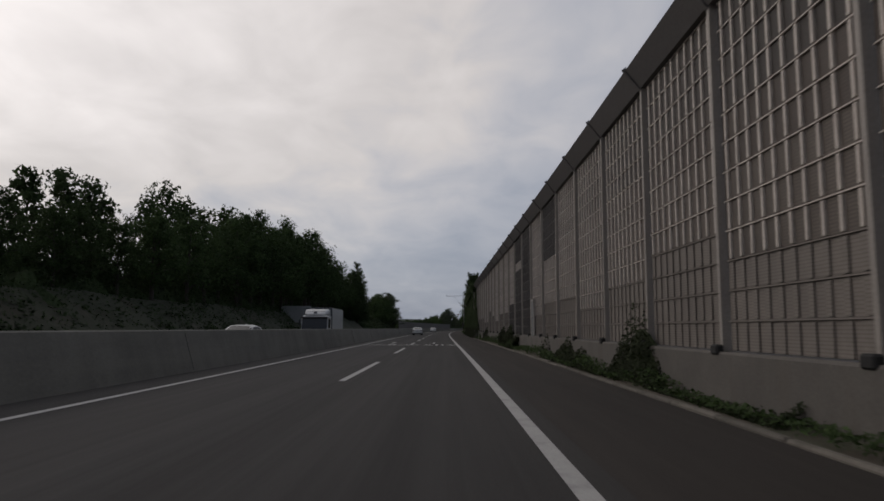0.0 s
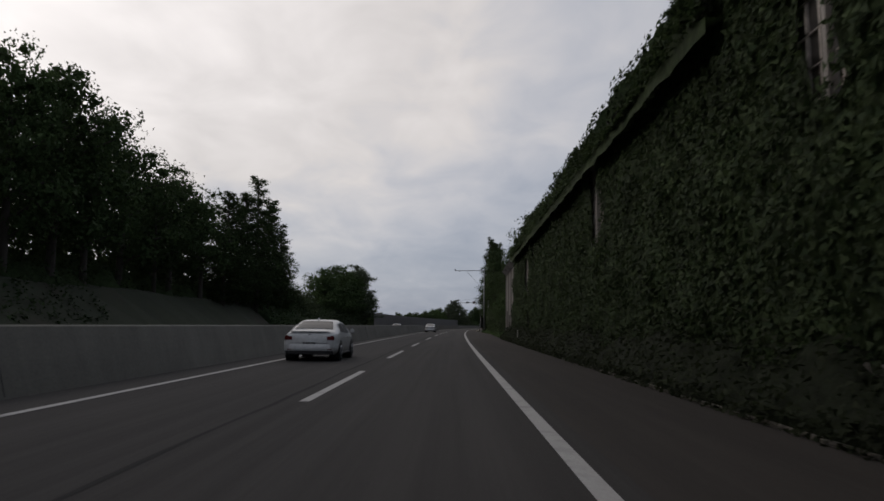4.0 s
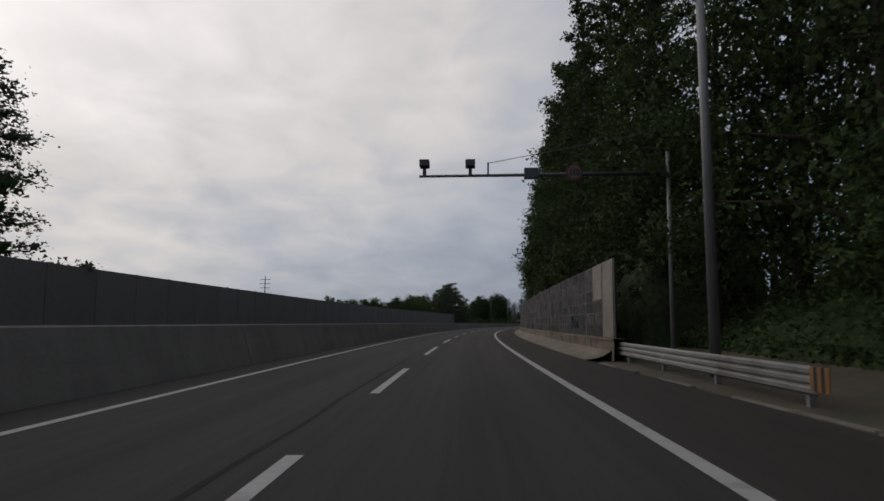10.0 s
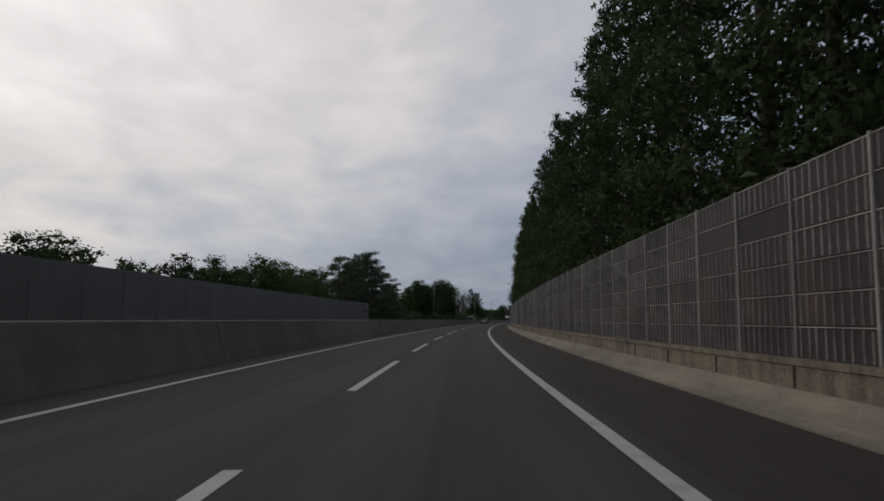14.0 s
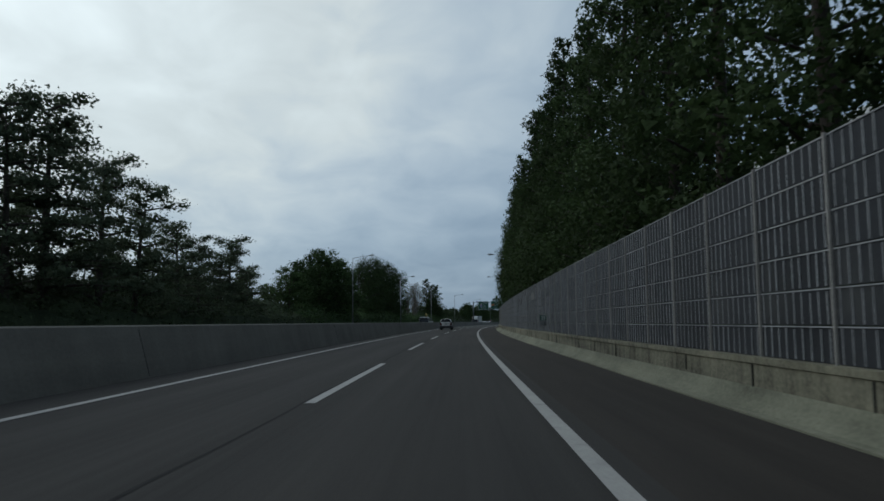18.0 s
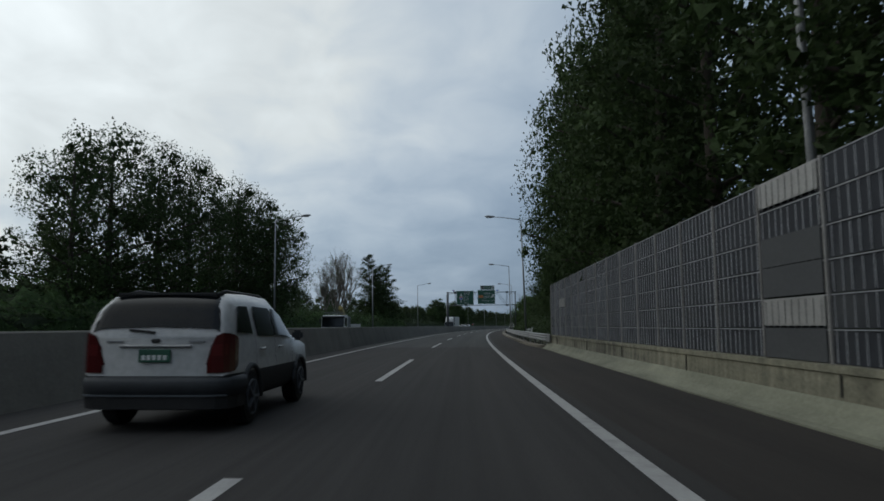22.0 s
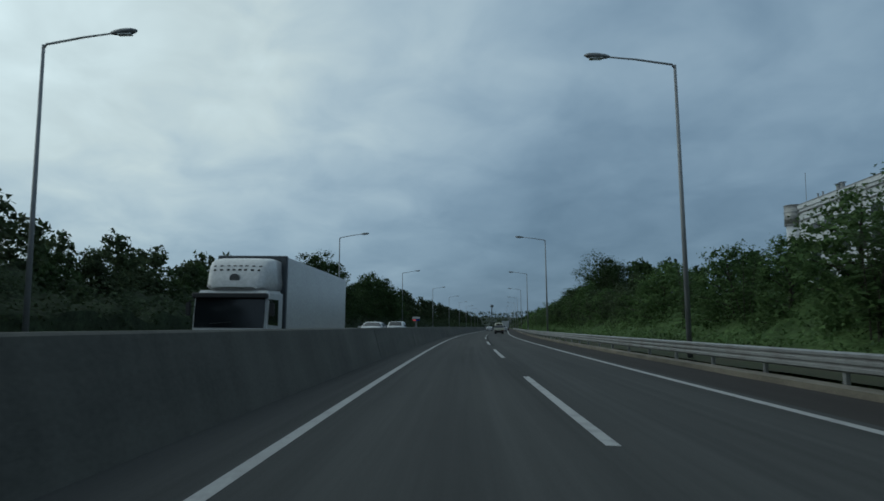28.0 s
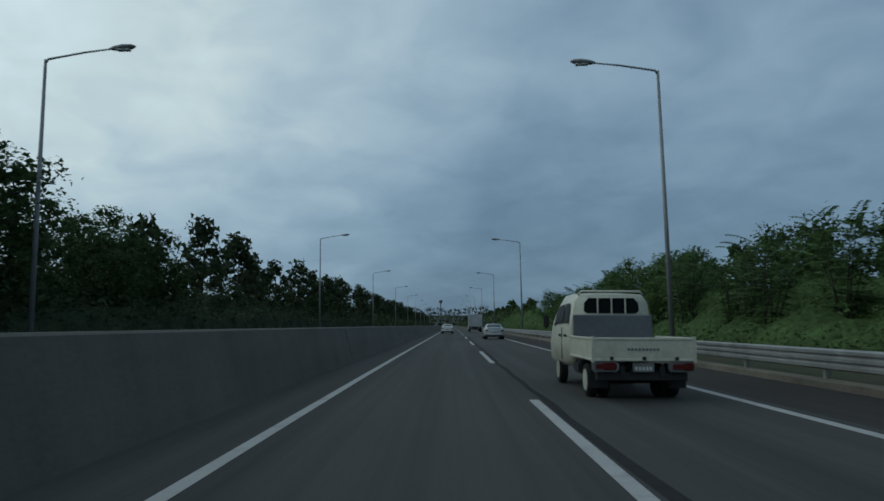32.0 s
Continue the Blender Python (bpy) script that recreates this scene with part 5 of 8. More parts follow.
def leaf_cloud(n, centres, radii, size, rng, squash=0.85, inner=14, spread=(0.70, 1.12), test=True):
    """n leaves over the outside of a heap of uneven clumps; larger inner leaves fill each clump's heart."""
    c, r = np.array(centres), np.array(radii)
    flat = np.array([1, 1, squash])
    ph = rng.uniform(0, 6.28, (len(c), 3))
    axis = c[:, :2].mean(axis=0)
    m = n * 3 if test else n
    idx = rng.choice(len(c), m, p=r ** 2 / (r ** 2).sum())
    dirs = rng.normal(size=(m, 3))
    dirs /= np.linalg.norm(dirs, axis=1)[:, None]
    h = ph[idx]
    lump = 1 + 0.18 * np.sin(4.1 * dirs[:, 0] + h[:, 0]) * np.sin(4.3 * dirs[:, 1] + h[:, 1]) + 0.14 * np.sin(6.7 * dirs[:, 2] + 3.1 * dirs[:, 0] + h[:, 2])
    p = c[idx] + dirs * flat * (r[idx] * lump * rng.uniform(*spread, m))[:, None]
    if test:
        keep = np.ones(m, bool)
        for k in range(len(c)):
            q = (p - c[k]) / flat
            keep &= ((q * q).sum(1) > (0.70 * r[k]) ** 2) | (idx == k)
        sel = np.flatnonzero(keep)[:n]
        p, dirs, m = p[sel], dirs[sel], len(sel)

    def shade(p, d, k):
        away = np.zeros_like(p)
        if test:
            away[:, :2] = p[:, :2] - axis
            away /= np.linalg.norm(away, axis=1)[:, None] + 0.3
        return d * 0.5 + away * 0.5 + np.array([0, 0, 0.15]) + rng.normal(size=p.shape) * k

    q, soft = leaves_at(p, dirs * 0.6 + rng.normal(size=(m, 3)) * 0.7, shade(p, dirs, 0.28), size, rng)
    if inner:
        k = np.repeat(np.arange(len(c)), inner)
        d2 = rng.normal(size=(len(k), 3))
        d2 /= np.linalg.norm(d2, axis=1)[:, None]
        p2 = c[k] + d2 * flat * (r[k] * rng.uniform(0.15, 0.72, len(k)))[:, None]
        q2, s2 = leaves_at(p2, d2 + rng.normal(size=d2.shape) * 0.5, shade(p2, d2, 0.35), 1.0, rng, 0.42)
        mid = np.repeat(p2, 3, axis=0)
        q2 = mid + (q2 - mid) * np.repeat(np.minimum(r[k] * 0.70, max(0.22, 1.6 * size)), 3)[:, None]
        q, soft = np.concatenate([q, q2]), np.concatenate([soft, s2])
    return q, soft, None


def merged(clouds):
    """Several leaf clouds as one."""
    return np.concatenate([c[0] for c in clouds]), np.concatenate([c[1] for c in clouds]), None


def leaf_mesh(name, cloud, mat):
    verts, soft, extra = cloud
    n = len(verts)
    co, tris, vn = verts, np.arange(n).reshape(-1, 3), np.repeat(soft, 3, axis=0)
    if extra is not None:
        co, tris, vn = np.concatenate([co, extra[0]]), np.concatenate([tris, extra[1] + n]), np.concatenate([vn, extra[2]])
    me = bpy.data.meshes.new(name)
    me.vertices.add(len(co))
    me.vertices.foreach_set("co", co.astype(np.float32).ravel())
    me.loops.add(len(tris) * 3)
    me.loops.foreach_set("vertex_index", tris.astype(np.int32).ravel())
    me.polygons.add(len(tris))
    me.polygons.foreach_set("loop_start", np.arange(0, len(tris) * 3, 3, dtype=np.int32))
    me.polygons.foreach_set("loop_total", np.full(len(tris), 3, dtype=np.int32))
    me.materials.append(mat)
    me.update(calc_edges=True)
    me.validate()
    me.normals_split_custom_set_from_vertices(vn.tolist())
    return me


def sapling(ob, rng, h, mat):
    """Stems that carry arching feathered leaves, each a stalk with two rows of leaflets."""
    qs, soft = [], []
    for k in range(7):
        g = Geo()
        a, lean = k * 2.4 + rng.uniform(-0.4, 0.4), rng.uniform(0.04, 0.17)
        foot = Vector((rng.normal() * 0.12, rng.normal() * 0.12, 0))
        ln = h * rng.uniform(0.72, 1.0)
        top = foot + Vector((math.cos(a) * lean * ln, math.sin(a) * lean * ln, ln))
        bow = foot.lerp(top, 0.5) + Vector((-math.cos(a), -math.sin(a), 0)) * 0.05 * ln
        g.tube([foot, bow, top], [0.030, 0.020, 0.008], 5, False)
        for i in range(15):
            t = 0.35 + 0.65 * i / 14
            p = foot.lerp(bow, 2 * t) if t < 0.5 else bow.lerp(top, 2 * t - 1)
            b = i * 2.4 + rng.uniform(-0.3, 0.3)
            out = Vector((math.cos(b), math.sin(b), 0))
            rise = rng.uniform(0.15, 0.55) + 0.7 * max(0.0, t - 0.8) * 5
            reach = rng.uniform(0.45, 0.75)
            pts = [p + out * reach * f + Vector((0, 0, reach * (rise * f - 0.45 * f * f))) for f in (0, 0.5, 1.0)]
            g.tube(pts, [0.004, 0.003, 0.0015], 3, False)
            side = Vector((-out.y, out.x, 0))
            for j in range(7):
                f = 0.15 + 0.85 * j / 6
                q = p + out * reach * f + Vector((0, 0, reach * (rise * f - 0.45 * f * f)))
                fwd = (out + Vector((0, 0, rise - 0.9 * f))).normalized()
                lf = 0.23 * (1.15 - 0.5 * f) * rng.uniform(0.85, 1.15)
                for sg in (-1, 1):
                    tip = q + (side * sg * 0.9 + fwd * 0.45) * lf + Vector((0, 0, -0.25 * lf))
                    tri = [q - fwd * 0.055 + side * sg * lf * 0.15, q + fwd * 0.065 + side * sg * lf * 0.35, tip]
                    qs += tri if (tri[1] - tri[0]).cross(tri[2] - tri[0]).z > 0 else tri[::-1]
                    soft.append((out.x * 0.5, out.y * 0.5, 0.75))
        part("stem", g.mesh("stem", BARK, True), ob)
    nor = np.array(soft) + rng.normal(size=(len(soft), 3)) * 0.2
    nor /= np.linalg.norm(nor, axis=1)[:, None]
    part("crown", leaf_mesh("crown", (np.array([tuple(v) for v in qs]), nor, None), mat), ob)
    return ob


def tree(kind, seed, leaves, size, mat, label, height=10.0):
    """A tree about `height` tall with trunk, limbs and a leafy crown, at the origin."""
    rng = np.random.default_rng(seed)
    ob = thing(kind, pose(0, 0, -200), label, "tree", "roadside trees")
    g = Geo()
    cs, rs = [], []
    h = height
    bend = rng.uniform(-0.3, 0.3, 2)

    def spine(t):
        return Vector((bend[0] * t * t * 2, bend[1] * t * t * 2, h * t))

    if kind == "broadleaf_tree":
        top = 0.86
        n_limb = 15
        for i in range(n_limb):
            t = 0.22 + 0.62 * i / (n_limb - 1)
            a = i * 2.4 + rng.uniform(-0.5, 0.5)
            reach = h * (0.30 - 0.20 * abs(t - 0.48) / 0.5) * rng.uniform(0.75, 1.2)
            base = spine(t * 0.8)
            tip = base + Vector((math.cos(a) * reach, math.sin(a) * reach, h * (0.05 + 0.10 * t)))
            mid = (base + tip) / 2 + Vector((0, 0, h * 0.02))
            g.tube([base, mid, tip], [0.011 * h * (1 - t * 0.7), 0.007 * h * (1 - t * 0.6), 0.002 * h], 5, False)
            for q in (mid, tip, (mid + tip) / 2):
                cs.append(tuple(q + Vector(rng.normal(size=3) * 0.025 * h)))
                rs.append(h * rng.uniform(0.055, 0.115))
        for i in range(7):
            cs.append((rng.normal() * h * 0.05, rng.normal() * h * 0.05, h * rng.uniform(0.76, 0.93)))
            rs.append(h * rng.uniform(0.06, 0.10))
        for i in range(8):
            a = i * 2.4
            cs.append((math.cos(a) * h * 0.08, math.sin(a) * h * 0.08, h * (0.26 + 0.50 * i / 7)))
            rs.append(h * rng.uniform(0.09, 0.12))
        # small tufts stand out of the larger clumps
        for c, q in list(zip(cs, rs))[::2]:
            d = rng.normal(size=3)
            cs.append(tuple(np.array(c) + d / np.linalg.norm(d) * q * 0.9))
            rs.append(q * rng.uniform(0.35, 0.55))
    elif kind == "conical_tree":
        top = 0.97
        for i in range(34):
            t = 0.10 + 0.86 * i / 33
            a = i * 2.4 + rng.uniform(-0.4, 0.4)
            reach = h * (0.136 * (1 - t) ** 0.74 + 0.010) * rng.uniform(0.8, 1.25) * min(1.0, 0.25 + 2.6 * t)
            base = spine(t)
            tip = base + Vector((math.cos(a) * reach, math.sin(a) * reach, h * 0.045))
            g.tube([base, tip], [0.0045 * h * (1.1 - t), 0.0014 * h], 4, False)
            for f in (0.45, 0.95):
                cs.append(tuple(base.lerp(tip, f)))
                rs.append(h * (0.040 * (1 - t) ** 0.6 + 0.014) * rng.uniform(0.75, 1.3) * min(1.0, 0.5 + 2.0 * t))
    elif kind == "pine_tree":
        top = 0.9
        for i in range(26):
            t = 0.20 + 0.75 * i / 25
            a = i * 2.4 + rng.uniform(-0.6, 0.6)
            reach = h * (0.32 * (1 - t) ** 0.6 + 0.05) * rng.uniform(0.55, 1.25)
            base = spine(t)
            tip = base + Vector((math.cos(a) * reach, math.sin(a) * reach, h * rng.uniform(-0.01, 0.06)))
            g.tube([base, (base + tip) / 2 + Vector((0, 0, 0.01 * h)), tip], [0.007 * h, 0.005 * h, 0.002 * h], 5, False)
            for f in (0.40, 0.62, 0.82, 1.0):
                cs.append(tuple(base.lerp(tip, f) + Vector((rng.normal() * 0.02 * h, rng.normal() * 0.02 * h, 0.015 * h))))
                rs.append(h * rng.uniform(0.032, 0.07))
    elif kind == "bare_tree":
        top = 0.9
        tips = []

        def grow(p, d, ln, r, lev):
            q = p + d * ln
            g.tube([p, q], [r, r * 0.65], 5 if lev < 2 else 3, False)
            if lev == 5:
                if rng.random() < 0.1:
                    tips.append(q)
                return
            for _ in range(3 if lev else 6):
                e = (d + Vector(rng.normal(size=3)) * 0.27 + Vector((0, 0, 0.26))).normalized()
                grow(p + d * ln * rng.uniform(0.55, 1.0), e, ln * rng.uniform(0.55, 0.8), r * 0.52, lev + 1)
        grow(Vector((0, 0, 0)), Vector((0, 0, 1)), h * 0.30, h * 0.014, 0)
        cs, rs = [tuple(Vector(p)) for p in tips], [h * 0.02] * len(tips)
    elif kind == "sapling":
        return sapling(ob, rng, h, mat)
    if kind != "bare_tree":
        k = 0.55 if kind == "conical_tree" else 1.0
        g.tube([spine(0), spine(0.25), spine(0.6), spine(top)], [0.022 * h * k, 0.017 * h * k, 0.010 * h * k, 0.003 * h], 8, False)
    part("trunk", g.mesh("trunk", BARKPALE if kind == "bare_tree" else BARK, True), ob)
    sq = 0.66 if kind == "pine_tree" else 0.85
    cloud = leaf_cloud(leaves, cs, rs, size, rng, sq, 0 if kind == "bare_tree" else 26 if leaves > 9000 else 22 if kind == "conical_tree" else 15 if kind == "pine_tree" else 30 if leaves > 5000 else 20, (0.6, 1.35) if kind == "pine_tree" else (0.70, 1.13))
    part("crown", leaf_mesh("crown", cloud, mat), ob)
    return ob


H_TALL, H_SMALL = 16.0, 7.0
broad = [tree("broadleaf_tree", 11 + i, 5400, 0.29, LEAF, "dark green broadleaf tree with a rounded uneven crown", H_TALL) for i in range(3)]
near = [tree("broadleaf_tree", 41 + i, 10800, 0.20, LEAFDEEP, "dark green broadleaf tree with a dense uneven crown", H_TALL) for i in range(2)]
small = [tree("broadleaf_tree", 21 + i, 4000, 0.15, (LEAF, LEAFDARK)[i], "small green broadleaf tree with a rounded crown", H_SMALL) for i in range(2)]
cone = [tree("conical_tree", 31 + i, 10200, 0.185, LEAFDEEP, "tall narrow dark green tree with a pointed crown", 20.0) for i in range(2)]
thin = [tree("conical_tree", 36 + i, 7800, 0.185, LEAFDEEP, "tall thin tree with a loose crown that lets the sky through", 20.0) for i in range(2)]
pine = [tree("pine_tree", 51 + i, 6000, 0.185, NEEDLE, "dark pine with layered spreading branches", 12.0) for i in range(2)]
young = [tree("broadleaf_tree", 71 + i, 4600, 0.135, LEAFBRIGHT, "bright green young broadleaf tree", H_SMALL) for i in range(2)]
feathered = [tree("sapling", 81 + i, 0, 0.1, LEAFBRIGHT, "green sapling with arching feathered leaves behind the guardrail", 5.0) for i in range(2)]
bare = [tree("bare_tree", 91, 300, 0.16, LEAFDARK, "thin leafless pale-barked tree", 13.0)]
SIZE = {}
for pool, h in ((broad, H_TALL), (near, H_TALL), (small, H_SMALL), (cone, 20.0), (thin, 20.0), (pine, 12.0), (young, H_SMALL), (bare, 13.0), (feathered, 5.0)):
    for o in pool:
        SIZE[o.name] = h


def plant(pool, s, d, h, width=1.0, rng=random, z=-0.1):
    """Sets a copy of one of the pool's trees h metres tall."""
    src = rng.choice(pool)
    k = h / SIZE[src.name]
    copy_thing(src, on(s, d, z, rng.uniform(0, 360), Vector((k * width, k * width, k))))


def row(pool, s0, s1, step, d, dj, heights, width, seed, z=-0.1):
    """Trees from s0 to s1; heights is a list of (s, h)."""
    rng = random.Random(seed)
    s = s0
    hs, hh = zip(*heights)
    while s < s1:
        h = float(np.interp(s, hs, hh)) * rng.uniform(0.84, 1.08)
        plant(pool, s + rng.uniform(-0.3, 0.3) * step, d + rng.uniform(-dj, dj), h, width * rng.uniform(0.85, 1.15), rng, z)
        s += step * rng.uniform(0.8, 1.2)


def woods(s0, s1, step, d, dj, heights, seed, leaves, size, mat, label, z=0.0, wide=0.16):
    """Trees that stand behind the front row, grown together into one mass with their stems."""
    rng = random.Random(seed)
    nrng = np.random.default_rng(seed)
    hs, hh = zip(*heights)
    clouds, g = [], Geo()
    s = s0
    while s < s1:
        cs, rs = [], []
        h = float(np.interp(s, hs, hh)) * rng.uniform(0.85, 1.1)
        p = at(s, d + rng.uniform(-dj, dj), z)
        g.tube([p, p + Vector((0.2, 0.1, h * 0.85))], [0.016 * h, 0.004 * h], 5, False)
        for k in range(18):
            t = 0.04 + 0.92 * k / 17
            a = k * 2.4 + rng.uniform(-0.5, 0.5)
            r = h * wide * math.sin(math.pi * min(0.98, 0.26 + 0.72 * t)) * rng.uniform(0.4, 1.1)
            cs.append((p.x + r * math.cos(a), p.y + r * math.sin(a), p.z + h * t))
            rs.append(h * rng.uniform(0.07, 0.12))
        clouds.append(leaf_cloud(leaves, cs, rs, size, nrng))
        s += step * rng.uniform(0.8, 1.2)
    tagged(new("woodland_stems", g.mesh("woodland_stems", BARK)), "dark stems of the woodland behind the road", "woodland", kind="stuff")
    tagged(new("woodland", leaf_mesh("woodland", merged(clouds), mat)), label, "woodland", kind="stuff")


# right-hand side
row(near, 138, 200, 5.5, 13.1, 0.5, [(138, 11), (150, 13.2), (165, 14.5), (180, 15.2), (192, 16.2), (200, 15)], 0.87, 1)
row(near, 190, 262, 5.0, 13.5, 0.8, [(190, 14), (205, 14.5), (215, 14), (224, 13), (236, 14), (246, 16), (255, 18), (262, 18.5)], 1.0, 2)
woods(150, 262, 6.0, 17.5, 1.0, [(150, 10.5), (195, 11), (225, 11), (240, 13), (262, 15.5)], 3, 1300, 0.36, LEAFDEEP, "dark woodland on the slope behind the roadside trees", 1.0, 0.22)
row(cone, 260, 300, 4.2, 10.2, 0.5, [(258, 19), (270, 22), (300, 24)], 1.1, 4)
CONE_H = [(296, 25), (330, 25), (345, 25.5), (357, 22.5), (369, 22), (400, 21), (418, 20.5), (431, 21.5), (470, 24), (490, 23), (520, 22.5), (535, 25), (566, 25)]
row(cone, 298, 309, 5.2, 10.6, 0.5, CONE_H, 1.0, 5)
row(thin, 310, 335, 4.6, 10.8, 0.5, CONE_H, 1.0, 51)
row(cone, 337, 408, 5.2, 10.6, 0.5, CONE_H, 1.0, 52)
row(thin, 408, 442, 4.6, 10.8, 0.5, CONE_H, 1.0, 48)
row(cone, 445, 566, 5.2, 10.6, 0.5, CONE_H, 1.1, 49)
woods(262, 575, 5.0, 16.5, 1.0, [(262, 16), (300, 17), (316, 12), (322, 8), (354, 8), (360, 14), (372, 11), (400, 9), (432, 9), (466, 9), (474, 13), (490, 18), (540, 19), (575, 17)], 6, 1100, 0.33, LEAFDARK, "dark woodland behind the tall roadside trees", 0.0, 0.13)
row(near, 566, 592, 4.0, 11.2, 0.4, [(566, 23), (582, 22), (592, 17)], 0.72, 7)
row(near, 596, 640, 4.5, 13.0, 0.8, [(596, 11), (612, 12), (622, 12), (640, 10)], 1.1, 8)
row(small + young, 640, 682, 4.5, 12.5, 0.8, [(640, 8), (682, 6.6)], 1.15, 31)
row(young + small, 678, 752, 4.6, 11.4, 0.8, [(676, 8.4), (688, 8.2), (700, 8.0), (706, 7.4), (709, 6.2), (712, 5.5), (721, 5.1), (735, 5.8), (752, 6.2)], 1.3, 9)
row(young + small, 750, 780, 4.2, 11.2, 0.6, [(750, 6.2), (780, 6.0)], 1.2, 43)
row(near, 764, 780, 4.6, 14.5, 0.6, [(764, 10.0), (770, 10.6), (780, 9.0)], 1.15, 32)
row(young, 776, 890, 4.6, 11.4, 0.8, [(776, 6.6), (792, 6.4), (802, 5.6), (815, 5.8), (845, 6.2), (890, 6.0)], 1.2, 33)
woods(640, 930, 8.0, 17.5, 1.0, [(640, 9), (690, 8), (705, 5.6), (745, 5.6), (760, 9), (775, 8), (790, 6), (930, 6)], 10, 800, 0.45, LEAF, "green woodland behind the guardrail bushes", 0.3, 0.24)
woods(930, 1480, 11.0, 13.5, 1.5, [(930, 6), (1480, 8)], 11, 500, 0.7, LEAF, "distant roadside woodland", 0.3, 0.25)
row(small, 182, 248, 3.4, 10.4, 0.9, [(182, 6.5), (215, 6), (248, 6.5)], 1.15, 46)
row(small, 184, 240, 4.2, 8.9, 0.5, [(184, 3.6), (215, 3.4), (240, 3.2)], 1.2, 47, -0.4)
# left-hand side
row(feathered, 788, 800, 2.4, 9.9, 0.7, [(788, 4.5), (796, 5.4), (800, 4.8)], 1.1, 61)
row(feathered, 800, 866, 3.0, 9.9, 0.8, [(800, 4.3), (812, 3.9), (822, 4.4), (866, 4.4)], 1.15, 62)
row(feathered, 690, 786, 9.0, 9.8, 0.7, [(690, 4.3), (786, 4.3)], 1.1, 63)
row(broad, 24, 178, 5.2, -24.0, 0.8, [(24, 6.6), (45, 7.8), (56, 8.8), (75, 11.3), (94, 14.5), (110, 16.5), (123, 17.2), (141, 16.8), (160, 13.5), (178, 12.5)], 0.95, 12, 3.2)
woods(20, 190, 5.0, -30.0, 1.2, [(20, 7), (60, 10), (94, 15), (150, 15), (190, 12)], 13, 1300, 0.45, LEAFDEEP, "dark woodland on the embankment", 4.0, 0.20)
row(cone, 176, 204, 3.0, -22.6, 0.6, [(176, 15.5), (190, 16), (200, 14), (204, 8.5)], 1.55, 14, 2.0)
row(small, 203, 228, 4.5, -23.5, 0.8, [(203, 7), (228, 6.5)], 1.3, 15)
row(broad, 231, 262, 5.0, -23.0, 0.8, [(231, 13), (245, 15.5), (262, 15)], 1.35, 16)
row(pine, 254, 266, 3.6, -21.5, 0.8, [(254, 14.5), (266, 12.5)], 1.35, 17)
row(small, 290, 410, 6.5, -23.0, 1.5, [(290, 4.4), (330, 4.5), (345, 5.2), (370, 6.0), (410, 7.6)], 1.4, 18)
woods(284, 446, 5.0, -26.0, 1.5, [(284, 4.2), (330, 4.4), (350, 5.0), (410, 6.5), (446, 7)], 41, 700, 0.4, LEAFDARK, "low dark trees behind the far noise wall", 0.0, 0.3)
row(young, 408, 434, 4.5, -22.5, 0.8, [(408, 9), (434, 7.5)], 1.3, 19)
woods(436, 516, 5.0, -26.0, 1.0, [(436, 8.5), (450, 9.5), (470, 9.5), (490, 7), (516, 7)], 40, 2200, 0.30, LEAFDARK, "dark woodland behind the roadside pines", 0.0, 0.30)
row(pine, 440, 490, 5.0, -21.5, 1.0, [(440, 10.5), (447, 12), (466, 14.2), (474, 14.2), (479, 13.2), (486, 8.5), (490, 8.5)], 1.1, 20)
row(pine, 497, 510, 5.0, -22.5, 0.8, [(497, 9), (506, 10), (510, 7)], 1.2, 21)
row(near, 592, 616, 4.4, -22.8, 0.8, [(592, 17.5), (606, 17.5), (616, 15.5)], 0.85, 42)
LEFT_H = [(528, 9), (534, 12), (541, 13.5), (550, 13.5), (556, 9), (560, 6.5), (568, 8), (572, 14.5), (577, 16), (583, 17.5), (613, 17)]
row(broad, 528, 561, 4.6, -22.8, 0.8, LEFT_H, 1.1, 22)
row(near, 573, 588, 5.0, -22.8, 0.8, LEFT_H, 0.9, 50)
woods(490, 960, 6.0, -27.5, 1.0, [(490, 5.2), (540, 6), (620, 8), (700, 7), (960, 8)], 23, 1000, 0.36, LEAFDARK, "dark woodland beyond the opposite carriageway", 0.3, 0.22)
row(bare, 640, 656, 4.0, -22.5, 0.8, [(640, 14.5), (648, 18), (656, 16)], 0.95, 24)
row(cone, 676, 697, 4.6, -22.8, 0.8, [(676, 14.5), (684, 17.5), (692, 15), (697, 11)], 1.7, 25)
woods(688, 770, 4.0, -25.5, 0.8, [(688, 7.2), (770, 7.2)], 45, 700, 0.4, LEAFDARK, "dark hedge trees beyond the opposite carriageway", 0.0, 0.28)
row(small, 700, 762, 5.0, -24.0, 1.0, [(700, 6.4), (762, 6.4)], 1.35, 26)
row(broad, 765, 850, 5.2, -22.8, 0.8, [(764, 8.5), (770, 8.5), (776, 11.0), (786, 11), (792, 7.5), (806, 8.2), (812, 11.5), (822, 11.5), (827, 13), (831, 9.0), (850, 9.5)], 1.2, 27)
woods(850, 1480, 9.0, -23.5, 1.0, [(850, 10), (883, 9.5), (937, 10), (1480, 10)], 28, 700, 0.6, LEAFDARK, "dark trees beyond the opposite carriageway", 0.0, 0.24)
for o in broad + near + cone + thin + pine + young + bare + small + feathered:
    for c in list(o.children):
        bpy.data.objects.remove(c)
    bpy.data.objects.remove(o)


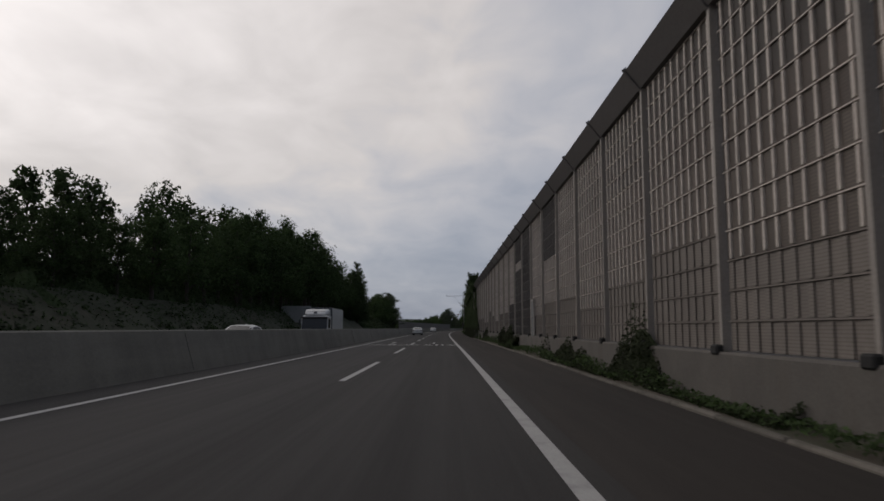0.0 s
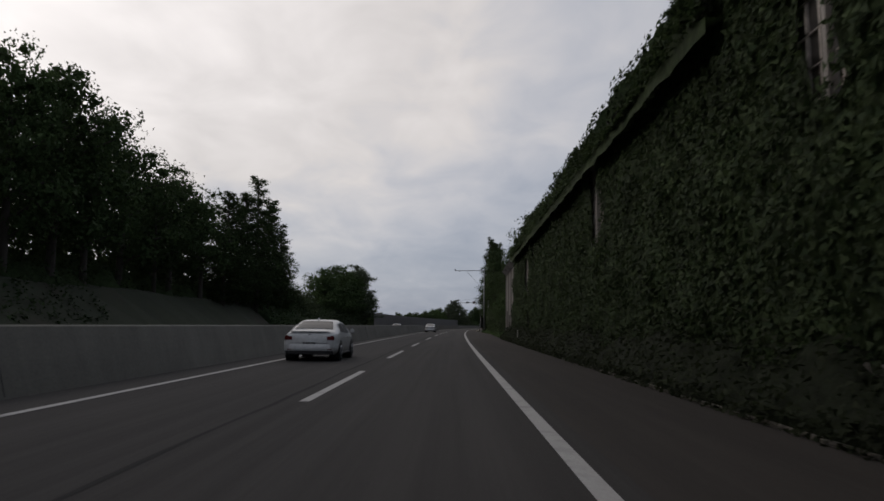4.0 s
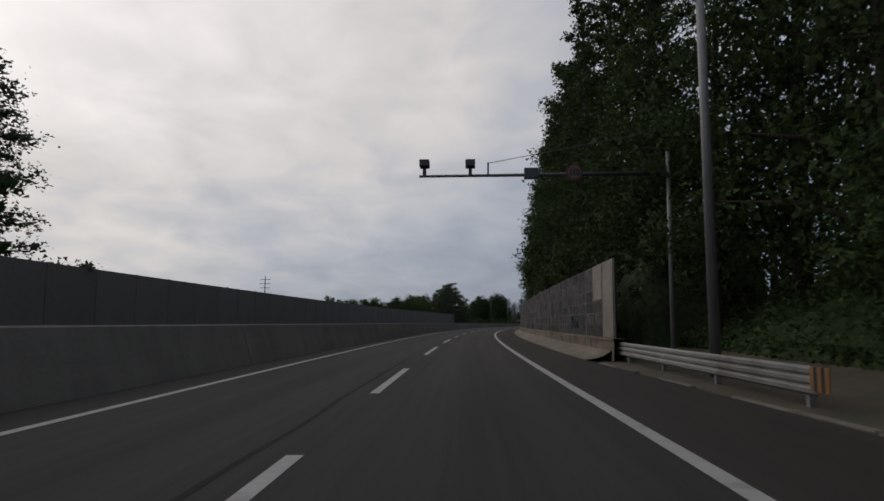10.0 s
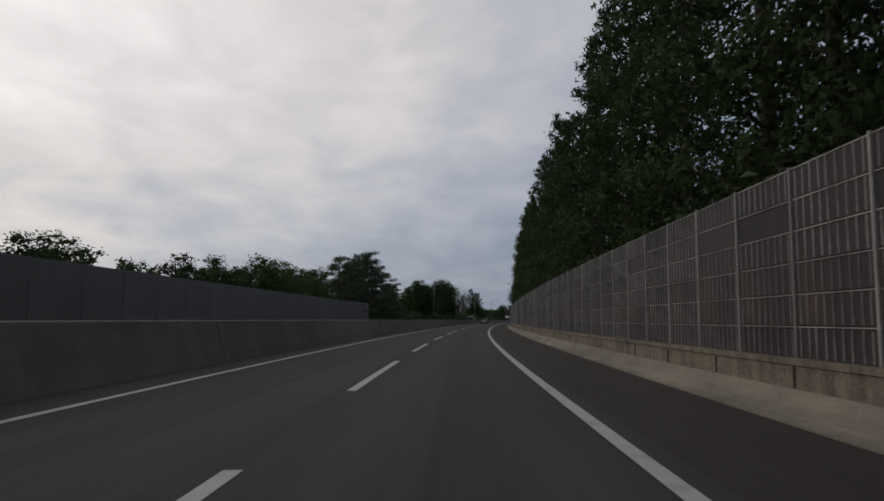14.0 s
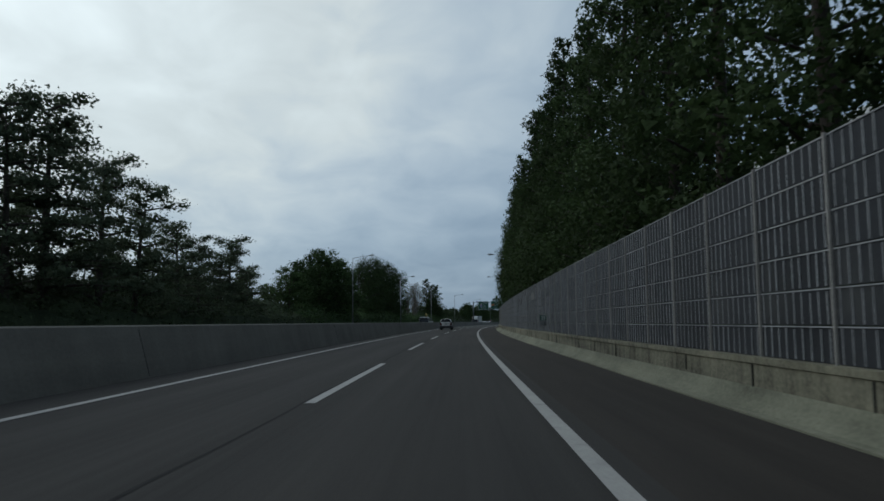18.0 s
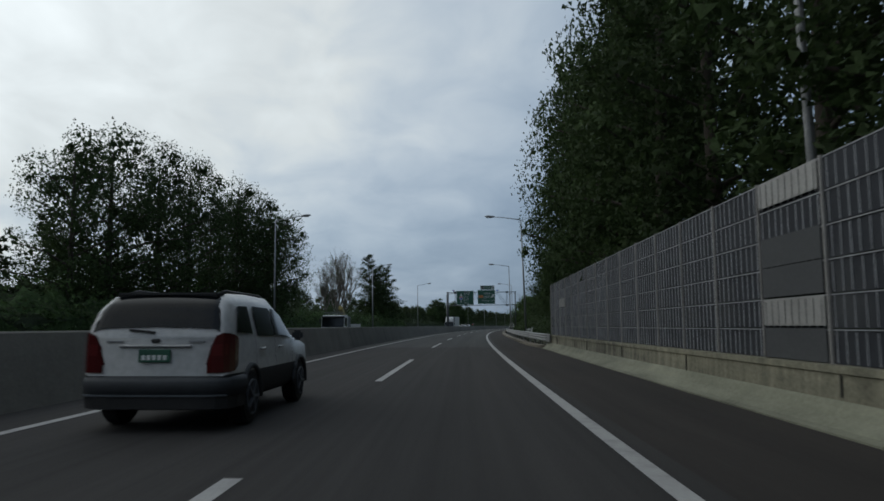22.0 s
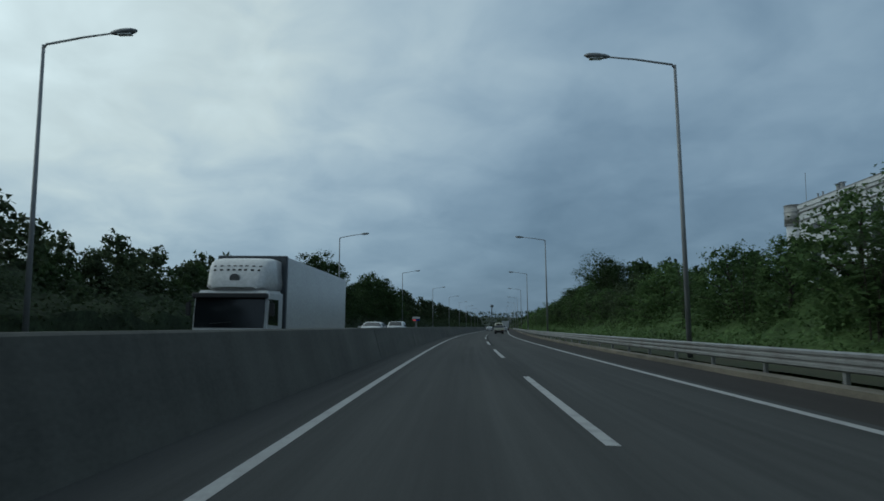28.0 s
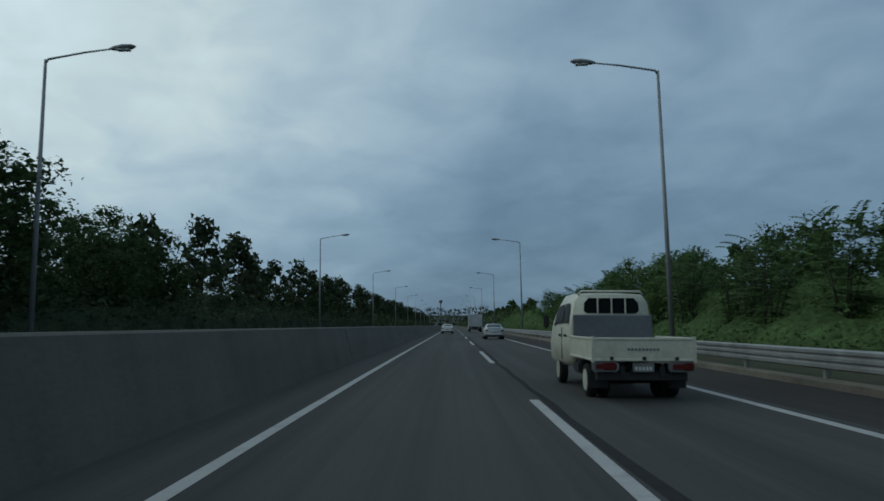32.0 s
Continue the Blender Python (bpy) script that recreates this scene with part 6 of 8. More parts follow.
def lumps(s, d, seed):
    n = noise.noise(Vector((s * 0.45, d * 0.6, seed))) + 0.5 * noise.noise(Vector((s * 1.3, d * 1.7, seed + 3)))
    return min(0.55, max(-0.8, n))


def road_points(s, d, z):
    x, y, th = np.interp(s, _s, _x), np.interp(s, _s, _y), np.interp(s, _s, _th)
    return np.stack([x + d * np.cos(th), y + d * np.sin(th), z], 1), th


def thicket(name, s0, s1, n, d_of, top_of, size, mat, label, seed, z0=0.0, dense=True, body=0.70):
    """Undergrowth as one mass: a lumpy leafy body between the ground and a ragged top, and leaves all over it."""
    rng = np.random.default_rng(seed)
    s = rng.uniform(s0, s1, n)
    w = rng.uniform(0, 1, n)
    front = (rng.uniform(0, 1, n) < 0.25) & dense
    w[front] = rng.uniform(0, 0.06, front.sum())
    d = np.array([d_of(a, b) for a, b in zip(s, w)])
    tops = np.array([top_of(a, b) for a, b in zip(s, w)])
    tops = tops * (1 + 0.45 * np.array([lumps(a, b, seed) for a, b in zip(s, d)]))
    rise = rng.uniform(0, 1, n) ** 0.45
    if dense:
        rise = np.where(front, rng.uniform(0, 1.05, n), body - 0.06 + (1.10 - body) * rng.uniform(0, 1, n) ** 1.3)
    p, th = road_points(s, d, z0 + tops * rise)
    side = np.where(d > 0, -1.0, 1.0)
    out = np.stack([side * np.cos(th) * 0.7, side * np.sin(th) * 0.7, np.full(n, 0.7)], 1)
    q, soft = leaves_at(p, rng.normal(size=(n, 3)) * 0.6 + np.array([0, 0, 0.6]) + out * 0.5, out + rng.normal(size=(n, 3)) * 0.35, size, rng, 0.38)
    extra = None
    if dense:
        rows, m = np.linspace(s0, s1, max(3, int((s1 - s0) / max(0.5, size * 3.5)))), 9
        ss, ww = np.repeat(rows, m + 1), np.tile(np.concatenate([[0.0], np.linspace(0, 1, m)]), len(rows))
        dd = np.array([d_of(a, b) for a, b in zip(ss, ww)])
        zz = np.array([z0 + body * top_of(a, b) * (1 + 0.45 * lumps(a, c, seed)) for a, b, c in zip(ss, ww, dd)])
        dd = dd - side[0] * 0.12 + rng.uniform(-0.06, 0.06, len(dd))
        zz = z0 + (zz - z0) * np.clip(np.minimum(ss - s0, s1 - ss) / 1.5, 0, 1)
        zz[::m + 1] = z0 - 0.3
        hull_co, _ = road_points(ss, dd, zz)
        i = (np.arange(len(rows) - 1)[:, None] * (m + 1) + np.arange(m)[None]).ravel()
        tris = np.concatenate([np.stack([i, i + 1, i + m + 2], 1), np.stack([i, i + m + 2, i + m + 1], 1)])
        vn = smooth_normals(hull_co, tris)
        if vn[:, 2].mean() < 0:
            tris, vn = tris[:, ::-1], -vn
        extra = (hull_co, tris, vn)
    return tagged(new(name, leaf_mesh(name, (q, soft, extra), mat)), label, "undergrowth", kind="stuff")


thicket("undergrowth", 179, 262, 52000, lambda s, w: 8.0 + (1.6 if s > 240 else 0) + 6.0 * w, lambda s, w: (0.7 + 5.0 * w), 0.165, LEAF, "dense green climbers and shrubs covering the roadside slope", 1, 0.05)
thicket("undergrowth", 262, 568, 28000, lambda s, w: 8.3 + 5.0 * w, lambda s, w: 4.0 + 3.0 * w, 0.30, LEAFDARK, "dark shrubs under the trees behind the noise wall", 2)
thicket("undergrowth", 567, 690, 36000, lambda s, w: 8.0 + 5.0 * w, lambda s, w: 0.8 + 4.2 * w, 0.19, LEAFDEEP, "green shrubs and weeds behind the guardrail", 3)
thicket("undergrowth", 690, 960, 62000, lambda s, w: 8.1 + 4.5 * w, lambda s, w: (0.9 + 3.4 * w) * (1.0 if s < 800 else 1.1), 0.15, LEAFBRIGHT, "bright green bushes and saplings behind the guardrail", 4)
thicket("undergrowth", 20, 215, 56000, lambda s, w: -20.0 - 6.5 * w, lambda s, w: (0.6 + 7.5 * w) * (0.25 if s > 150 and w < 0.5 else 1), 0.26, LEAFDEEP, "dark shrubs on the embankment", 5, 0.4)
thicket("undergrowth", 186, 224, 18000, lambda s, w: -18.4 - 9.0 * w, lambda s, w: 1.0 + 6.5 * w, 0.24, LEAFDEEP, "dark bushes closing the end of the embankment", 15, 0.3)
thicket("undergrowth", 215, 262, 18000, lambda s, w: -19.0 - 5.0 * w, lambda s, w: 2.5 + 2.5 * w, 0.28, LEAFDARK, "dark shrubs beyond the opposite carriageway", 6)
thicket("undergrowth", 446, 960, 80000, lambda s, w: -19.0 - 7.0 * w, lambda s, w: 2.2 + 3.2 * w, 0.25, LEAFDARK, "dark hedge and shrubs beyond the opposite carriageway", 7)
thicket("undergrowth", 520, 700, 20000, lambda s, w: -18.9 - 2.0 * w, lambda s, w: 2.0 + 2.0 * w, 0.24, LEAFBRIGHT, "green bushes beyond the opposite carriageway", 8)
thicket("undergrowth", 960, 1480, 26000, lambda s, w: (-19.0 - 6.0 * w) if int(s * 7) % 2 else (8.4 + 6 * w), lambda s, w: 2.5 + 3.0 * w, 0.8, LEAFDARK, "distant dark roadside shrubs", 9, dense=False)
thicket("weeds", S0, 176, 36000, lambda s, w: kerb_d(s) + 0.30 + (6.98 - kerb_d(s)) * w, lambda s, w: 0.16 + 0.75 * max(0, noise.noise(Vector((s * 0.22, 3.3, 0))) + 0.05), 0.08, LEAF, "weeds and grass tufts along the kerb", 10, dense=False)
thicket("weeds", 176, 243, 12000, lambda s, w: kerb_d(s) + (-0.12 if s < 236 else 0.45) + 0.28 * noise.noise(Vector((s * 0.35, 1.0, 0))) + 1.0 * w, lambda s, w: 0.15 + 0.6 * w, 0.11, LEAF, "weeds and grass tufts along the kerb", 11, dense=False)
thicket("shrubs", 42.5, 53, 9000, lambda s, w: 6.75 + 0.45 * w, lambda s, w: (0.8 + 0.5 * math.sin(s * 1.1)) * (0.6 + 0.5 * w), 0.10, CLIMBER, "leafy shrubs growing at the foot of the noise wall", 12)
thicket("shrubs", 71, 74, 900, lambda s, w: 6.8 + 0.4 * w, lambda s, w: 0.6 + 0.6 * w, 0.10, CLIMBER, "a small dark shrub at the foot of the noise wall", 13)
thicket("shrubs", 9, 31, 9000, lambda s, w: 6.80 + 0.40 * w, lambda s, w: max(0.03, 1.9 * noise.noise(Vector((s * 0.33, 9.1, 0))) + 0.40) * (0.5 + 0.6 * w), 0.085, CLIMBER, "weedy climbers on the concrete parapet", 14)


def climbs(a, b, seed):
    """Whether the climber covers the wall at a along it and b up it: ragged columns that reach the top further on, with bare patches."""
    edge = float(np.interp(a, [84, 90, 93, 96, 98, 100, 101, 161.5, 163.5, 165, 167, 169], [0.4, 1.1, 2.2, 4.3, 5.0, 5.9, 9.6, 9.6, 7.2, 3.2, 0.9, 0.3]))
    m = noise.noise(Vector((a * 0.30, b * 0.10, seed))) + 0.5 * noise.noise(Vector((a * 0.9, b * 0.35, seed + 1)))
    bare = any(((a - p) / u) ** 2 + ((b - q - (a - p) * 0.4) / v) ** 2 < 1 + 0.8 * m for p, q, u, v in BARE)
    return b < edge * (1 + 0.28 * m) and not bare


# patches of the wall left bare: along, up, half length, half height
BARE = [(104.4, 5.8, 1.9, 1.6), (108.2, 6.5, 2.4, 1.7), (108.2, 7.8, 2.6, 1.0), (113.0, 5.5, 0.6, 1.2), (128.0, 5.6, 1.0, 1.7), (147.8, 5.2, 0.4, 1.7), (152.4, 5.1, 1.6, 1.4), (151.3, 2.0, 0.8, 0.5), (95.6, 3.4, 0.5, 1.0)]


def vines(s0, s1, n, seed):
    """Climber leaves over a thin leafy mat on the wall's face."""
    rng = np.random.default_rng(seed)
    s = rng.uniform(s0, s1, n * 2)
    z = rng.uniform(0.0, 8.1, n * 2)
    keep = [climbs(a, b, seed) for a, b in zip(s, z)]
    s, z = s[keep][:n], z[keep][:n]
    n = len(s)

    def face(s, z):
        return np.interp(s, W1_S, W1_D) - np.where(z > 7.1, (z - 7.1) * 0.55, 0)

    swell = 0.10 + 0.16 * (0.5 + 0.5 * np.sin(s * 1.7 + z)) * (0.5 + 0.5 * np.sin(z * 2.3 - s * 0.6))
    p, th = road_points(s, face(s, z) - swell - rng.uniform(0.0, 0.12, n), z * np.interp(s, W1_S, W1_F))
    out = np.stack([-np.cos(th), -np.sin(th), np.full(n, 0.45)], 1)
    q, soft = leaves_at(p, out + rng.normal(size=(n, 3)) * 0.45, out + rng.normal(size=(n, 3)) * 0.3, 0.125, rng, 0.5)
    rows, m = np.arange(s0, s1, 0.3), 28
    ss, zz = np.repeat(rows, m), np.tile(np.linspace(0.0, 8.0, m), len(rows))
    ss, zz = ss + rng.uniform(-0.08, 0.08, len(ss)), zz + rng.uniform(-0.08, 0.08, len(ss))
    covered = np.array([climbs(a, b, seed) for a, b in zip(ss, zz)])
    swell = 0.10 + 0.16 * (0.5 + 0.5 * np.sin(ss * 1.7 + zz)) * (0.5 + 0.5 * np.sin(zz * 2.3 - ss * 0.6))
    co, _ = road_points(ss, face(ss, zz) - swell, zz * np.interp(ss, W1_S, W1_F))
    i = (np.arange(len(rows) - 1)[:, None] * m + np.arange(m - 1)[None]).ravel()
    quads = np.stack([i, i + 1, i + m + 1, i + m], 1)
    quads = quads[covered[quads].all(axis=1)]
    tris = np.concatenate([quads[:, [0, 1, 2]], quads[:, [0, 2, 3]]])
    vn = smooth_normals(co, tris)
    if vn[:, 0].mean() > 0:
        tris, vn = tris[:, ::-1], -vn
    vn[np.linalg.norm(vn, axis=1) < 0.5] = (-1, 0, 0)
    return tagged(new("wall_climber", leaf_mesh("wall_climber", (q, soft, (co, tris, vn)), VINE)), "thick green climbing vines covering the tall noise wall", "climbing plant", kind="stuff")


vines(84, 172, 80000, 7)
for a, b, n, sd in ((100.3, 105.2, 2600, 15), (116, 162, 18500, 25)):
    thicket("wall_climber", a, b, n, lambda s, w: w1d(s) - 0.75 + 1.3 * w, lambda s, w: max(0.0, 1.5 * noise.noise(Vector((s * 0.16, 6.1, 0))) + 0.6) * (1.5 if s < 106 else 1.0), 0.15, VINE, "climbing vines hanging over the top of the noise wall", sd, 6.90, body=0.35)
thicket("undergrowth", 88, 172, 15000, lambda s, w: w1d(s) - 0.97 + 0.75 * w, lambda s, w: 0.25 + 1.2 * w, 0.11, CLIMBER, "dark weeds and climbers at the foot of the noise wall", 16)

# ---- far things ----
rngf = np.random.default_rng(77)
fc, fr = [], []
for i in range(260):
    d = -330 + 660 * i / 259
    p = at(1500 + 40 * math.sin(i * 0.7), d, -0.4)
    h = 19 + 4 * noise.noise(Vector((i * 0.09, 2.0, 0))) + 3 * noise.noise(Vector((i * 0.5, 4.0, 0)))
    for k in range(5):
        fc.append((p.x + rngf.normal() * 1.6, p.y + rngf.normal() * 3, h * (0.12 + 0.19 * k)))
        fr.append(rngf.uniform(2.0, 3.2))
tagged(new("distant_tree_line", leaf_mesh("distant_tree_line", leaf_cloud(26000, fc, fr, 1.0, rngf, 0.9, 10, (0.7, 1.15), False), LEAFDARK)), "dark distant line of trees across the skyline", "woodland", kind="stuff")
hill = Geo()
nh = 90
for i in range(nh):
    a = radians(-70 + 140 * i / (nh - 1))
    r = 2600
    hh = 38 + 26 * noise.noise(Vector((i * 0.16, 0, 0))) + 12 * noise.noise(Vector((i * 0.6, 5, 0)))
    c = at(600)
    hill.v += [(c.x + r * math.sin(a + 0.2), c.y + r * math.cos(a + 0.2), -2), (c.x + (r + 180) * math.sin(a + 0.2), c.y + (r + 180) * math.cos(a + 0.2), hh)]
hill.f = [(2 * i, 2 * i + 2, 2 * i + 3, 2 * i + 1) for i in range(nh - 1)]
tagged(new("backdrop_hills", hill.mesh("backdrop_hills", HILL)), "low wooded hills on the skyline", "hills", kind="structure")

# ---- vehicles ----
def outline(w, zb, zm, zbelt, zg, zr, wg, wr):
    """Half a cross section from the underside's middle to the roof's middle."""
    return [(0, zb), (w * 0.86, zb), (w * 0.97, zb + 0.10), (w, zm), (w * 0.96, zbelt), (wg, zg), (wr, zr), (wr * 0.5, zr + 0.015), (0, zr + 0.02)]


def hull(st, k0, k1):
    """The skin through the stations (y, outline) between outline points k0 and k1, both sides, ends closed."""
    g = Geo()
    m = k1 - k0 + 1
    for sgn in (1, -1):
        o = len(g.v)
        for y, pts in st:
            g.v += [(sgn * pts[k][0], y, pts[k][1]) for k in range(k0, k1 + 1)]
        for i in range(len(st) - 1):
            for k in range(m - 1):
                q = (o + i * m + k, o + i * m + k + 1, o + (i + 1) * m + k + 1, o + (i + 1) * m + k)
                g.f.append(q[::-1] if sgn > 0 else q)
    n = len(st) * m
    for i, flip in ((0, False), (len(st) - 1, True)):
        for k in range(m - 1):
            q = (i * m + k, i * m + k + 1, n + i * m + k + 1, n + i * m + k)
            g.f.append(q if not flip else q[::-1])
    return g


def skin_point(st, y, u):
    ys = [a for a, _ in st]
    i = max(0, min(len(st) - 2, int(np.searchsorted(ys, y)) - 1))
    t = (y - ys[i]) / (ys[i + 1] - ys[i])
    k = max(0, min(len(st[0][1]) - 2, int(u)))
    f = u - k

    def at_k(pts):
        return Vector(pts[k]).lerp(Vector(pts[k + 1]), f)

    p = at_k(st[i][1]).lerp(at_k(st[i + 1][1]), t)
    return Vector((p.x, y, p.y))


def patch(st, corners, side, lift=0.022, n=12):
    """A pane lying on the skin inside four (y, u) corners: rear-low, front-low, front-high, rear-high."""
    g = Geo()
    for i in range(n + 1):
        a = i / n
        for j in range(n + 1):
            b = j / n
            lo = Vector(corners[0]).lerp(Vector(corners[1]), a)
            hi = Vector(corners[3]).lerp(Vector(corners[2]), a)
            q = lo.lerp(hi, b)
            p = skin_point(st, q.x, q.y)
            e = 0.02
            ty = skin_point(st, q.x + e, q.y) - skin_point(st, q.x - e, q.y)
            tu = skin_point(st, q.x, min(q.y + e, 7.98)) - skin_point(st, q.x, q.y - e)
            nv = ty.cross(tu)
            nv = nv.normalized() if nv.length > 1e-9 else Vector((0, 0, 1))
            if nv.x < -0.2 or (abs(nv.x) <= 0.2 and nv.z < -0.2):
                nv = -nv
            p = p + nv * lift
            g.v.append((side * p.x, p.y, p.z))
    for i in range(n):
        for j in range(n):
            q = (i * (n + 1) + j, (i + 1) * (n + 1) + j, (i + 1) * (n + 1) + j + 1, i * (n + 1) + j + 1)
            g.f.append(q if side > 0 else q[::-1])
    return g


def screen(st, y_low, y_high, u_low, u_edge, lift=0.012, n=8):
    """A front or rear window across the whole width, on the skin between two stations."""
    g = Geo()
    m = 0
    for i in range(n + 1):
        y = y_low + (y_high - y_low) * i / n
        rowp = []
        for j in range(n + 1):
            u = u_low + (7.98 - u_low) * j / n
            p = skin_point(st, y, u)
            rowp.append(Vector((p.x * u_edge, p.y + (-lift if y_low < y_high else lift), p.z + lift)))
        full = [(-p.x, p.y, p.z) for p in rowp] + [(p.x, p.y, p.z) for p in rowp[::-1]][1:]
        m = len(full)
        g.v += full
    for i in range(n):
        for j in range(m - 1):
            g.f.append((i * m + j, i * m + j + 1, (i + 1) * m + j + 1, (i + 1) * m + j))
    return g


def wheel(parent, x, y, r, w, rim=ALLOY, spokes=True):
    """One road wheel: tyre with a rim and hub."""
    sg = 1 if x > 0 else -1
    ty = part("wheel", rounded(Geo().tube([(x - w / 2, y, r), (x + w / 2, y, r)], [r, r], 24).mesh("tyre", RUBBER), 0.03, 2, 60), parent)
    xo = x + sg * w / 2
    rm = Geo().tube([(xo - sg * 0.02, y, r), (xo + sg * 0.006, y, r)], [r * 0.66, r * 0.64], 22)
    part("rim", rm.mesh("rim", rim if not spokes else PLASTIC), ty)
    if spokes:
        sp = Geo()
        for k in range(5):
            a = 2 * math.pi * k / 5
            c, s_ = math.cos(a), math.sin(a)
            sp.beam((xo + sg * 0.012, y, r), (xo + sg * 0.012, y + c * r * 0.62, r + s_ * r * 0.62), 0.055, 0.03)
        sp.tube([(xo, y, r), (xo + sg * 0.02, y, r)], [r * 0.17, r * 0.15], 12)
        ring = [(xo + sg * 0.010, y + math.cos(a) * r * 0.62, r + math.sin(a) * r * 0.62) for a in np.linspace(0, 2 * math.pi, 17)]
        sp.tube(ring, [0.018] * 17, 5, False)
        part("spokes", sp.mesh("spokes", rim), ty)
    return ty


def plate(parent, y, z, w, mat, front=False):
    sg = 1 if front else -1
    p = part("number_plate", rounded(Geo().box(-w / 2, w / 2, y - 0.01, y + 0.01, z, z + 0.12 if w > 0.4 else z + 0.16).mesh("number_plate", mat), 0.005, 1), parent)
    bar_m = BLACKMARK if mat is PLATEW else SIGNWHITE
    for i in range(5):
        x = -w * 0.40 + i * w * 0.17
        part("plate_bar", Geo().box(x, x + w * 0.11, y + sg * 0.014, y + sg * 0.011, z + 0.03, z + 0.09).mesh("plate_bar", bar_m), p)
    return p


def wrap_band(half, rows):
    """A band round a car's tail: half is its plan from the middle to the side, rows are (z, how far it stands out)."""
    pts = [Vector(p) for p in half]
    nor = []
    for i in range(len(pts)):
        d = (pts[min(i + 1, len(pts) - 1)] - pts[max(i - 1, 0)]).normalized()
        nor.append(Vector((d.y, -d.x)))
    line = [(Vector((-p.x, p.y)), Vector((-n.x, n.y))) for p, n in list(zip(pts, nor))[:0:-1]] + list(zip(pts, nor))
    g = Geo()
    for z, out in rows:
        g.v += [(p.x + n.x * out, p.y + n.y * out, z) for p, n in line]
    m = len(line)
    for j in range(len(rows) - 1):
        for i in range(m - 1):
            g.f.append((j * m + i, j * m + i + 1, (j + 1) * m + i + 1, (j + 1) * m + i))
    return g


def corner_lamp(sd, strip):
    """A lens round a rear corner: strip of (x, y, z0, z1), with its edges turned in."""
    g = Geo()
    for x, y, z0, z1 in strip:
        g.v += [(sd * (x - 0.03), y + 0.03, z0 - 0.004), (sd * x, y, z0), (sd * x, y, z1), (sd * (x - 0.03), y + 0.03, z1 + 0.004)]
    for i in range(len(strip) - 1):
        for k in range(3):
            q = (4 * i + k, 4 * i + k + 1, 4 * i + k + 5, 4 * i + k + 4)
            g.f.append(q[::-1] if sd > 0 else q)
    return g


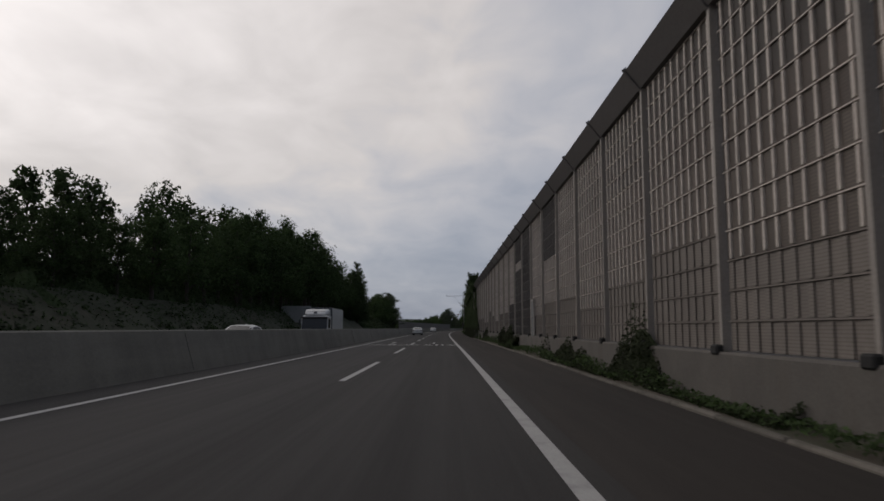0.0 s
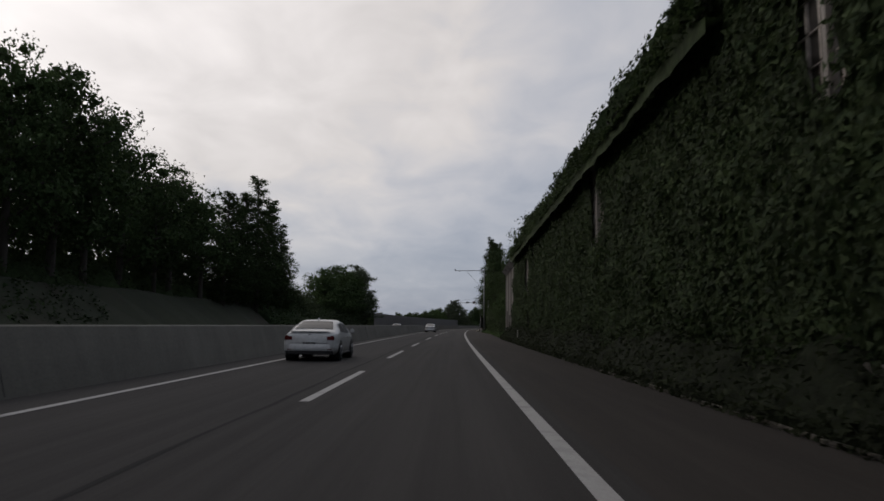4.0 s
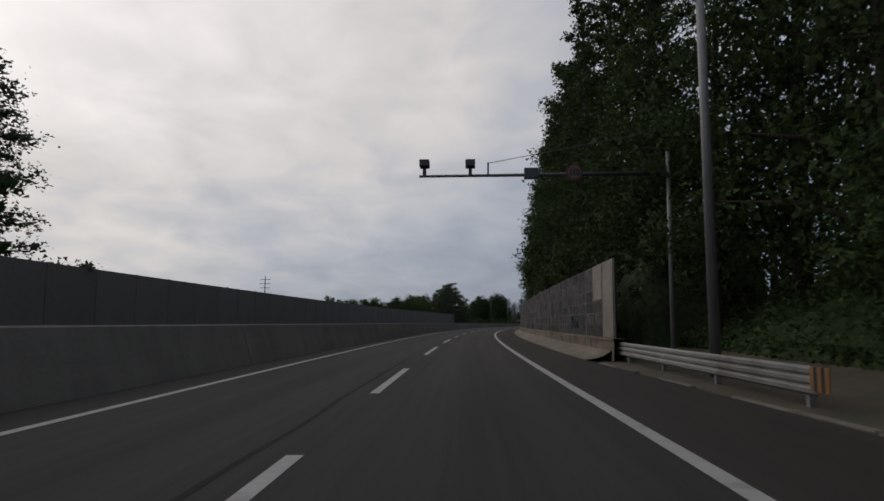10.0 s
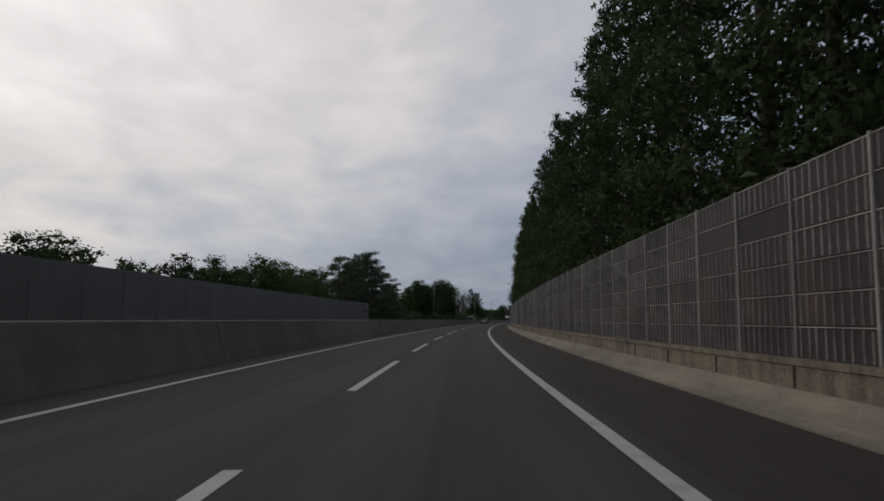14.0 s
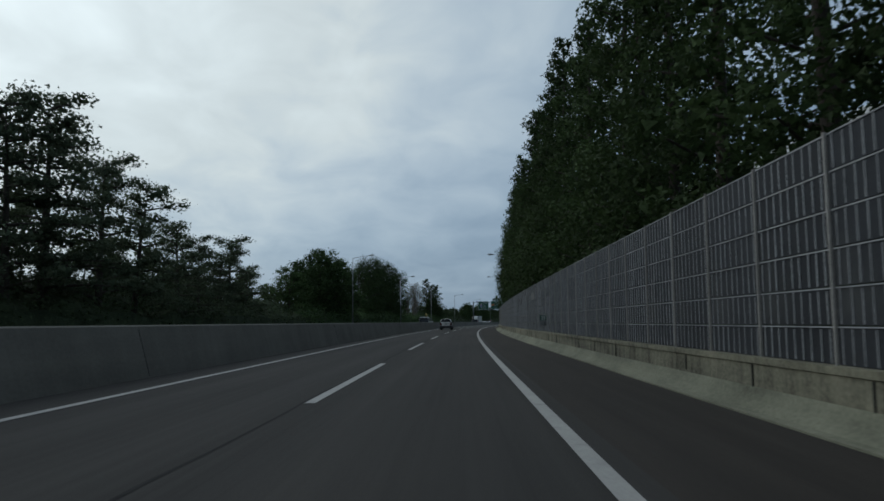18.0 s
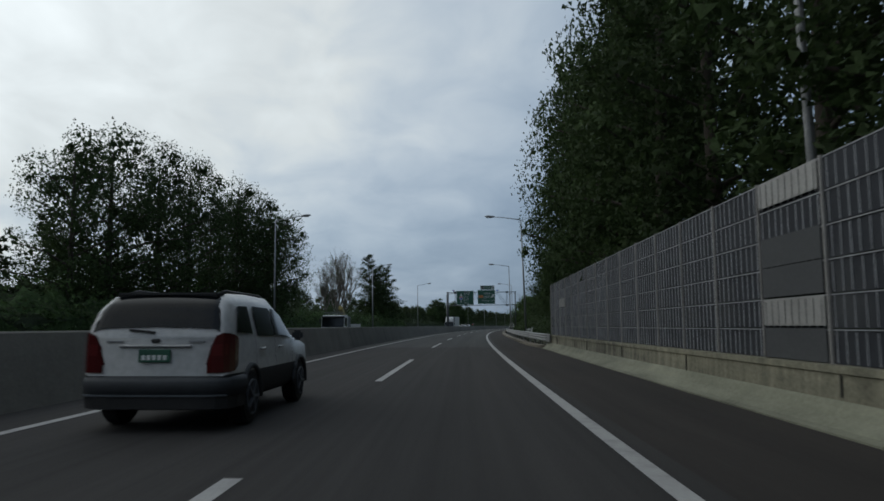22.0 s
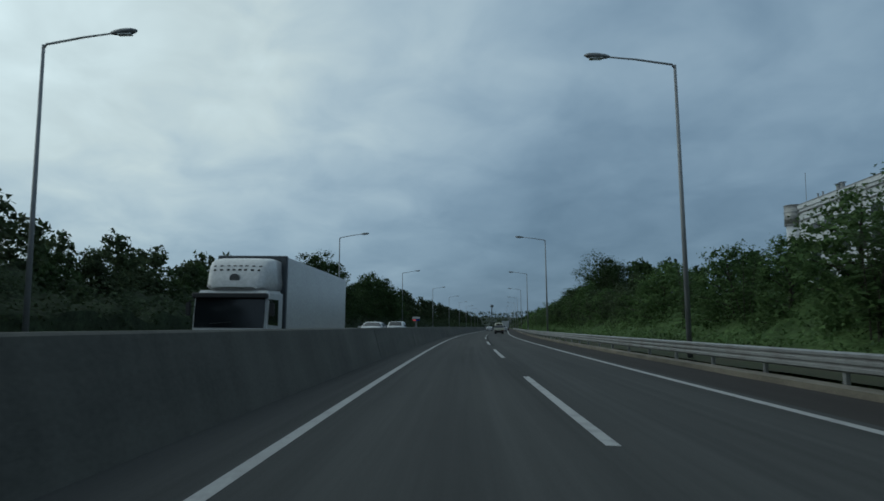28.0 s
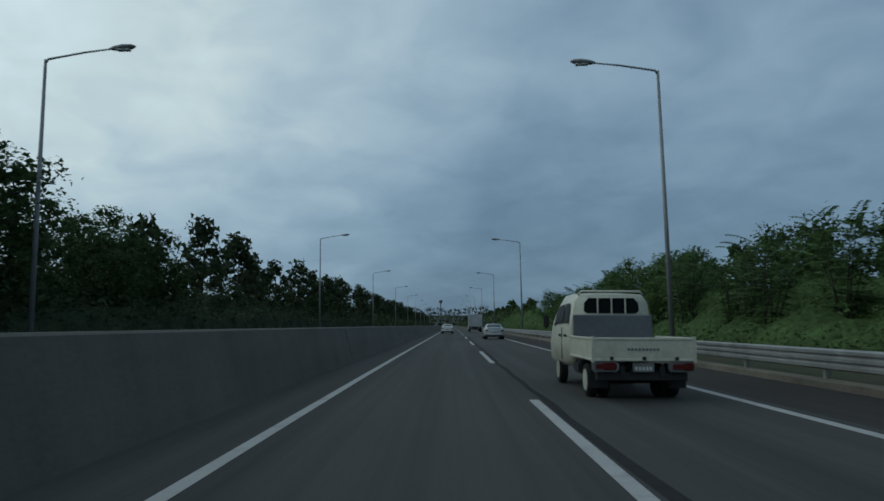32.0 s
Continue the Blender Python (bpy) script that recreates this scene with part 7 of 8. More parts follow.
def sedan(m, paint, L, label, style=0):
    """A four-door saloon, tail at the local origin and nose towards +y."""
    car = thing("car", m, label, "car", "motorway traffic")
    k = L / 4.85
    tall = 1.0 if style == 0 else 0.97
    st = [(0.00, outline(0.80, 0.46, 0.60, 0.78, 0.86, 0.90, 0.70, 0.62)), (0.08, outline(0.88, 0.30, 0.62, 0.86, 0.97, 1.00, 0.76, 0.68)),
          (0.45, outline(0.92, 0.24, 0.66, 0.92, 1.03, 1.07, 0.78, 0.70)), (0.72, outline(0.93, 0.22, 0.68, 0.94, 1.06, 1.10, 0.78, 0.70)),
          (1.10, outline(0.93, 0.21, 0.68, 0.95, 1.17, 1.25, 0.79, 0.64)), (1.60, outline(0.93, 0.20, 0.68, 0.95, 1.33, 1.42, 0.69, 0.56)),
          (2.30, outline(0.93, 0.20, 0.68, 0.94, 1.38, 1.46, 0.68, 0.56)), (2.95, outline(0.93, 0.20, 0.68, 0.93, 1.33, 1.42, 0.69, 0.56)),
          (3.55, outline(0.92, 0.20, 0.68, 0.92, 1.10, 1.15, 0.80, 0.64)), (3.85, outline(0.92, 0.21, 0.66, 0.90, 0.98, 1.01, 0.74, 0.64)),
          (4.45, outline(0.88, 0.22, 0.60, 0.78, 0.84, 0.87, 0.72, 0.60)), (4.75, outline(0.78, 0.24, 0.52, 0.66, 0.71, 0.74, 0.62, 0.5)), (4.85, outline(0.66, 0.32, 0.48, 0.56, 0.60, 0.62, 0.5, 0.4))]
    st = [(y * k, [(x, z * tall) for x, z in o]) for y, o in st]
    part("body", hull(st, 0, 8).mesh("body", paint, True), car)
    part("rear_window", screen(st, 0.80 * k, 1.52 * k, 5.0, 0.94).mesh("rear_window", GLASS, True), car)
    part("windscreen", screen(st, 3.62 * k, 3.02 * k, 5.0, 0.94).mesh("windscreen", GLASS, True), car)
    for sd in (1, -1):
        part("side_window", patch(st, [(1.22 * k, 4.22), (2.24 * k, 4.08), (2.24 * k, 4.94), (1.50 * k, 4.94)], sd).mesh("side_window", SIDEGLASS, True), car)
        part("side_window", patch(st, [(2.29 * k, 4.08), (3.44 * k, 4.10), (3.02 * k, 4.94), (2.29 * k, 4.94)], sd).mesh("side_window", SIDEGLASS, True), car)
        if style == 0:
            strip = [(0.33, -0.016, 0.845, 0.865), (0.50, -0.018, 0.805, 0.885), (0.70, -0.014, 0.795, 0.895), (0.80, 0.008, 0.795, 0.90), (0.888, 0.085, 0.80, 0.90), (0.918, 0.26, 0.81, 0.895), (0.938, 0.46, 0.85, 0.875)]
            tl = part("tail_lamp", corner_lamp(sd, strip).mesh("tail_lamp", MAROONLAMP), car, None, "dark red wrap-round tail lamp")
            part("lamp_band", corner_lamp(sd, [(0.56, -0.026, 0.838, 0.852), (0.72, -0.022, 0.838, 0.852), (0.80, 0.0, 0.838, 0.852)]).mesh("lamp_band", REDLAMP), tl)
        else:
            part("tail_lamp", rounded(Geo().box(min(sd * 0.56, sd * 0.84), max(sd * 0.56, sd * 0.84), -0.01, 0.10, 0.70, 0.88).mesh("tail_lamp", REDLAMP), 0.03, 2), car, None, "red tail lamp")
        part("window_trim", patch(st, [(1.20 * k, 4.95), (3.36 * k, 4.95), (3.30 * k, 5.02), (1.30 * k, 5.02)], sd, 0.024).mesh("window_trim", ALLOY, True), car, None, "thin bright window trim")
        part("sill", rounded(Geo().box(min(sd * 0.86, sd * 0.935), max(sd * 0.86, sd * 0.935), 1.45 * k, 3.35 * k, 0.22, 0.30).mesh("sill", PLASTIC), 0.02, 1), car)
        part("mirror", rounded(Geo().box(min(sd * 0.92, sd * 1.08), max(sd * 0.92, sd * 1.08), 3.28 * k, 3.40 * k, 0.96, 1.10).mesh("mirror", paint if style else PLASTIC), 0.035, 2), car)
        for y in (1.72, 2.62):
            part("door_handle", rounded(Geo().box(min(sd * 0.915, sd * 0.955), max(sd * 0.915, sd * 0.955), y * k, (y + 0.17) * k, 0.80, 0.825).mesh("door_handle", ALLOY), 0.008, 1), car)
        for y in (0.98, 3.80):
            part("wheel_arch", Geo().tube([(sd * 0.60, y * k, 0.33), (sd * 0.932, y * k, 0.33)], [0.385, 0.385], 24).mesh("wheel_arch", BLACKMARK), car)
            wheel(car, sd * 0.835, y * k, 0.325, 0.215)
        part("head_lamp", patch(st, [(4.30 * k, 3.9), (4.72 * k, 3.6), (4.72 * k, 4.6), (4.35 * k, 4.9)], sd, 0.015).mesh("head_lamp", CLEARLAMP, True), car, None, "clear head lamp")
    tail = [(0.0, -0.012), (0.45, -0.008), (0.68, 0.012), (0.80, 0.06), (0.875, 0.16), (0.915, 0.42)]
    part("rear_valance", wrap_band(tail[:4], [(0.24, -0.02), (0.26, 0.008), (0.36, 0.018), (0.375, -0.01)]).mesh("rear_valance", PLASTIC), car)
    part("bumper", wrap_band(tail, [(0.355, -0.02), (0.37, 0.012), (0.44, 0.016), (0.585, 0.014), (0.60, 0.0), (0.605, -0.02)]).mesh("bumper", paint, True), car)
    part("boot_seam", wrap_band([(0.0, -0.016), (0.50, -0.010), (0.62, 0.0)], [(0.618, -0.02), (0.620, 0.006), (0.628, 0.006), (0.630, -0.02)]).mesh("boot_seam", BLACKMARK), car)
    for sd in (1, -1):
        part("reflector", corner_lamp(sd, [(0.62, -0.020, 0.40, 0.425), (0.76, 0.015, 0.40, 0.425)]).mesh("reflector", REDLAMP), car)
        for y in (2.27, 3.30, 1.28):
            part("door_seam", patch(st, [(y * k, 2.6), ((y + 0.012) * k, 2.6), ((y + 0.012) * k, 4.02), (y * k, 4.02)], sd, 0.004, 6).mesh("door_seam", BLACKMARK), car)
    part("boot_lip", rounded(Geo().box(-0.66, 0.66, 0.02, 0.16, 0.995, 1.025).mesh("boot_lip", paint), 0.012, 2), car)
    plate(car, -0.022 if style == 0 else -0.004, 0.72 if style == 0 else 0.56, 0.52, PLATEW)
    part("badge", rounded(Geo().box(-0.07, 0.07, -0.0, 0.05, 0.885, 0.925).mesh("badge", PLASTIC), 0.015, 2), car)
    part("radio_fin", Geo().side([(1.66 * k, 1.40), (1.86 * k, 1.445), (1.70 * k, 1.50)], -0.02, 0.02).mesh("radio_fin", paint), car)
    return car


PRIVACY = material("privacy_glass", (0.008, 0.009, 0.011), 0.12, scale=2, fine=8, spec=0.22)
CLADDING = material("dark_grey_cladding", (0.040, 0.044, 0.050), 0.6, scale=1.2, fine=14)


def suv(m, label):
    """A white off-road estate with grey lower cladding."""
    car = thing("car", m, label, "car", "motorway traffic")
    st = [(0.0, outline(0.84, 0.40, 0.70, 1.04, 1.16, 1.20, 0.86, 0.80)), (0.05, outline(0.91, 0.36, 0.72, 1.10, 1.30, 1.36, 0.86, 0.79)),
          (0.16, outline(0.935, 0.34, 0.72, 1.14, 1.50, 1.58, 0.83, 0.75)), (0.34, outline(0.945, 0.34, 0.72, 1.14, 1.60, 1.70, 0.81, 0.71)),
          (0.60, outline(0.95, 0.33, 0.72, 1.14, 1.63, 1.75, 0.79, 0.69)), (1.2, outline(0.95, 0.32, 0.72, 1.13, 1.64, 1.77, 0.78, 0.68)), (2.3, outline(0.95, 0.32, 0.72, 1.11, 1.62, 1.75, 0.77, 0.67)),
          (2.85, outline(0.95, 0.32, 0.72, 1.09, 1.52, 1.66, 0.73, 0.60)), (3.35, outline(0.94, 0.32, 0.72, 1.06, 1.20, 1.24, 0.78, 0.68)),
          (4.2, outline(0.92, 0.34, 0.70, 0.98, 1.06, 1.10, 0.78, 0.64)), (4.5, outline(0.84, 0.40, 0.66, 0.84, 0.92, 0.95, 0.70, 0.56)), (4.57, outline(0.74, 0.46, 0.62, 0.74, 0.80, 0.82, 0.6, 0.5))]
    part("body", hull(st, 3, 8).mesh("body", CARWHITE, True), car)
    part("lower_cladding", hull(st, 0, 3).mesh("lower_cladding", CLADDING, True), car, None, "grey lower body cladding")
    part("rear_window", screen(st, 0.022, 0.36, 5.0, 0.93, 0.02).mesh("rear_window", PRIVACY, True), car)
    part("windscreen", screen(st, 3.30, 2.88, 5.0, 0.93).mesh("windscreen", GLASS, True), car)
    part("spoiler", rounded(Geo().box(-0.68, 0.68, 0.26, 0.60, 1.70, 1.755).mesh("spoiler", PLASTIC), 0.03, 2), car)
    tail = [(0.0, -0.02), (0.55, -0.012), (0.76, 0.02), (0.87, 0.09), (0.93, 0.22), (0.95, 0.46)]
    part("rear_bumper", wrap_band(tail, [(0.45, 0.0), (0.46, 0.07), (0.63, 0.085), (0.68, 0.06), (0.695, 0.0), (0.70, -0.05)]).mesh("rear_bumper", CLADDING, True), car, None, "dark grey rear bumper")
    part("bumper_skirt", wrap_band(tail, [(0.28, -0.04), (0.30, 0.04), (0.455, 0.055), (0.46, 0.0)]).mesh("bumper_skirt", PLASTIC), car)
    part("bumper_strip", wrap_band(tail[:4], [(0.452, 0.05), (0.455, 0.082), (0.475, 0.084), (0.478, 0.05)]).mesh("bumper_strip", CARGREY), car)
    part("plate_trim", rounded(Geo().box(-0.46, 0.46, -0.030, 0.03, 1.05, 1.085).mesh("plate_trim", ALLOY), 0.01, 1), car)
    part("wiper", Geo().beam((-0.02, -0.012, 1.24), (-0.34, 0.00, 1.27), 0.03).mesh("wiper", PLASTIC), car)
    for sd in (1, -1):
        part("side_window", patch(st, [(0.34, 4.20), (0.98, 4.14), (0.98, 4.9), (0.52, 4.9)], sd).mesh("side_window", PRIVACY, True), car)
        part("side_window", patch(st, [(1.20, 4.10), (2.04, 4.10), (2.04, 4.92), (1.20, 4.92)], sd).mesh("side_window", PRIVACY, True), car)
        part("side_window", patch(st, [(2.10, 4.10), (3.24, 4.12), (2.82, 4.92), (2.10, 4.92)], sd).mesh("side_window", PRIVACY, True), car)
        strip = [(0.66, -0.022, 0.74, 0.84), (0.72, -0.026, 0.74, 1.06), (0.78, -0.02, 0.74, 1.20), (0.86, 0.0, 0.74, 1.235), (0.918, 0.06, 0.745, 1.23), (0.952, 0.16, 0.76, 1.21), (0.958, 0.27, 0.82, 1.17)]
        tl = part("tail_lamp", corner_lamp(sd, strip).mesh("tail_lamp", MAROONLAMP), car, None, "tall red wrap-round tail lamp")
        part("lamp_lens", corner_lamp(sd, [(0.72, -0.030, 0.95, 1.08), (0.84, -0.012, 0.95, 1.10), (0.90, 0.035, 0.96, 1.10)]).mesh("lamp_lens", REDLAMP), tl, None, "brighter red lens")
        for y in (1.10, 2.07, 3.10):
            part("door_seam", patch(st, [(y, 2.5), (y + 0.012, 2.5), (y + 0.012, 4.02), (y, 4.02)], sd, 0.004, 6).mesh("door_seam", BLACKMARK), car)
        for y in (1.25, 2.22):
            part("door_handle", rounded(Geo().box(min(sd * 0.93, sd * 0.975), max(sd * 0.93, sd * 0.975), y, y + 0.2, 0.98, 1.02).mesh("door_handle", CARWHITE), 0.012, 1), car)
        part("badge_bar", Geo().box(min(sd * 0.42, sd * 0.62), max(sd * 0.42, sd * 0.62), -0.018, 0.02, 1.115, 1.14).mesh("badge_bar", ALLOY), car)
        part("mirror", rounded(Geo().box(min(sd * 0.94, sd * 1.12), max(sd * 0.94, sd * 1.12), 3.0, 3.12, 1.08, 1.25).mesh("mirror", CLADDING), 0.04, 2), car)
        part("roof_rail", Geo().tube([(sd * 0.60, 0.5, 1.75), (sd * 0.60, 0.7, 1.79), (sd * 0.60, 2.2, 1.79), (sd * 0.60, 2.4, 1.75)], [0.02] * 4, 8).mesh("roof_rail", PLASTIC, True), car)
        for y in (0.86, 3.57):
            arch = [(sd * 0.945, y + 0.42 * math.cos(k), 0.37 + 0.42 * math.sin(k)) for k in np.linspace(-0.1, math.pi + 0.1, 14)]
            part("wheel_arch", Geo().tube(arch, [0.045] * 14, 6).mesh("wheel_arch", CLADDING, True), car)
            wheel(car, sd * 0.84, y, 0.365, 0.235, CARGREY)
    plate(car, -0.028, 0.87, 0.40, PLATEG)
    part("badge", rounded(Geo().box(-0.06, 0.06, -0.028, 0.02, 1.11, 1.16).mesh("badge", PLASTIC), 0.015, 2), car)
    return car


PLATEGREY = material("grey_plate", (0.26, 0.26, 0.25), 0.6, scale=8, fine=60)


def pickup(m, paint, label):
    """A double-cab flatbed truck, tailgate at the local origin."""
    t = thing("pickup_truck", m, label, "truck", "motorway traffic")
    cab = [(2.28, outline(0.84, 0.62, 0.90, 1.22, 1.72, 1.86, 0.74, 0.64)), (2.36, outline(0.86, 0.50, 0.92, 1.24, 1.78, 1.92, 0.74, 0.64)), (2.9, outline(0.87, 0.44, 0.94, 1.25, 1.80, 1.95, 0.74, 0.64)),
           (3.9, outline(0.87, 0.42, 0.94, 1.24, 1.78, 1.94, 0.74, 0.64)), (4.35, outline(0.87, 0.42, 0.92, 1.20, 1.66, 1.84, 0.74, 0.62)), (4.85, outline(0.86, 0.42, 0.88, 1.14, 1.30, 1.36, 0.80, 0.70)), (5.08, outline(0.82, 0.44, 0.80, 0.98, 1.06, 1.10, 0.76, 0.64)), (5.14, outline(0.74, 0.5, 0.72, 0.86, 0.94, 0.96, 0.66, 0.56))]
    body = part("cab", hull(cab, 0, 8).mesh("cab", paint, True), t, None, "cream painted double cab")
    part("windscreen", screen(cab, 4.80, 4.38, 5.0, 0.93).mesh("windscreen", GLASS, True), body)
    rw = Geo().prism([(x, z) for x, z in [(-0.50, 1.53), (0.50, 1.53), (0.56, 1.58), (0.55, 1.74), (0.46, 1.84), (-0.46, 1.84), (-0.55, 1.74), (-0.56, 1.58)]], 2.262, 2.278)
    part("rear_window", rw.mesh("rear_window", GLASS), body)
    for x in (-0.28, 0.0, 0.28):
        part("window_guard", Geo().tube([(x, 2.235, 1.47), (x, 2.235, 1.85)], [0.016, 0.016], 6).mesh("window_guard", paint), body)
    for sd in (1, -1):
        for q in ([(2.52, 4.15), (3.12, 4.15), (3.12, 4.9), (2.58, 4.9)], [(3.22, 4.15), (4.45, 4.15), (4.22, 4.85), (3.22, 4.9)]):
            part("side_window", patch(cab, q, sd).mesh("side_window", SIDEGLASS, True), body)
        part("door_seam", Geo().box(min(sd * 0.86, sd * 0.874), max(sd * 0.86, sd * 0.874), 3.16, 3.175, 0.55, 1.24).mesh("door_seam", BLACKMARK), body)
        for y in (2.62, 3.30):
            part("door_handle", rounded(Geo().box(min(sd * 0.86, sd * 0.90), max(sd * 0.86, sd * 0.90), y, y + 0.15, 1.05, 1.10).mesh("door_handle", PLASTIC), 0.01, 1), body)
        part("mirror", rounded(Geo().box(min(sd * 0.95, sd * 1.08), max(sd * 0.95, sd * 1.08), 4.40, 4.48, 1.22, 1.52).mesh("mirror", PLASTIC), 0.03, 2), body)
        part("mirror_arm", Geo().tube([(sd * 0.85, 4.5, 1.3), (sd * 1.0, 4.45, 1.4)], [0.015, 0.015], 6).mesh("mirror_arm", PLASTIC), body)
    roof = Geo().tube([(-0.66, 2.32, 1.90), (-0.60, 2.30, 1.975), (0.60, 2.30, 1.975), (0.66, 2.32, 1.90)], [0.022] * 4, 8)
    part("roof_bar", roof.mesh("roof_bar", paint, True), body)
    part("bulkhead", rounded(Geo().box(-0.80, 0.80, 2.16, 2.20, 0.79, 1.50).mesh("bulkhead", BEDGREY), 0.02, 1), t, None, "grey bulkhead panel behind the cab")
    part("bed_floor", Geo().box(-0.84, 0.84, 0.03, 2.2, 0.71, 0.79).mesh("bed_floor", BEDGREY), t)

    def board(name, x0, x1, y0, y1, axis):
        g = Geo().box(x0, x1, y0, y1, 0.68, 1.08)
        if axis == "x":
            g.box(x0, x1, y0 - 0.012, y1 + 0.012, 1.035, 1.08).box(x0, x1, y0 - 0.010, y1 + 0.010, 0.68, 0.725)
        else:
            g.box(x0 - 0.012, x1 + 0.012, y0, y1, 1.035, 1.08).box(x0 - 0.010, x1 + 0.010, y0, y1, 0.68, 0.725)
        return part(name, rounded(g.mesh(name, paint), 0.008, 1), t)

    tg = board("tailgate", -0.845, 0.845, 0.0, 0.035, "x")
    for i in range(9):
        part("script_bar", Geo().box(-0.28 + i * 0.062, -0.24 + i * 0.062, -0.016, -0.013, 0.86, 0.90).mesh("script_bar", BEDGREY), tg)
    board("side_board", -0.87, -0.84, 0.04, 2.15, "y")
    board("side_board", 0.84, 0.87, 0.04, 2.15, "y")
    for sd in (1, -1):
        part("corner_post", Geo().box(min(sd * 0.84, sd * 0.885), max(sd * 0.84, sd * 0.885), -0.015, 0.05, 0.66, 1.10).mesh("corner_post", paint), t)
        hz = part("lamp_housing", rounded(Geo().box(min(sd * 0.42, sd * 0.87), max(sd * 0.42, sd * 0.87), 0.00, 0.12, 0.50, 0.68).mesh("lamp_housing", ALLOY), 0.03, 2), t)
        part("tail_lamp", rounded(Geo().box(min(sd * 0.46, sd * 0.84), max(sd * 0.46, sd * 0.84), -0.02, 0.03, 0.53, 0.655).mesh("tail_lamp", REDLAMP), 0.02, 2), hz, None, "red tail lamp lens")
        part("mud_flap", Geo().box(min(sd * 0.52, sd * 0.84), max(sd * 0.52, sd * 0.84), 0.42, 0.435, 0.20, 0.60).mesh("mud_flap", PLASTIC), t)
        wheel(t, sd * 0.72, 0.95, 0.30, 0.19, CARCREAM, False)
        wheel(t, sd * 0.51, 0.95, 0.30, 0.17, PLASTIC, False)
        wheel(t, sd * 0.74, 3.95, 0.32, 0.18, CARCREAM, False)
        part("chassis_rail", Geo().box(min(sd * 0.30, sd * 0.38), max(sd * 0.30, sd * 0.38), 0.1, 4.6, 0.42, 0.60).mesh("chassis_rail", PLASTIC), t)
    for x in (-0.55, 0.0, 0.55):
        part("tailgate_latch", rounded(Geo().box(x - 0.03, x + 0.03, -0.028, -0.012, 0.70, 0.76).mesh("tailgate_latch", PLASTIC), 0.006, 1), tg)
    part("under_bar", rounded(Geo().box(-0.78, 0.78, 0.14, 0.26, 0.34, 0.50).mesh("under_bar", PLASTIC), 0.02, 1), t)
    part("axle", Geo().tube([(-0.7, 0.95, 0.30), (0.7, 0.95, 0.30)], [0.06, 0.06], 8).mesh("axle", PLASTIC), t)
    part("fuel_tank", rounded(Geo().box(-0.80, -0.40, 1.6, 2.2, 0.36, 0.60).mesh("fuel_tank", PLASTIC), 0.04, 2), t)
    plate(t, 0.05, 0.50, 0.36, PLATEGREY)
    return t


BOOM = material("yellow_boom_paint", (0.36, 0.28, 0.07), 0.5, scale=1.2, fine=14)


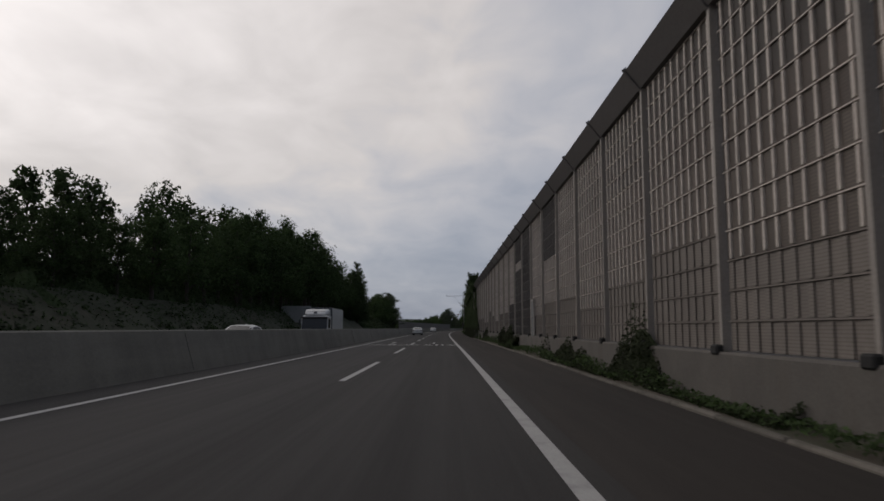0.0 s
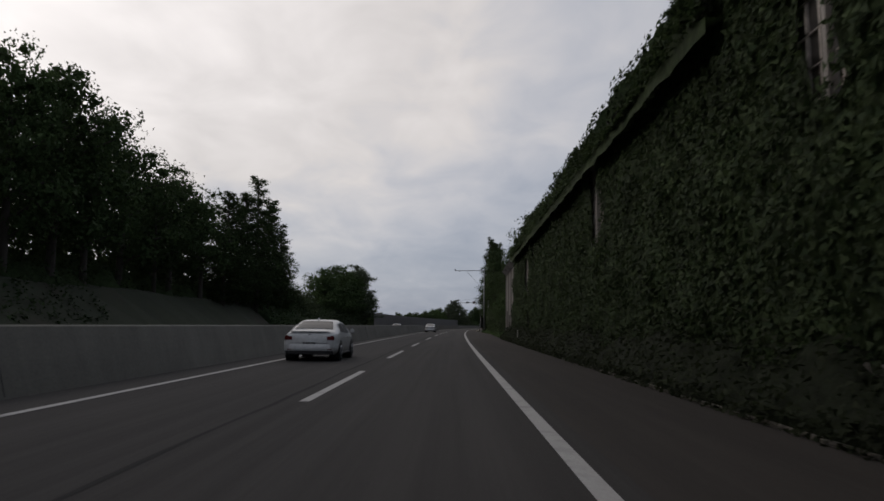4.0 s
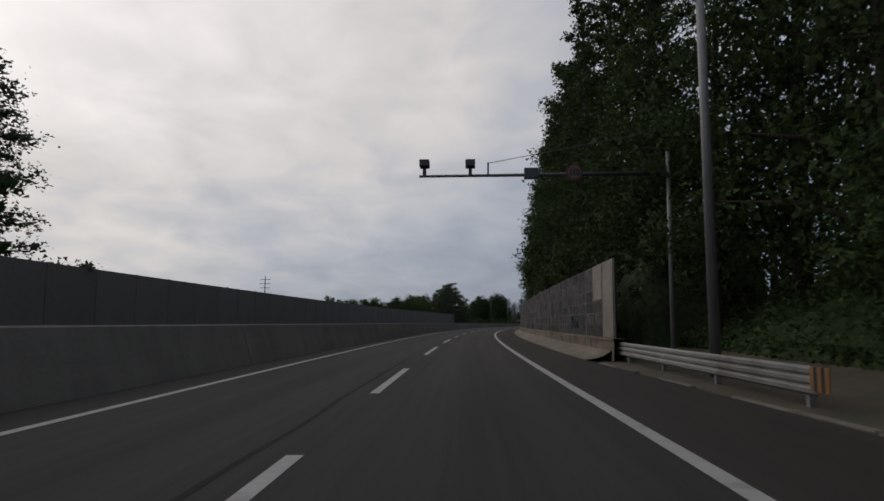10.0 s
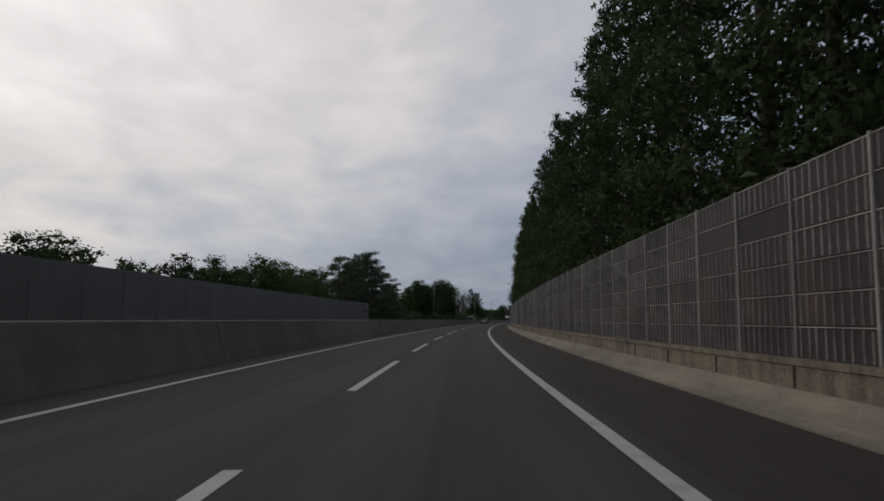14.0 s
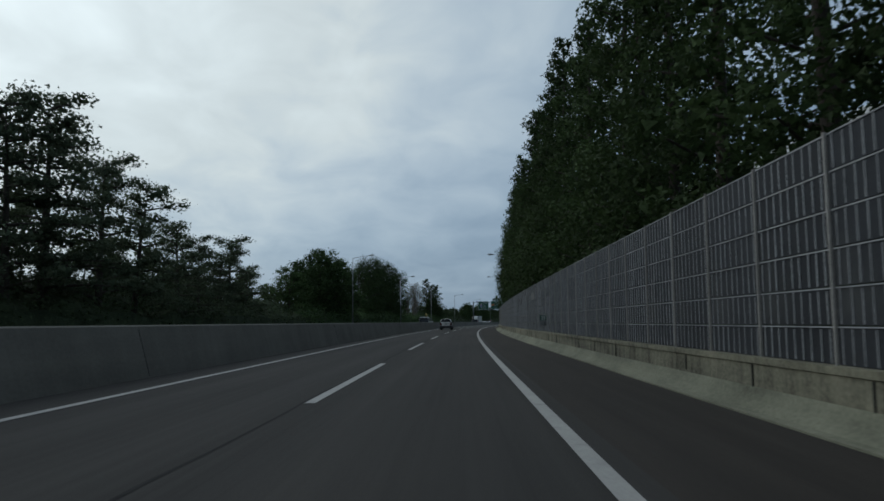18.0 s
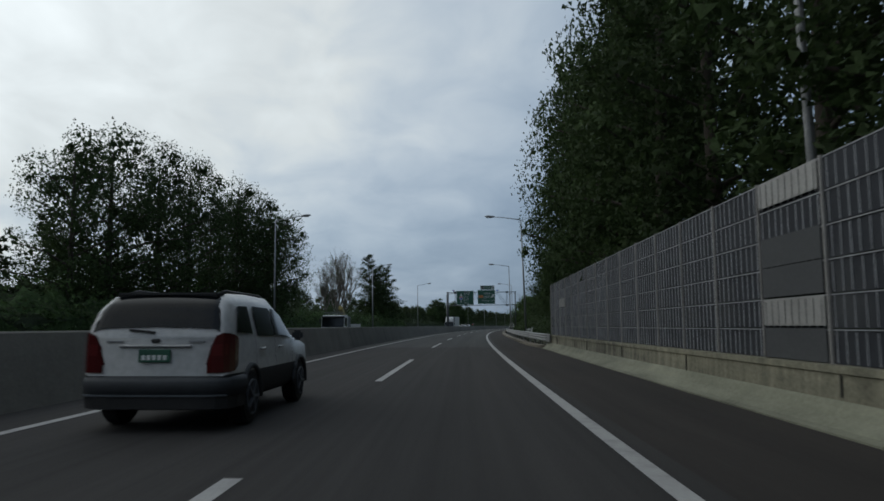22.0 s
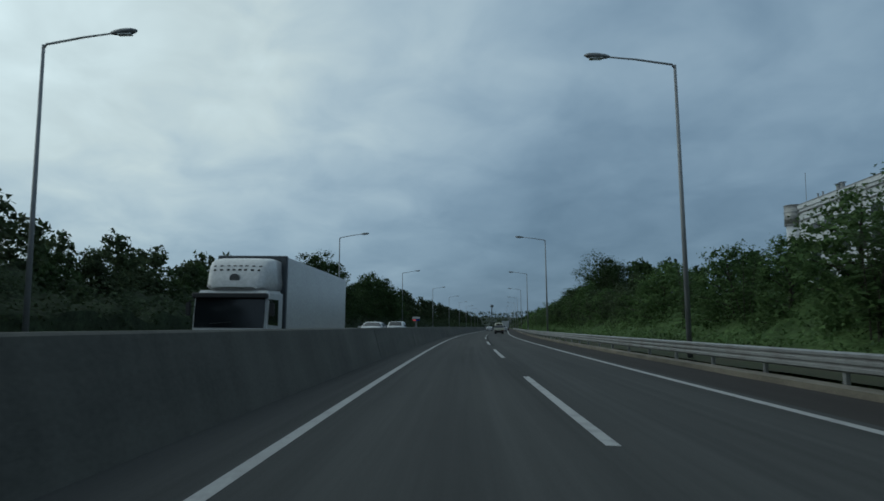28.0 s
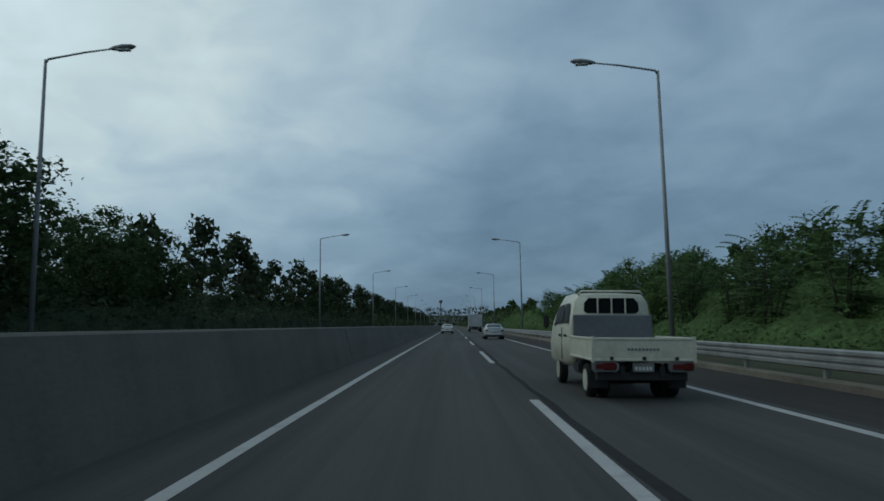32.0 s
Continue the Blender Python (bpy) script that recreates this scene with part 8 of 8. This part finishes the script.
def lorry(m, L, H, cab_paint, box_mat, label, crane=False, fairing=True):
    """A forward-control lorry whose nose is at the local origin, facing -y, with its load body behind."""
    t = thing("lorry", m, label, "truck", "opposite traffic")
    w = 1.22
    cab = Geo()
    prof = [(0.05, 0.55), (0.0, 1.10), (0.12, 2.10), (0.32, 2.40), (2.05, 2.46), (2.05, 0.55)]
    cab.side(prof, -w, w)
    c = part("cab", rounded(cab.mesh("cab", cab_paint), 0.09, 3, 25), t)
    part("windscreen", rounded(Geo().side([(0.02, 1.16), (-0.012, 1.17), (0.095, 2.14), (0.13, 2.14)], -1.15, 1.15).mesh("windscreen", GLASS), 0.008, 1), c)
    part("sun_visor", rounded(Geo().box(-1.22, 1.22, -0.08, 0.26, 2.13, 2.30).mesh("sun_visor", PLASTIC), 0.03, 1), c)
    part("wiper", Geo().beam((-0.6, -0.03, 1.30), (0.1, -0.02, 1.36), 0.025).mesh("wiper", PLASTIC), c)
    for sd in (1, -1):
        part("side_window", Geo().side([(0.24, 1.28), (0.36, 2.12), (1.42, 2.12), (1.42, 1.24)], sd * w - 0.01 if sd > 0 else -w - 0.006, sd * w + 0.006 if sd > 0 else -w + 0.01).mesh("side_window", GLASS), c)
        part("mirror", rounded(Geo().box(min(sd * 1.30, sd * 1.46), max(sd * 1.30, sd * 1.46), 0.05, 0.17, 1.55, 2.0).mesh("mirror", PLASTIC), 0.03, 2), c)
        part("mirror_arm", Geo().tube([(sd * 1.2, 0.25, 2.1), (sd * 1.38, 0.11, 2.02)], [0.018, 0.018], 6).mesh("mirror_arm", PLASTIC), c)
        for y in (1.2, L - 1.6, L - 2.9):
            wheel(t, sd * 1.05, y, 0.48, 0.30, ALLOY, False)
    part("bumper", rounded(Geo().box(-1.2, 1.2, -0.06, 0.25, 0.40, 0.80).mesh("bumper", cab_paint), 0.05, 2), c)
    part("chassis", Geo().box(-0.45, 0.45, 0.4, L - 0.2, 0.72, 0.98).mesh("chassis", PLASTIC), t)
    if crane:
        for i in range(7):
            part("roof_rack_bar", Geo().tube([(-1.0 + i * 0.33, 0.45, 2.52), (-1.0 + i * 0.33, 0.45, 2.72)], [0.018, 0.018], 6).mesh("roof_rack_bar", ALLOY), c)
        part("roof_rack", Geo().box(-1.05, 1.05, 0.43, 0.47, 2.70, 2.74).box(-1.05, 1.05, 1.4, 1.44, 2.60, 2.64).mesh("roof_rack", ALLOY), c)
        part("flatbed", Geo().box(-w, w, 3.4, L, 1.0, 1.12).mesh("flatbed", BEDGREY), t)
        for sd in (1, -1):
            part("side_board", Geo().box(min(sd * 1.19, sd * 1.24), max(sd * 1.19, sd * 1.24), 3.4, L, 1.0, 1.50).mesh("side_board", CARWHITE), t)
        part("tool_box", rounded(Geo().box(-1.18, 1.18, 2.15, 3.3, 1.0, 2.25).mesh("tool_box", DARKSTEEL), 0.03, 1), t)
        part("tool_box_post", Geo().box(-1.21, 1.21, 3.28, 3.34, 1.0, 2.3).mesh("tool_box_post", ALLOY), t)
        part("crane_column", rounded(Geo().box(-0.35, 0.35, 2.4, 3.1, 1.0, 2.2).mesh("crane_column", DARKSTEEL), 0.04, 1), t)
        part("crane_boom", rounded(Geo().beam((0.25, 2.5, 3.25), (0.25, 5.6, 1.75), 0.42, 0.46).mesh("crane_boom", BOOM), 0.05, 1), t, None, "yellow-brown folded crane boom")
    else:
        b = part("box_body", rounded(Geo().box(-w - 0.02, w + 0.02, 2.25, L, 1.0, H).mesh("box_body", box_mat), 0.05, 2), t, None, "white box body")
        part("front_frame", rounded(Geo().box(-w - 0.04, w + 0.04, 2.22, 2.42, 1.0, H + 0.03).mesh("front_frame", DARKSTEEL), 0.03, 1), b)
        if fairing:
            q = (H - 2.58) / 1.28
            fst = [(0.34, outline(0.78, 2.42, 2.46, 2.50, 2.53, 2.55, 0.70, 0.58)), (0.46, outline(0.98, 2.42, 2.52, 2.66, 2.80, 2.86, 0.90, 0.76)), (0.70, outline(1.08, 2.42, 2.60, 2.95, 3.24, 3.32, 1.00, 0.84)),
                   (1.05, outline(1.15, 2.42, 2.70, 3.15, 3.52, 3.60, 1.07, 0.92)), (1.5, outline(1.19, 2.42, 2.75, 3.20, 3.60, 3.70, 1.12, 0.98)), (2.2, outline(1.20, 2.42, 2.75, 3.20, 3.62, 3.71, 1.14, 1.0))]
            fst = [(y, [(x * 0.95, 2.44 + (z - 2.44) * q) for x, z in o]) for y, o in fst]
            f = part("roof_fairing", hull(fst, 0, 8).mesh("roof_fairing", cab_paint, True), c)
            part("emblem", Geo().tube([(0, 0.40, 2.44 + 0.40 * q), (0, 0.49, 2.44 + 0.43 * q)], [0.17, 0.17], 16).mesh("emblem", ALLOY), f)
            for sd in (1, -1):
                for u in (5.9, 6.5, 7.1, 7.6):
                    for y in (0.60, 0.69):
                        part("vent", patch(fst, [(y, u), (y + 0.035, u), (y + 0.035, u + 0.28), (y, u + 0.28)], sd, 0.012, 2).mesh("vent", BLACKMARK), f)
    return t


def van(m, paint, label):
    """A small crew van or pick-up seen over the barrier, nose at the origin facing -y."""
    t = thing("van", m, label, "van", "opposite traffic")
    st = [(0.0, outline(0.70, 0.45, 0.70, 0.90, 0.98, 1.0, 0.6, 0.5)), (0.25, outline(0.85, 0.35, 0.80, 1.10, 1.18, 1.22, 0.76, 0.66)), (0.75, outline(0.88, 0.32, 0.85, 1.18, 1.45, 1.52, 0.72, 0.62)), (1.1, outline(0.88, 0.32, 0.86, 1.20, 1.60, 1.70, 0.70, 0.60)), (2.7, outline(0.88, 0.32, 0.86, 1.20, 1.62, 1.72, 0.70, 0.60)), (2.9, outline(0.87, 0.34, 0.86, 1.18, 1.58, 1.66, 0.70, 0.60)), (2.98, outline(0.85, 0.4, 0.84, 1.1, 1.2, 1.24, 0.76, 0.66)), (4.8, outline(0.85, 0.4, 0.80, 0.98, 1.04, 1.06, 0.78, 0.7))]
    part("body", hull(st, 0, 8).mesh("body", paint, True), t)
    part("windscreen", screen(st, 0.35, 1.05, 5.0, 0.93).mesh("windscreen", GLASS, True), t)
    for sd in (1, -1):
        for q in ([(0.95, 4.15), (1.75, 4.12), (1.75, 4.88), (1.2, 4.88)], [(1.85, 4.12), (2.65, 4.12), (2.62, 4.88), (1.85, 4.88)]):
            part("side_window", patch(st, q, sd).mesh("side_window", GLASS, True), t)
        part("mirror", rounded(Geo().box(min(sd * 0.9, sd * 1.06), max(sd * 0.9, sd * 1.06), 0.7, 0.8, 1.2, 1.4).mesh("mirror", PLASTIC), 0.03, 2), t)
        for y in (0.9, 3.8):
            wheel(t, sd * 0.76, y, 0.32, 0.2, ALLOY, False)
    return t


sedan(on(224.5, -2.52), CARWHITE, 4.85, "white modern four-door saloon car")
sedan(on(127.3, -2.40), CARWHITE, 4.4, "older white four-door saloon car with small tail lamps", 1)
sedan(on(863.2, 2.45), CARSILVER, 4.5, "silver four-door saloon car", 1)
sedan(on(905, -2.2), CARWHITE, 4.6, "white saloon car far ahead", 1)
sedan(on(232.0, -8.9, 0, 180), CARWHITE, 4.8, "white car on the opposite carriageway, its roof above the barrier", 1)
sedan(on(41.2, -8.9, 0, 180), CARSILVER, 4.7, "silver car on the opposite carriageway, its roof above the barrier", 1)
sedan(on(744.0, -9.0, 0.15, 180), CARWHITE, 4.8, "white estate car on the opposite carriageway behind the barrier", 1)
suv(on(539.4, -1.78, 0, 0, Vector((0.97, 1, 0.97))), "white off-road car with grey lower cladding and dark rear window")
pickup(on(812.0, 1.84), CARCREAM, "cream double-cab flatbed truck with low drop sides")
lorry(on(928, 2.9, 0, 180) @ pose(0, -9.5, 0), 9.5, 3.3, CARWHITE, CARSILVER, "grey box lorry far ahead", False, False)
lorry(on(62.8, -9.3, 0), 9.5, 3.15, CARWHITE, CARWHITE, "white box lorry on the opposite carriageway", False, True)
lorry(on(710, -9.25, 0), 14.5, 3.72, CARWHITE, CARWHITE, "large white box lorry with a roof fairing on the opposite carriageway", False, True)
lorry(on(602.0, -12.5, 0), 9.4, 3.0, CARWHITE, CARWHITE, "white crane lorry with a folded boom on the opposite carriageway", True, False)
van(on(754.7, -8.95, 0), CARWHITE, "white double-cab pickup on the opposite carriageway")

# ---- far buildings and masts ----
bld = thing("factory_building", on(799, 48, 0, 1), "pale multi-storey factory block with a rounded stair tower behind the trees", "building")
part("wall", Geo().box(0.6, 20, -62, 0, 0, 19.9).mesh("wall", BUILDING), bld)
part("parapet", Geo().box(0.4, 20.2, -62.2, 0.2, 19.9, 20.5).mesh("parapet", BUILDING), bld)
for z in (18.0, 19.3, 20.5):
    part("band", Geo().box(0.35, 0.6, -62.2, -0.6, z, z + 0.14).mesh("band", POLE), bld)
tank = part("stair_tower", Geo().tube([(0.6, 0, 0), (0.6, 0, 17.6)], [1.25, 1.25], 20).mesh("stair_tower", BUILDING, True), bld, None, "pale rounded stair tower")
part("tower_cladding", Geo().tube([(0.6, 0, 17.6), (0.6, 0, 20.7)], [1.5, 1.5], 24).mesh("tower_cladding", STEEL, True), tank, None, "bright metal cladding")
for z in (17.6, 18.6, 19.6, 20.7):
    part("tower_ring", Geo().tube([(0.6, 0, z), (0.6, 0, z + 0.12)], [1.56, 1.56], 24).mesh("tower_ring", POLE), tank)
for y, h, r in ((-1.2, 5.2, 0.04), (-5.0, 1.2, 0.12), (-6.5, 1.2, 0.12), (-11.0, 1.4, 0.3), (-12.2, 1.4, 0.3), (-24.0, 1.8, 0.12)):
    part("roof_vent", Geo().tube([(2.0, y, 20.4), (2.0, y, 20.5 + h), (2.0, y, 20.6 + h)], [r, r, r * 1.8], 10).mesh("roof_vent", POLE), bld)
for z in (4, 8, 12, 15.5):
    for y in range(-60, -4, 4):
        part("window", Geo().box(0.54, 0.6, y, y + 2.6, z, z + 1.6).mesh("window", GLASS), bld)
blk = thing("apartment_block", on(560, 62, 0, 12), "pale concrete apartment block glimpsed through the trees", "building")
part("wall", Geo().box(-9, 9, -30, 30, 0, 32).mesh("wall", BUILDING), blk)
for f in range(9):
    for y in range(-28, 28, 4):
        part("window", Geo().box(-9.06, -9.0, y, y + 2.2, 3 + f * 3.0, 4.5 + f * 3.0).mesh("window", GLASS), blk)
for s, d, h, n in ((347, -36, 9.0, 3), (236, -31, 9.0, 0)):
    ms = thing("antenna_mast", on(s, d, 0), "slender antenna mast rising above the trees", "mast", "far antenna masts")
    part("pole", Geo().tube([(0, 0, 0), (0, 0, h)], [0.14, 0.07], 8).mesh("pole", DARKSTEEL), ms)
    for i in range(n):
        part("cross_arm", Geo().tube([(-0.9, 0, h - 0.6 - i * 0.7), (0.9, 0, h - 0.6 - i * 0.7)], [0.05, 0.05], 6).mesh("cross_arm", DARKSTEEL), ms)
    if n == 0:
        for a in range(3):
            x, y = 0.45 * math.cos(a * 2.1), 0.45 * math.sin(a * 2.1)
            part("panel_antenna", rounded(Geo().box(x - 0.12, x + 0.12, y - 0.08, y + 0.08, h - 2.0, h - 0.2).mesh("panel_antenna", POLE), 0.02, 1), ms)
            part("bracket", Geo().tube([(0, 0, h - 1.1), (x, y, h - 1.1)], [0.03, 0.03], 6).mesh("bracket", DARKSTEEL), ms)
tower = thing("water_tower_mast", on(1560, -11.3, 0), "distant tower with a widened top on the skyline", "tower")
part("shaft", Geo().tube([(0, 0, 0), (0, 0, 28)], [0.7, 0.5], 8).mesh("shaft", DARKSTEEL), tower)
part("crown", Geo().tube([(0, 0, 25.5), (0, 0, 27), (0, 0, 29)], [0.6, 2.4, 1.6], 12).mesh("crown", DARKSTEEL), tower)
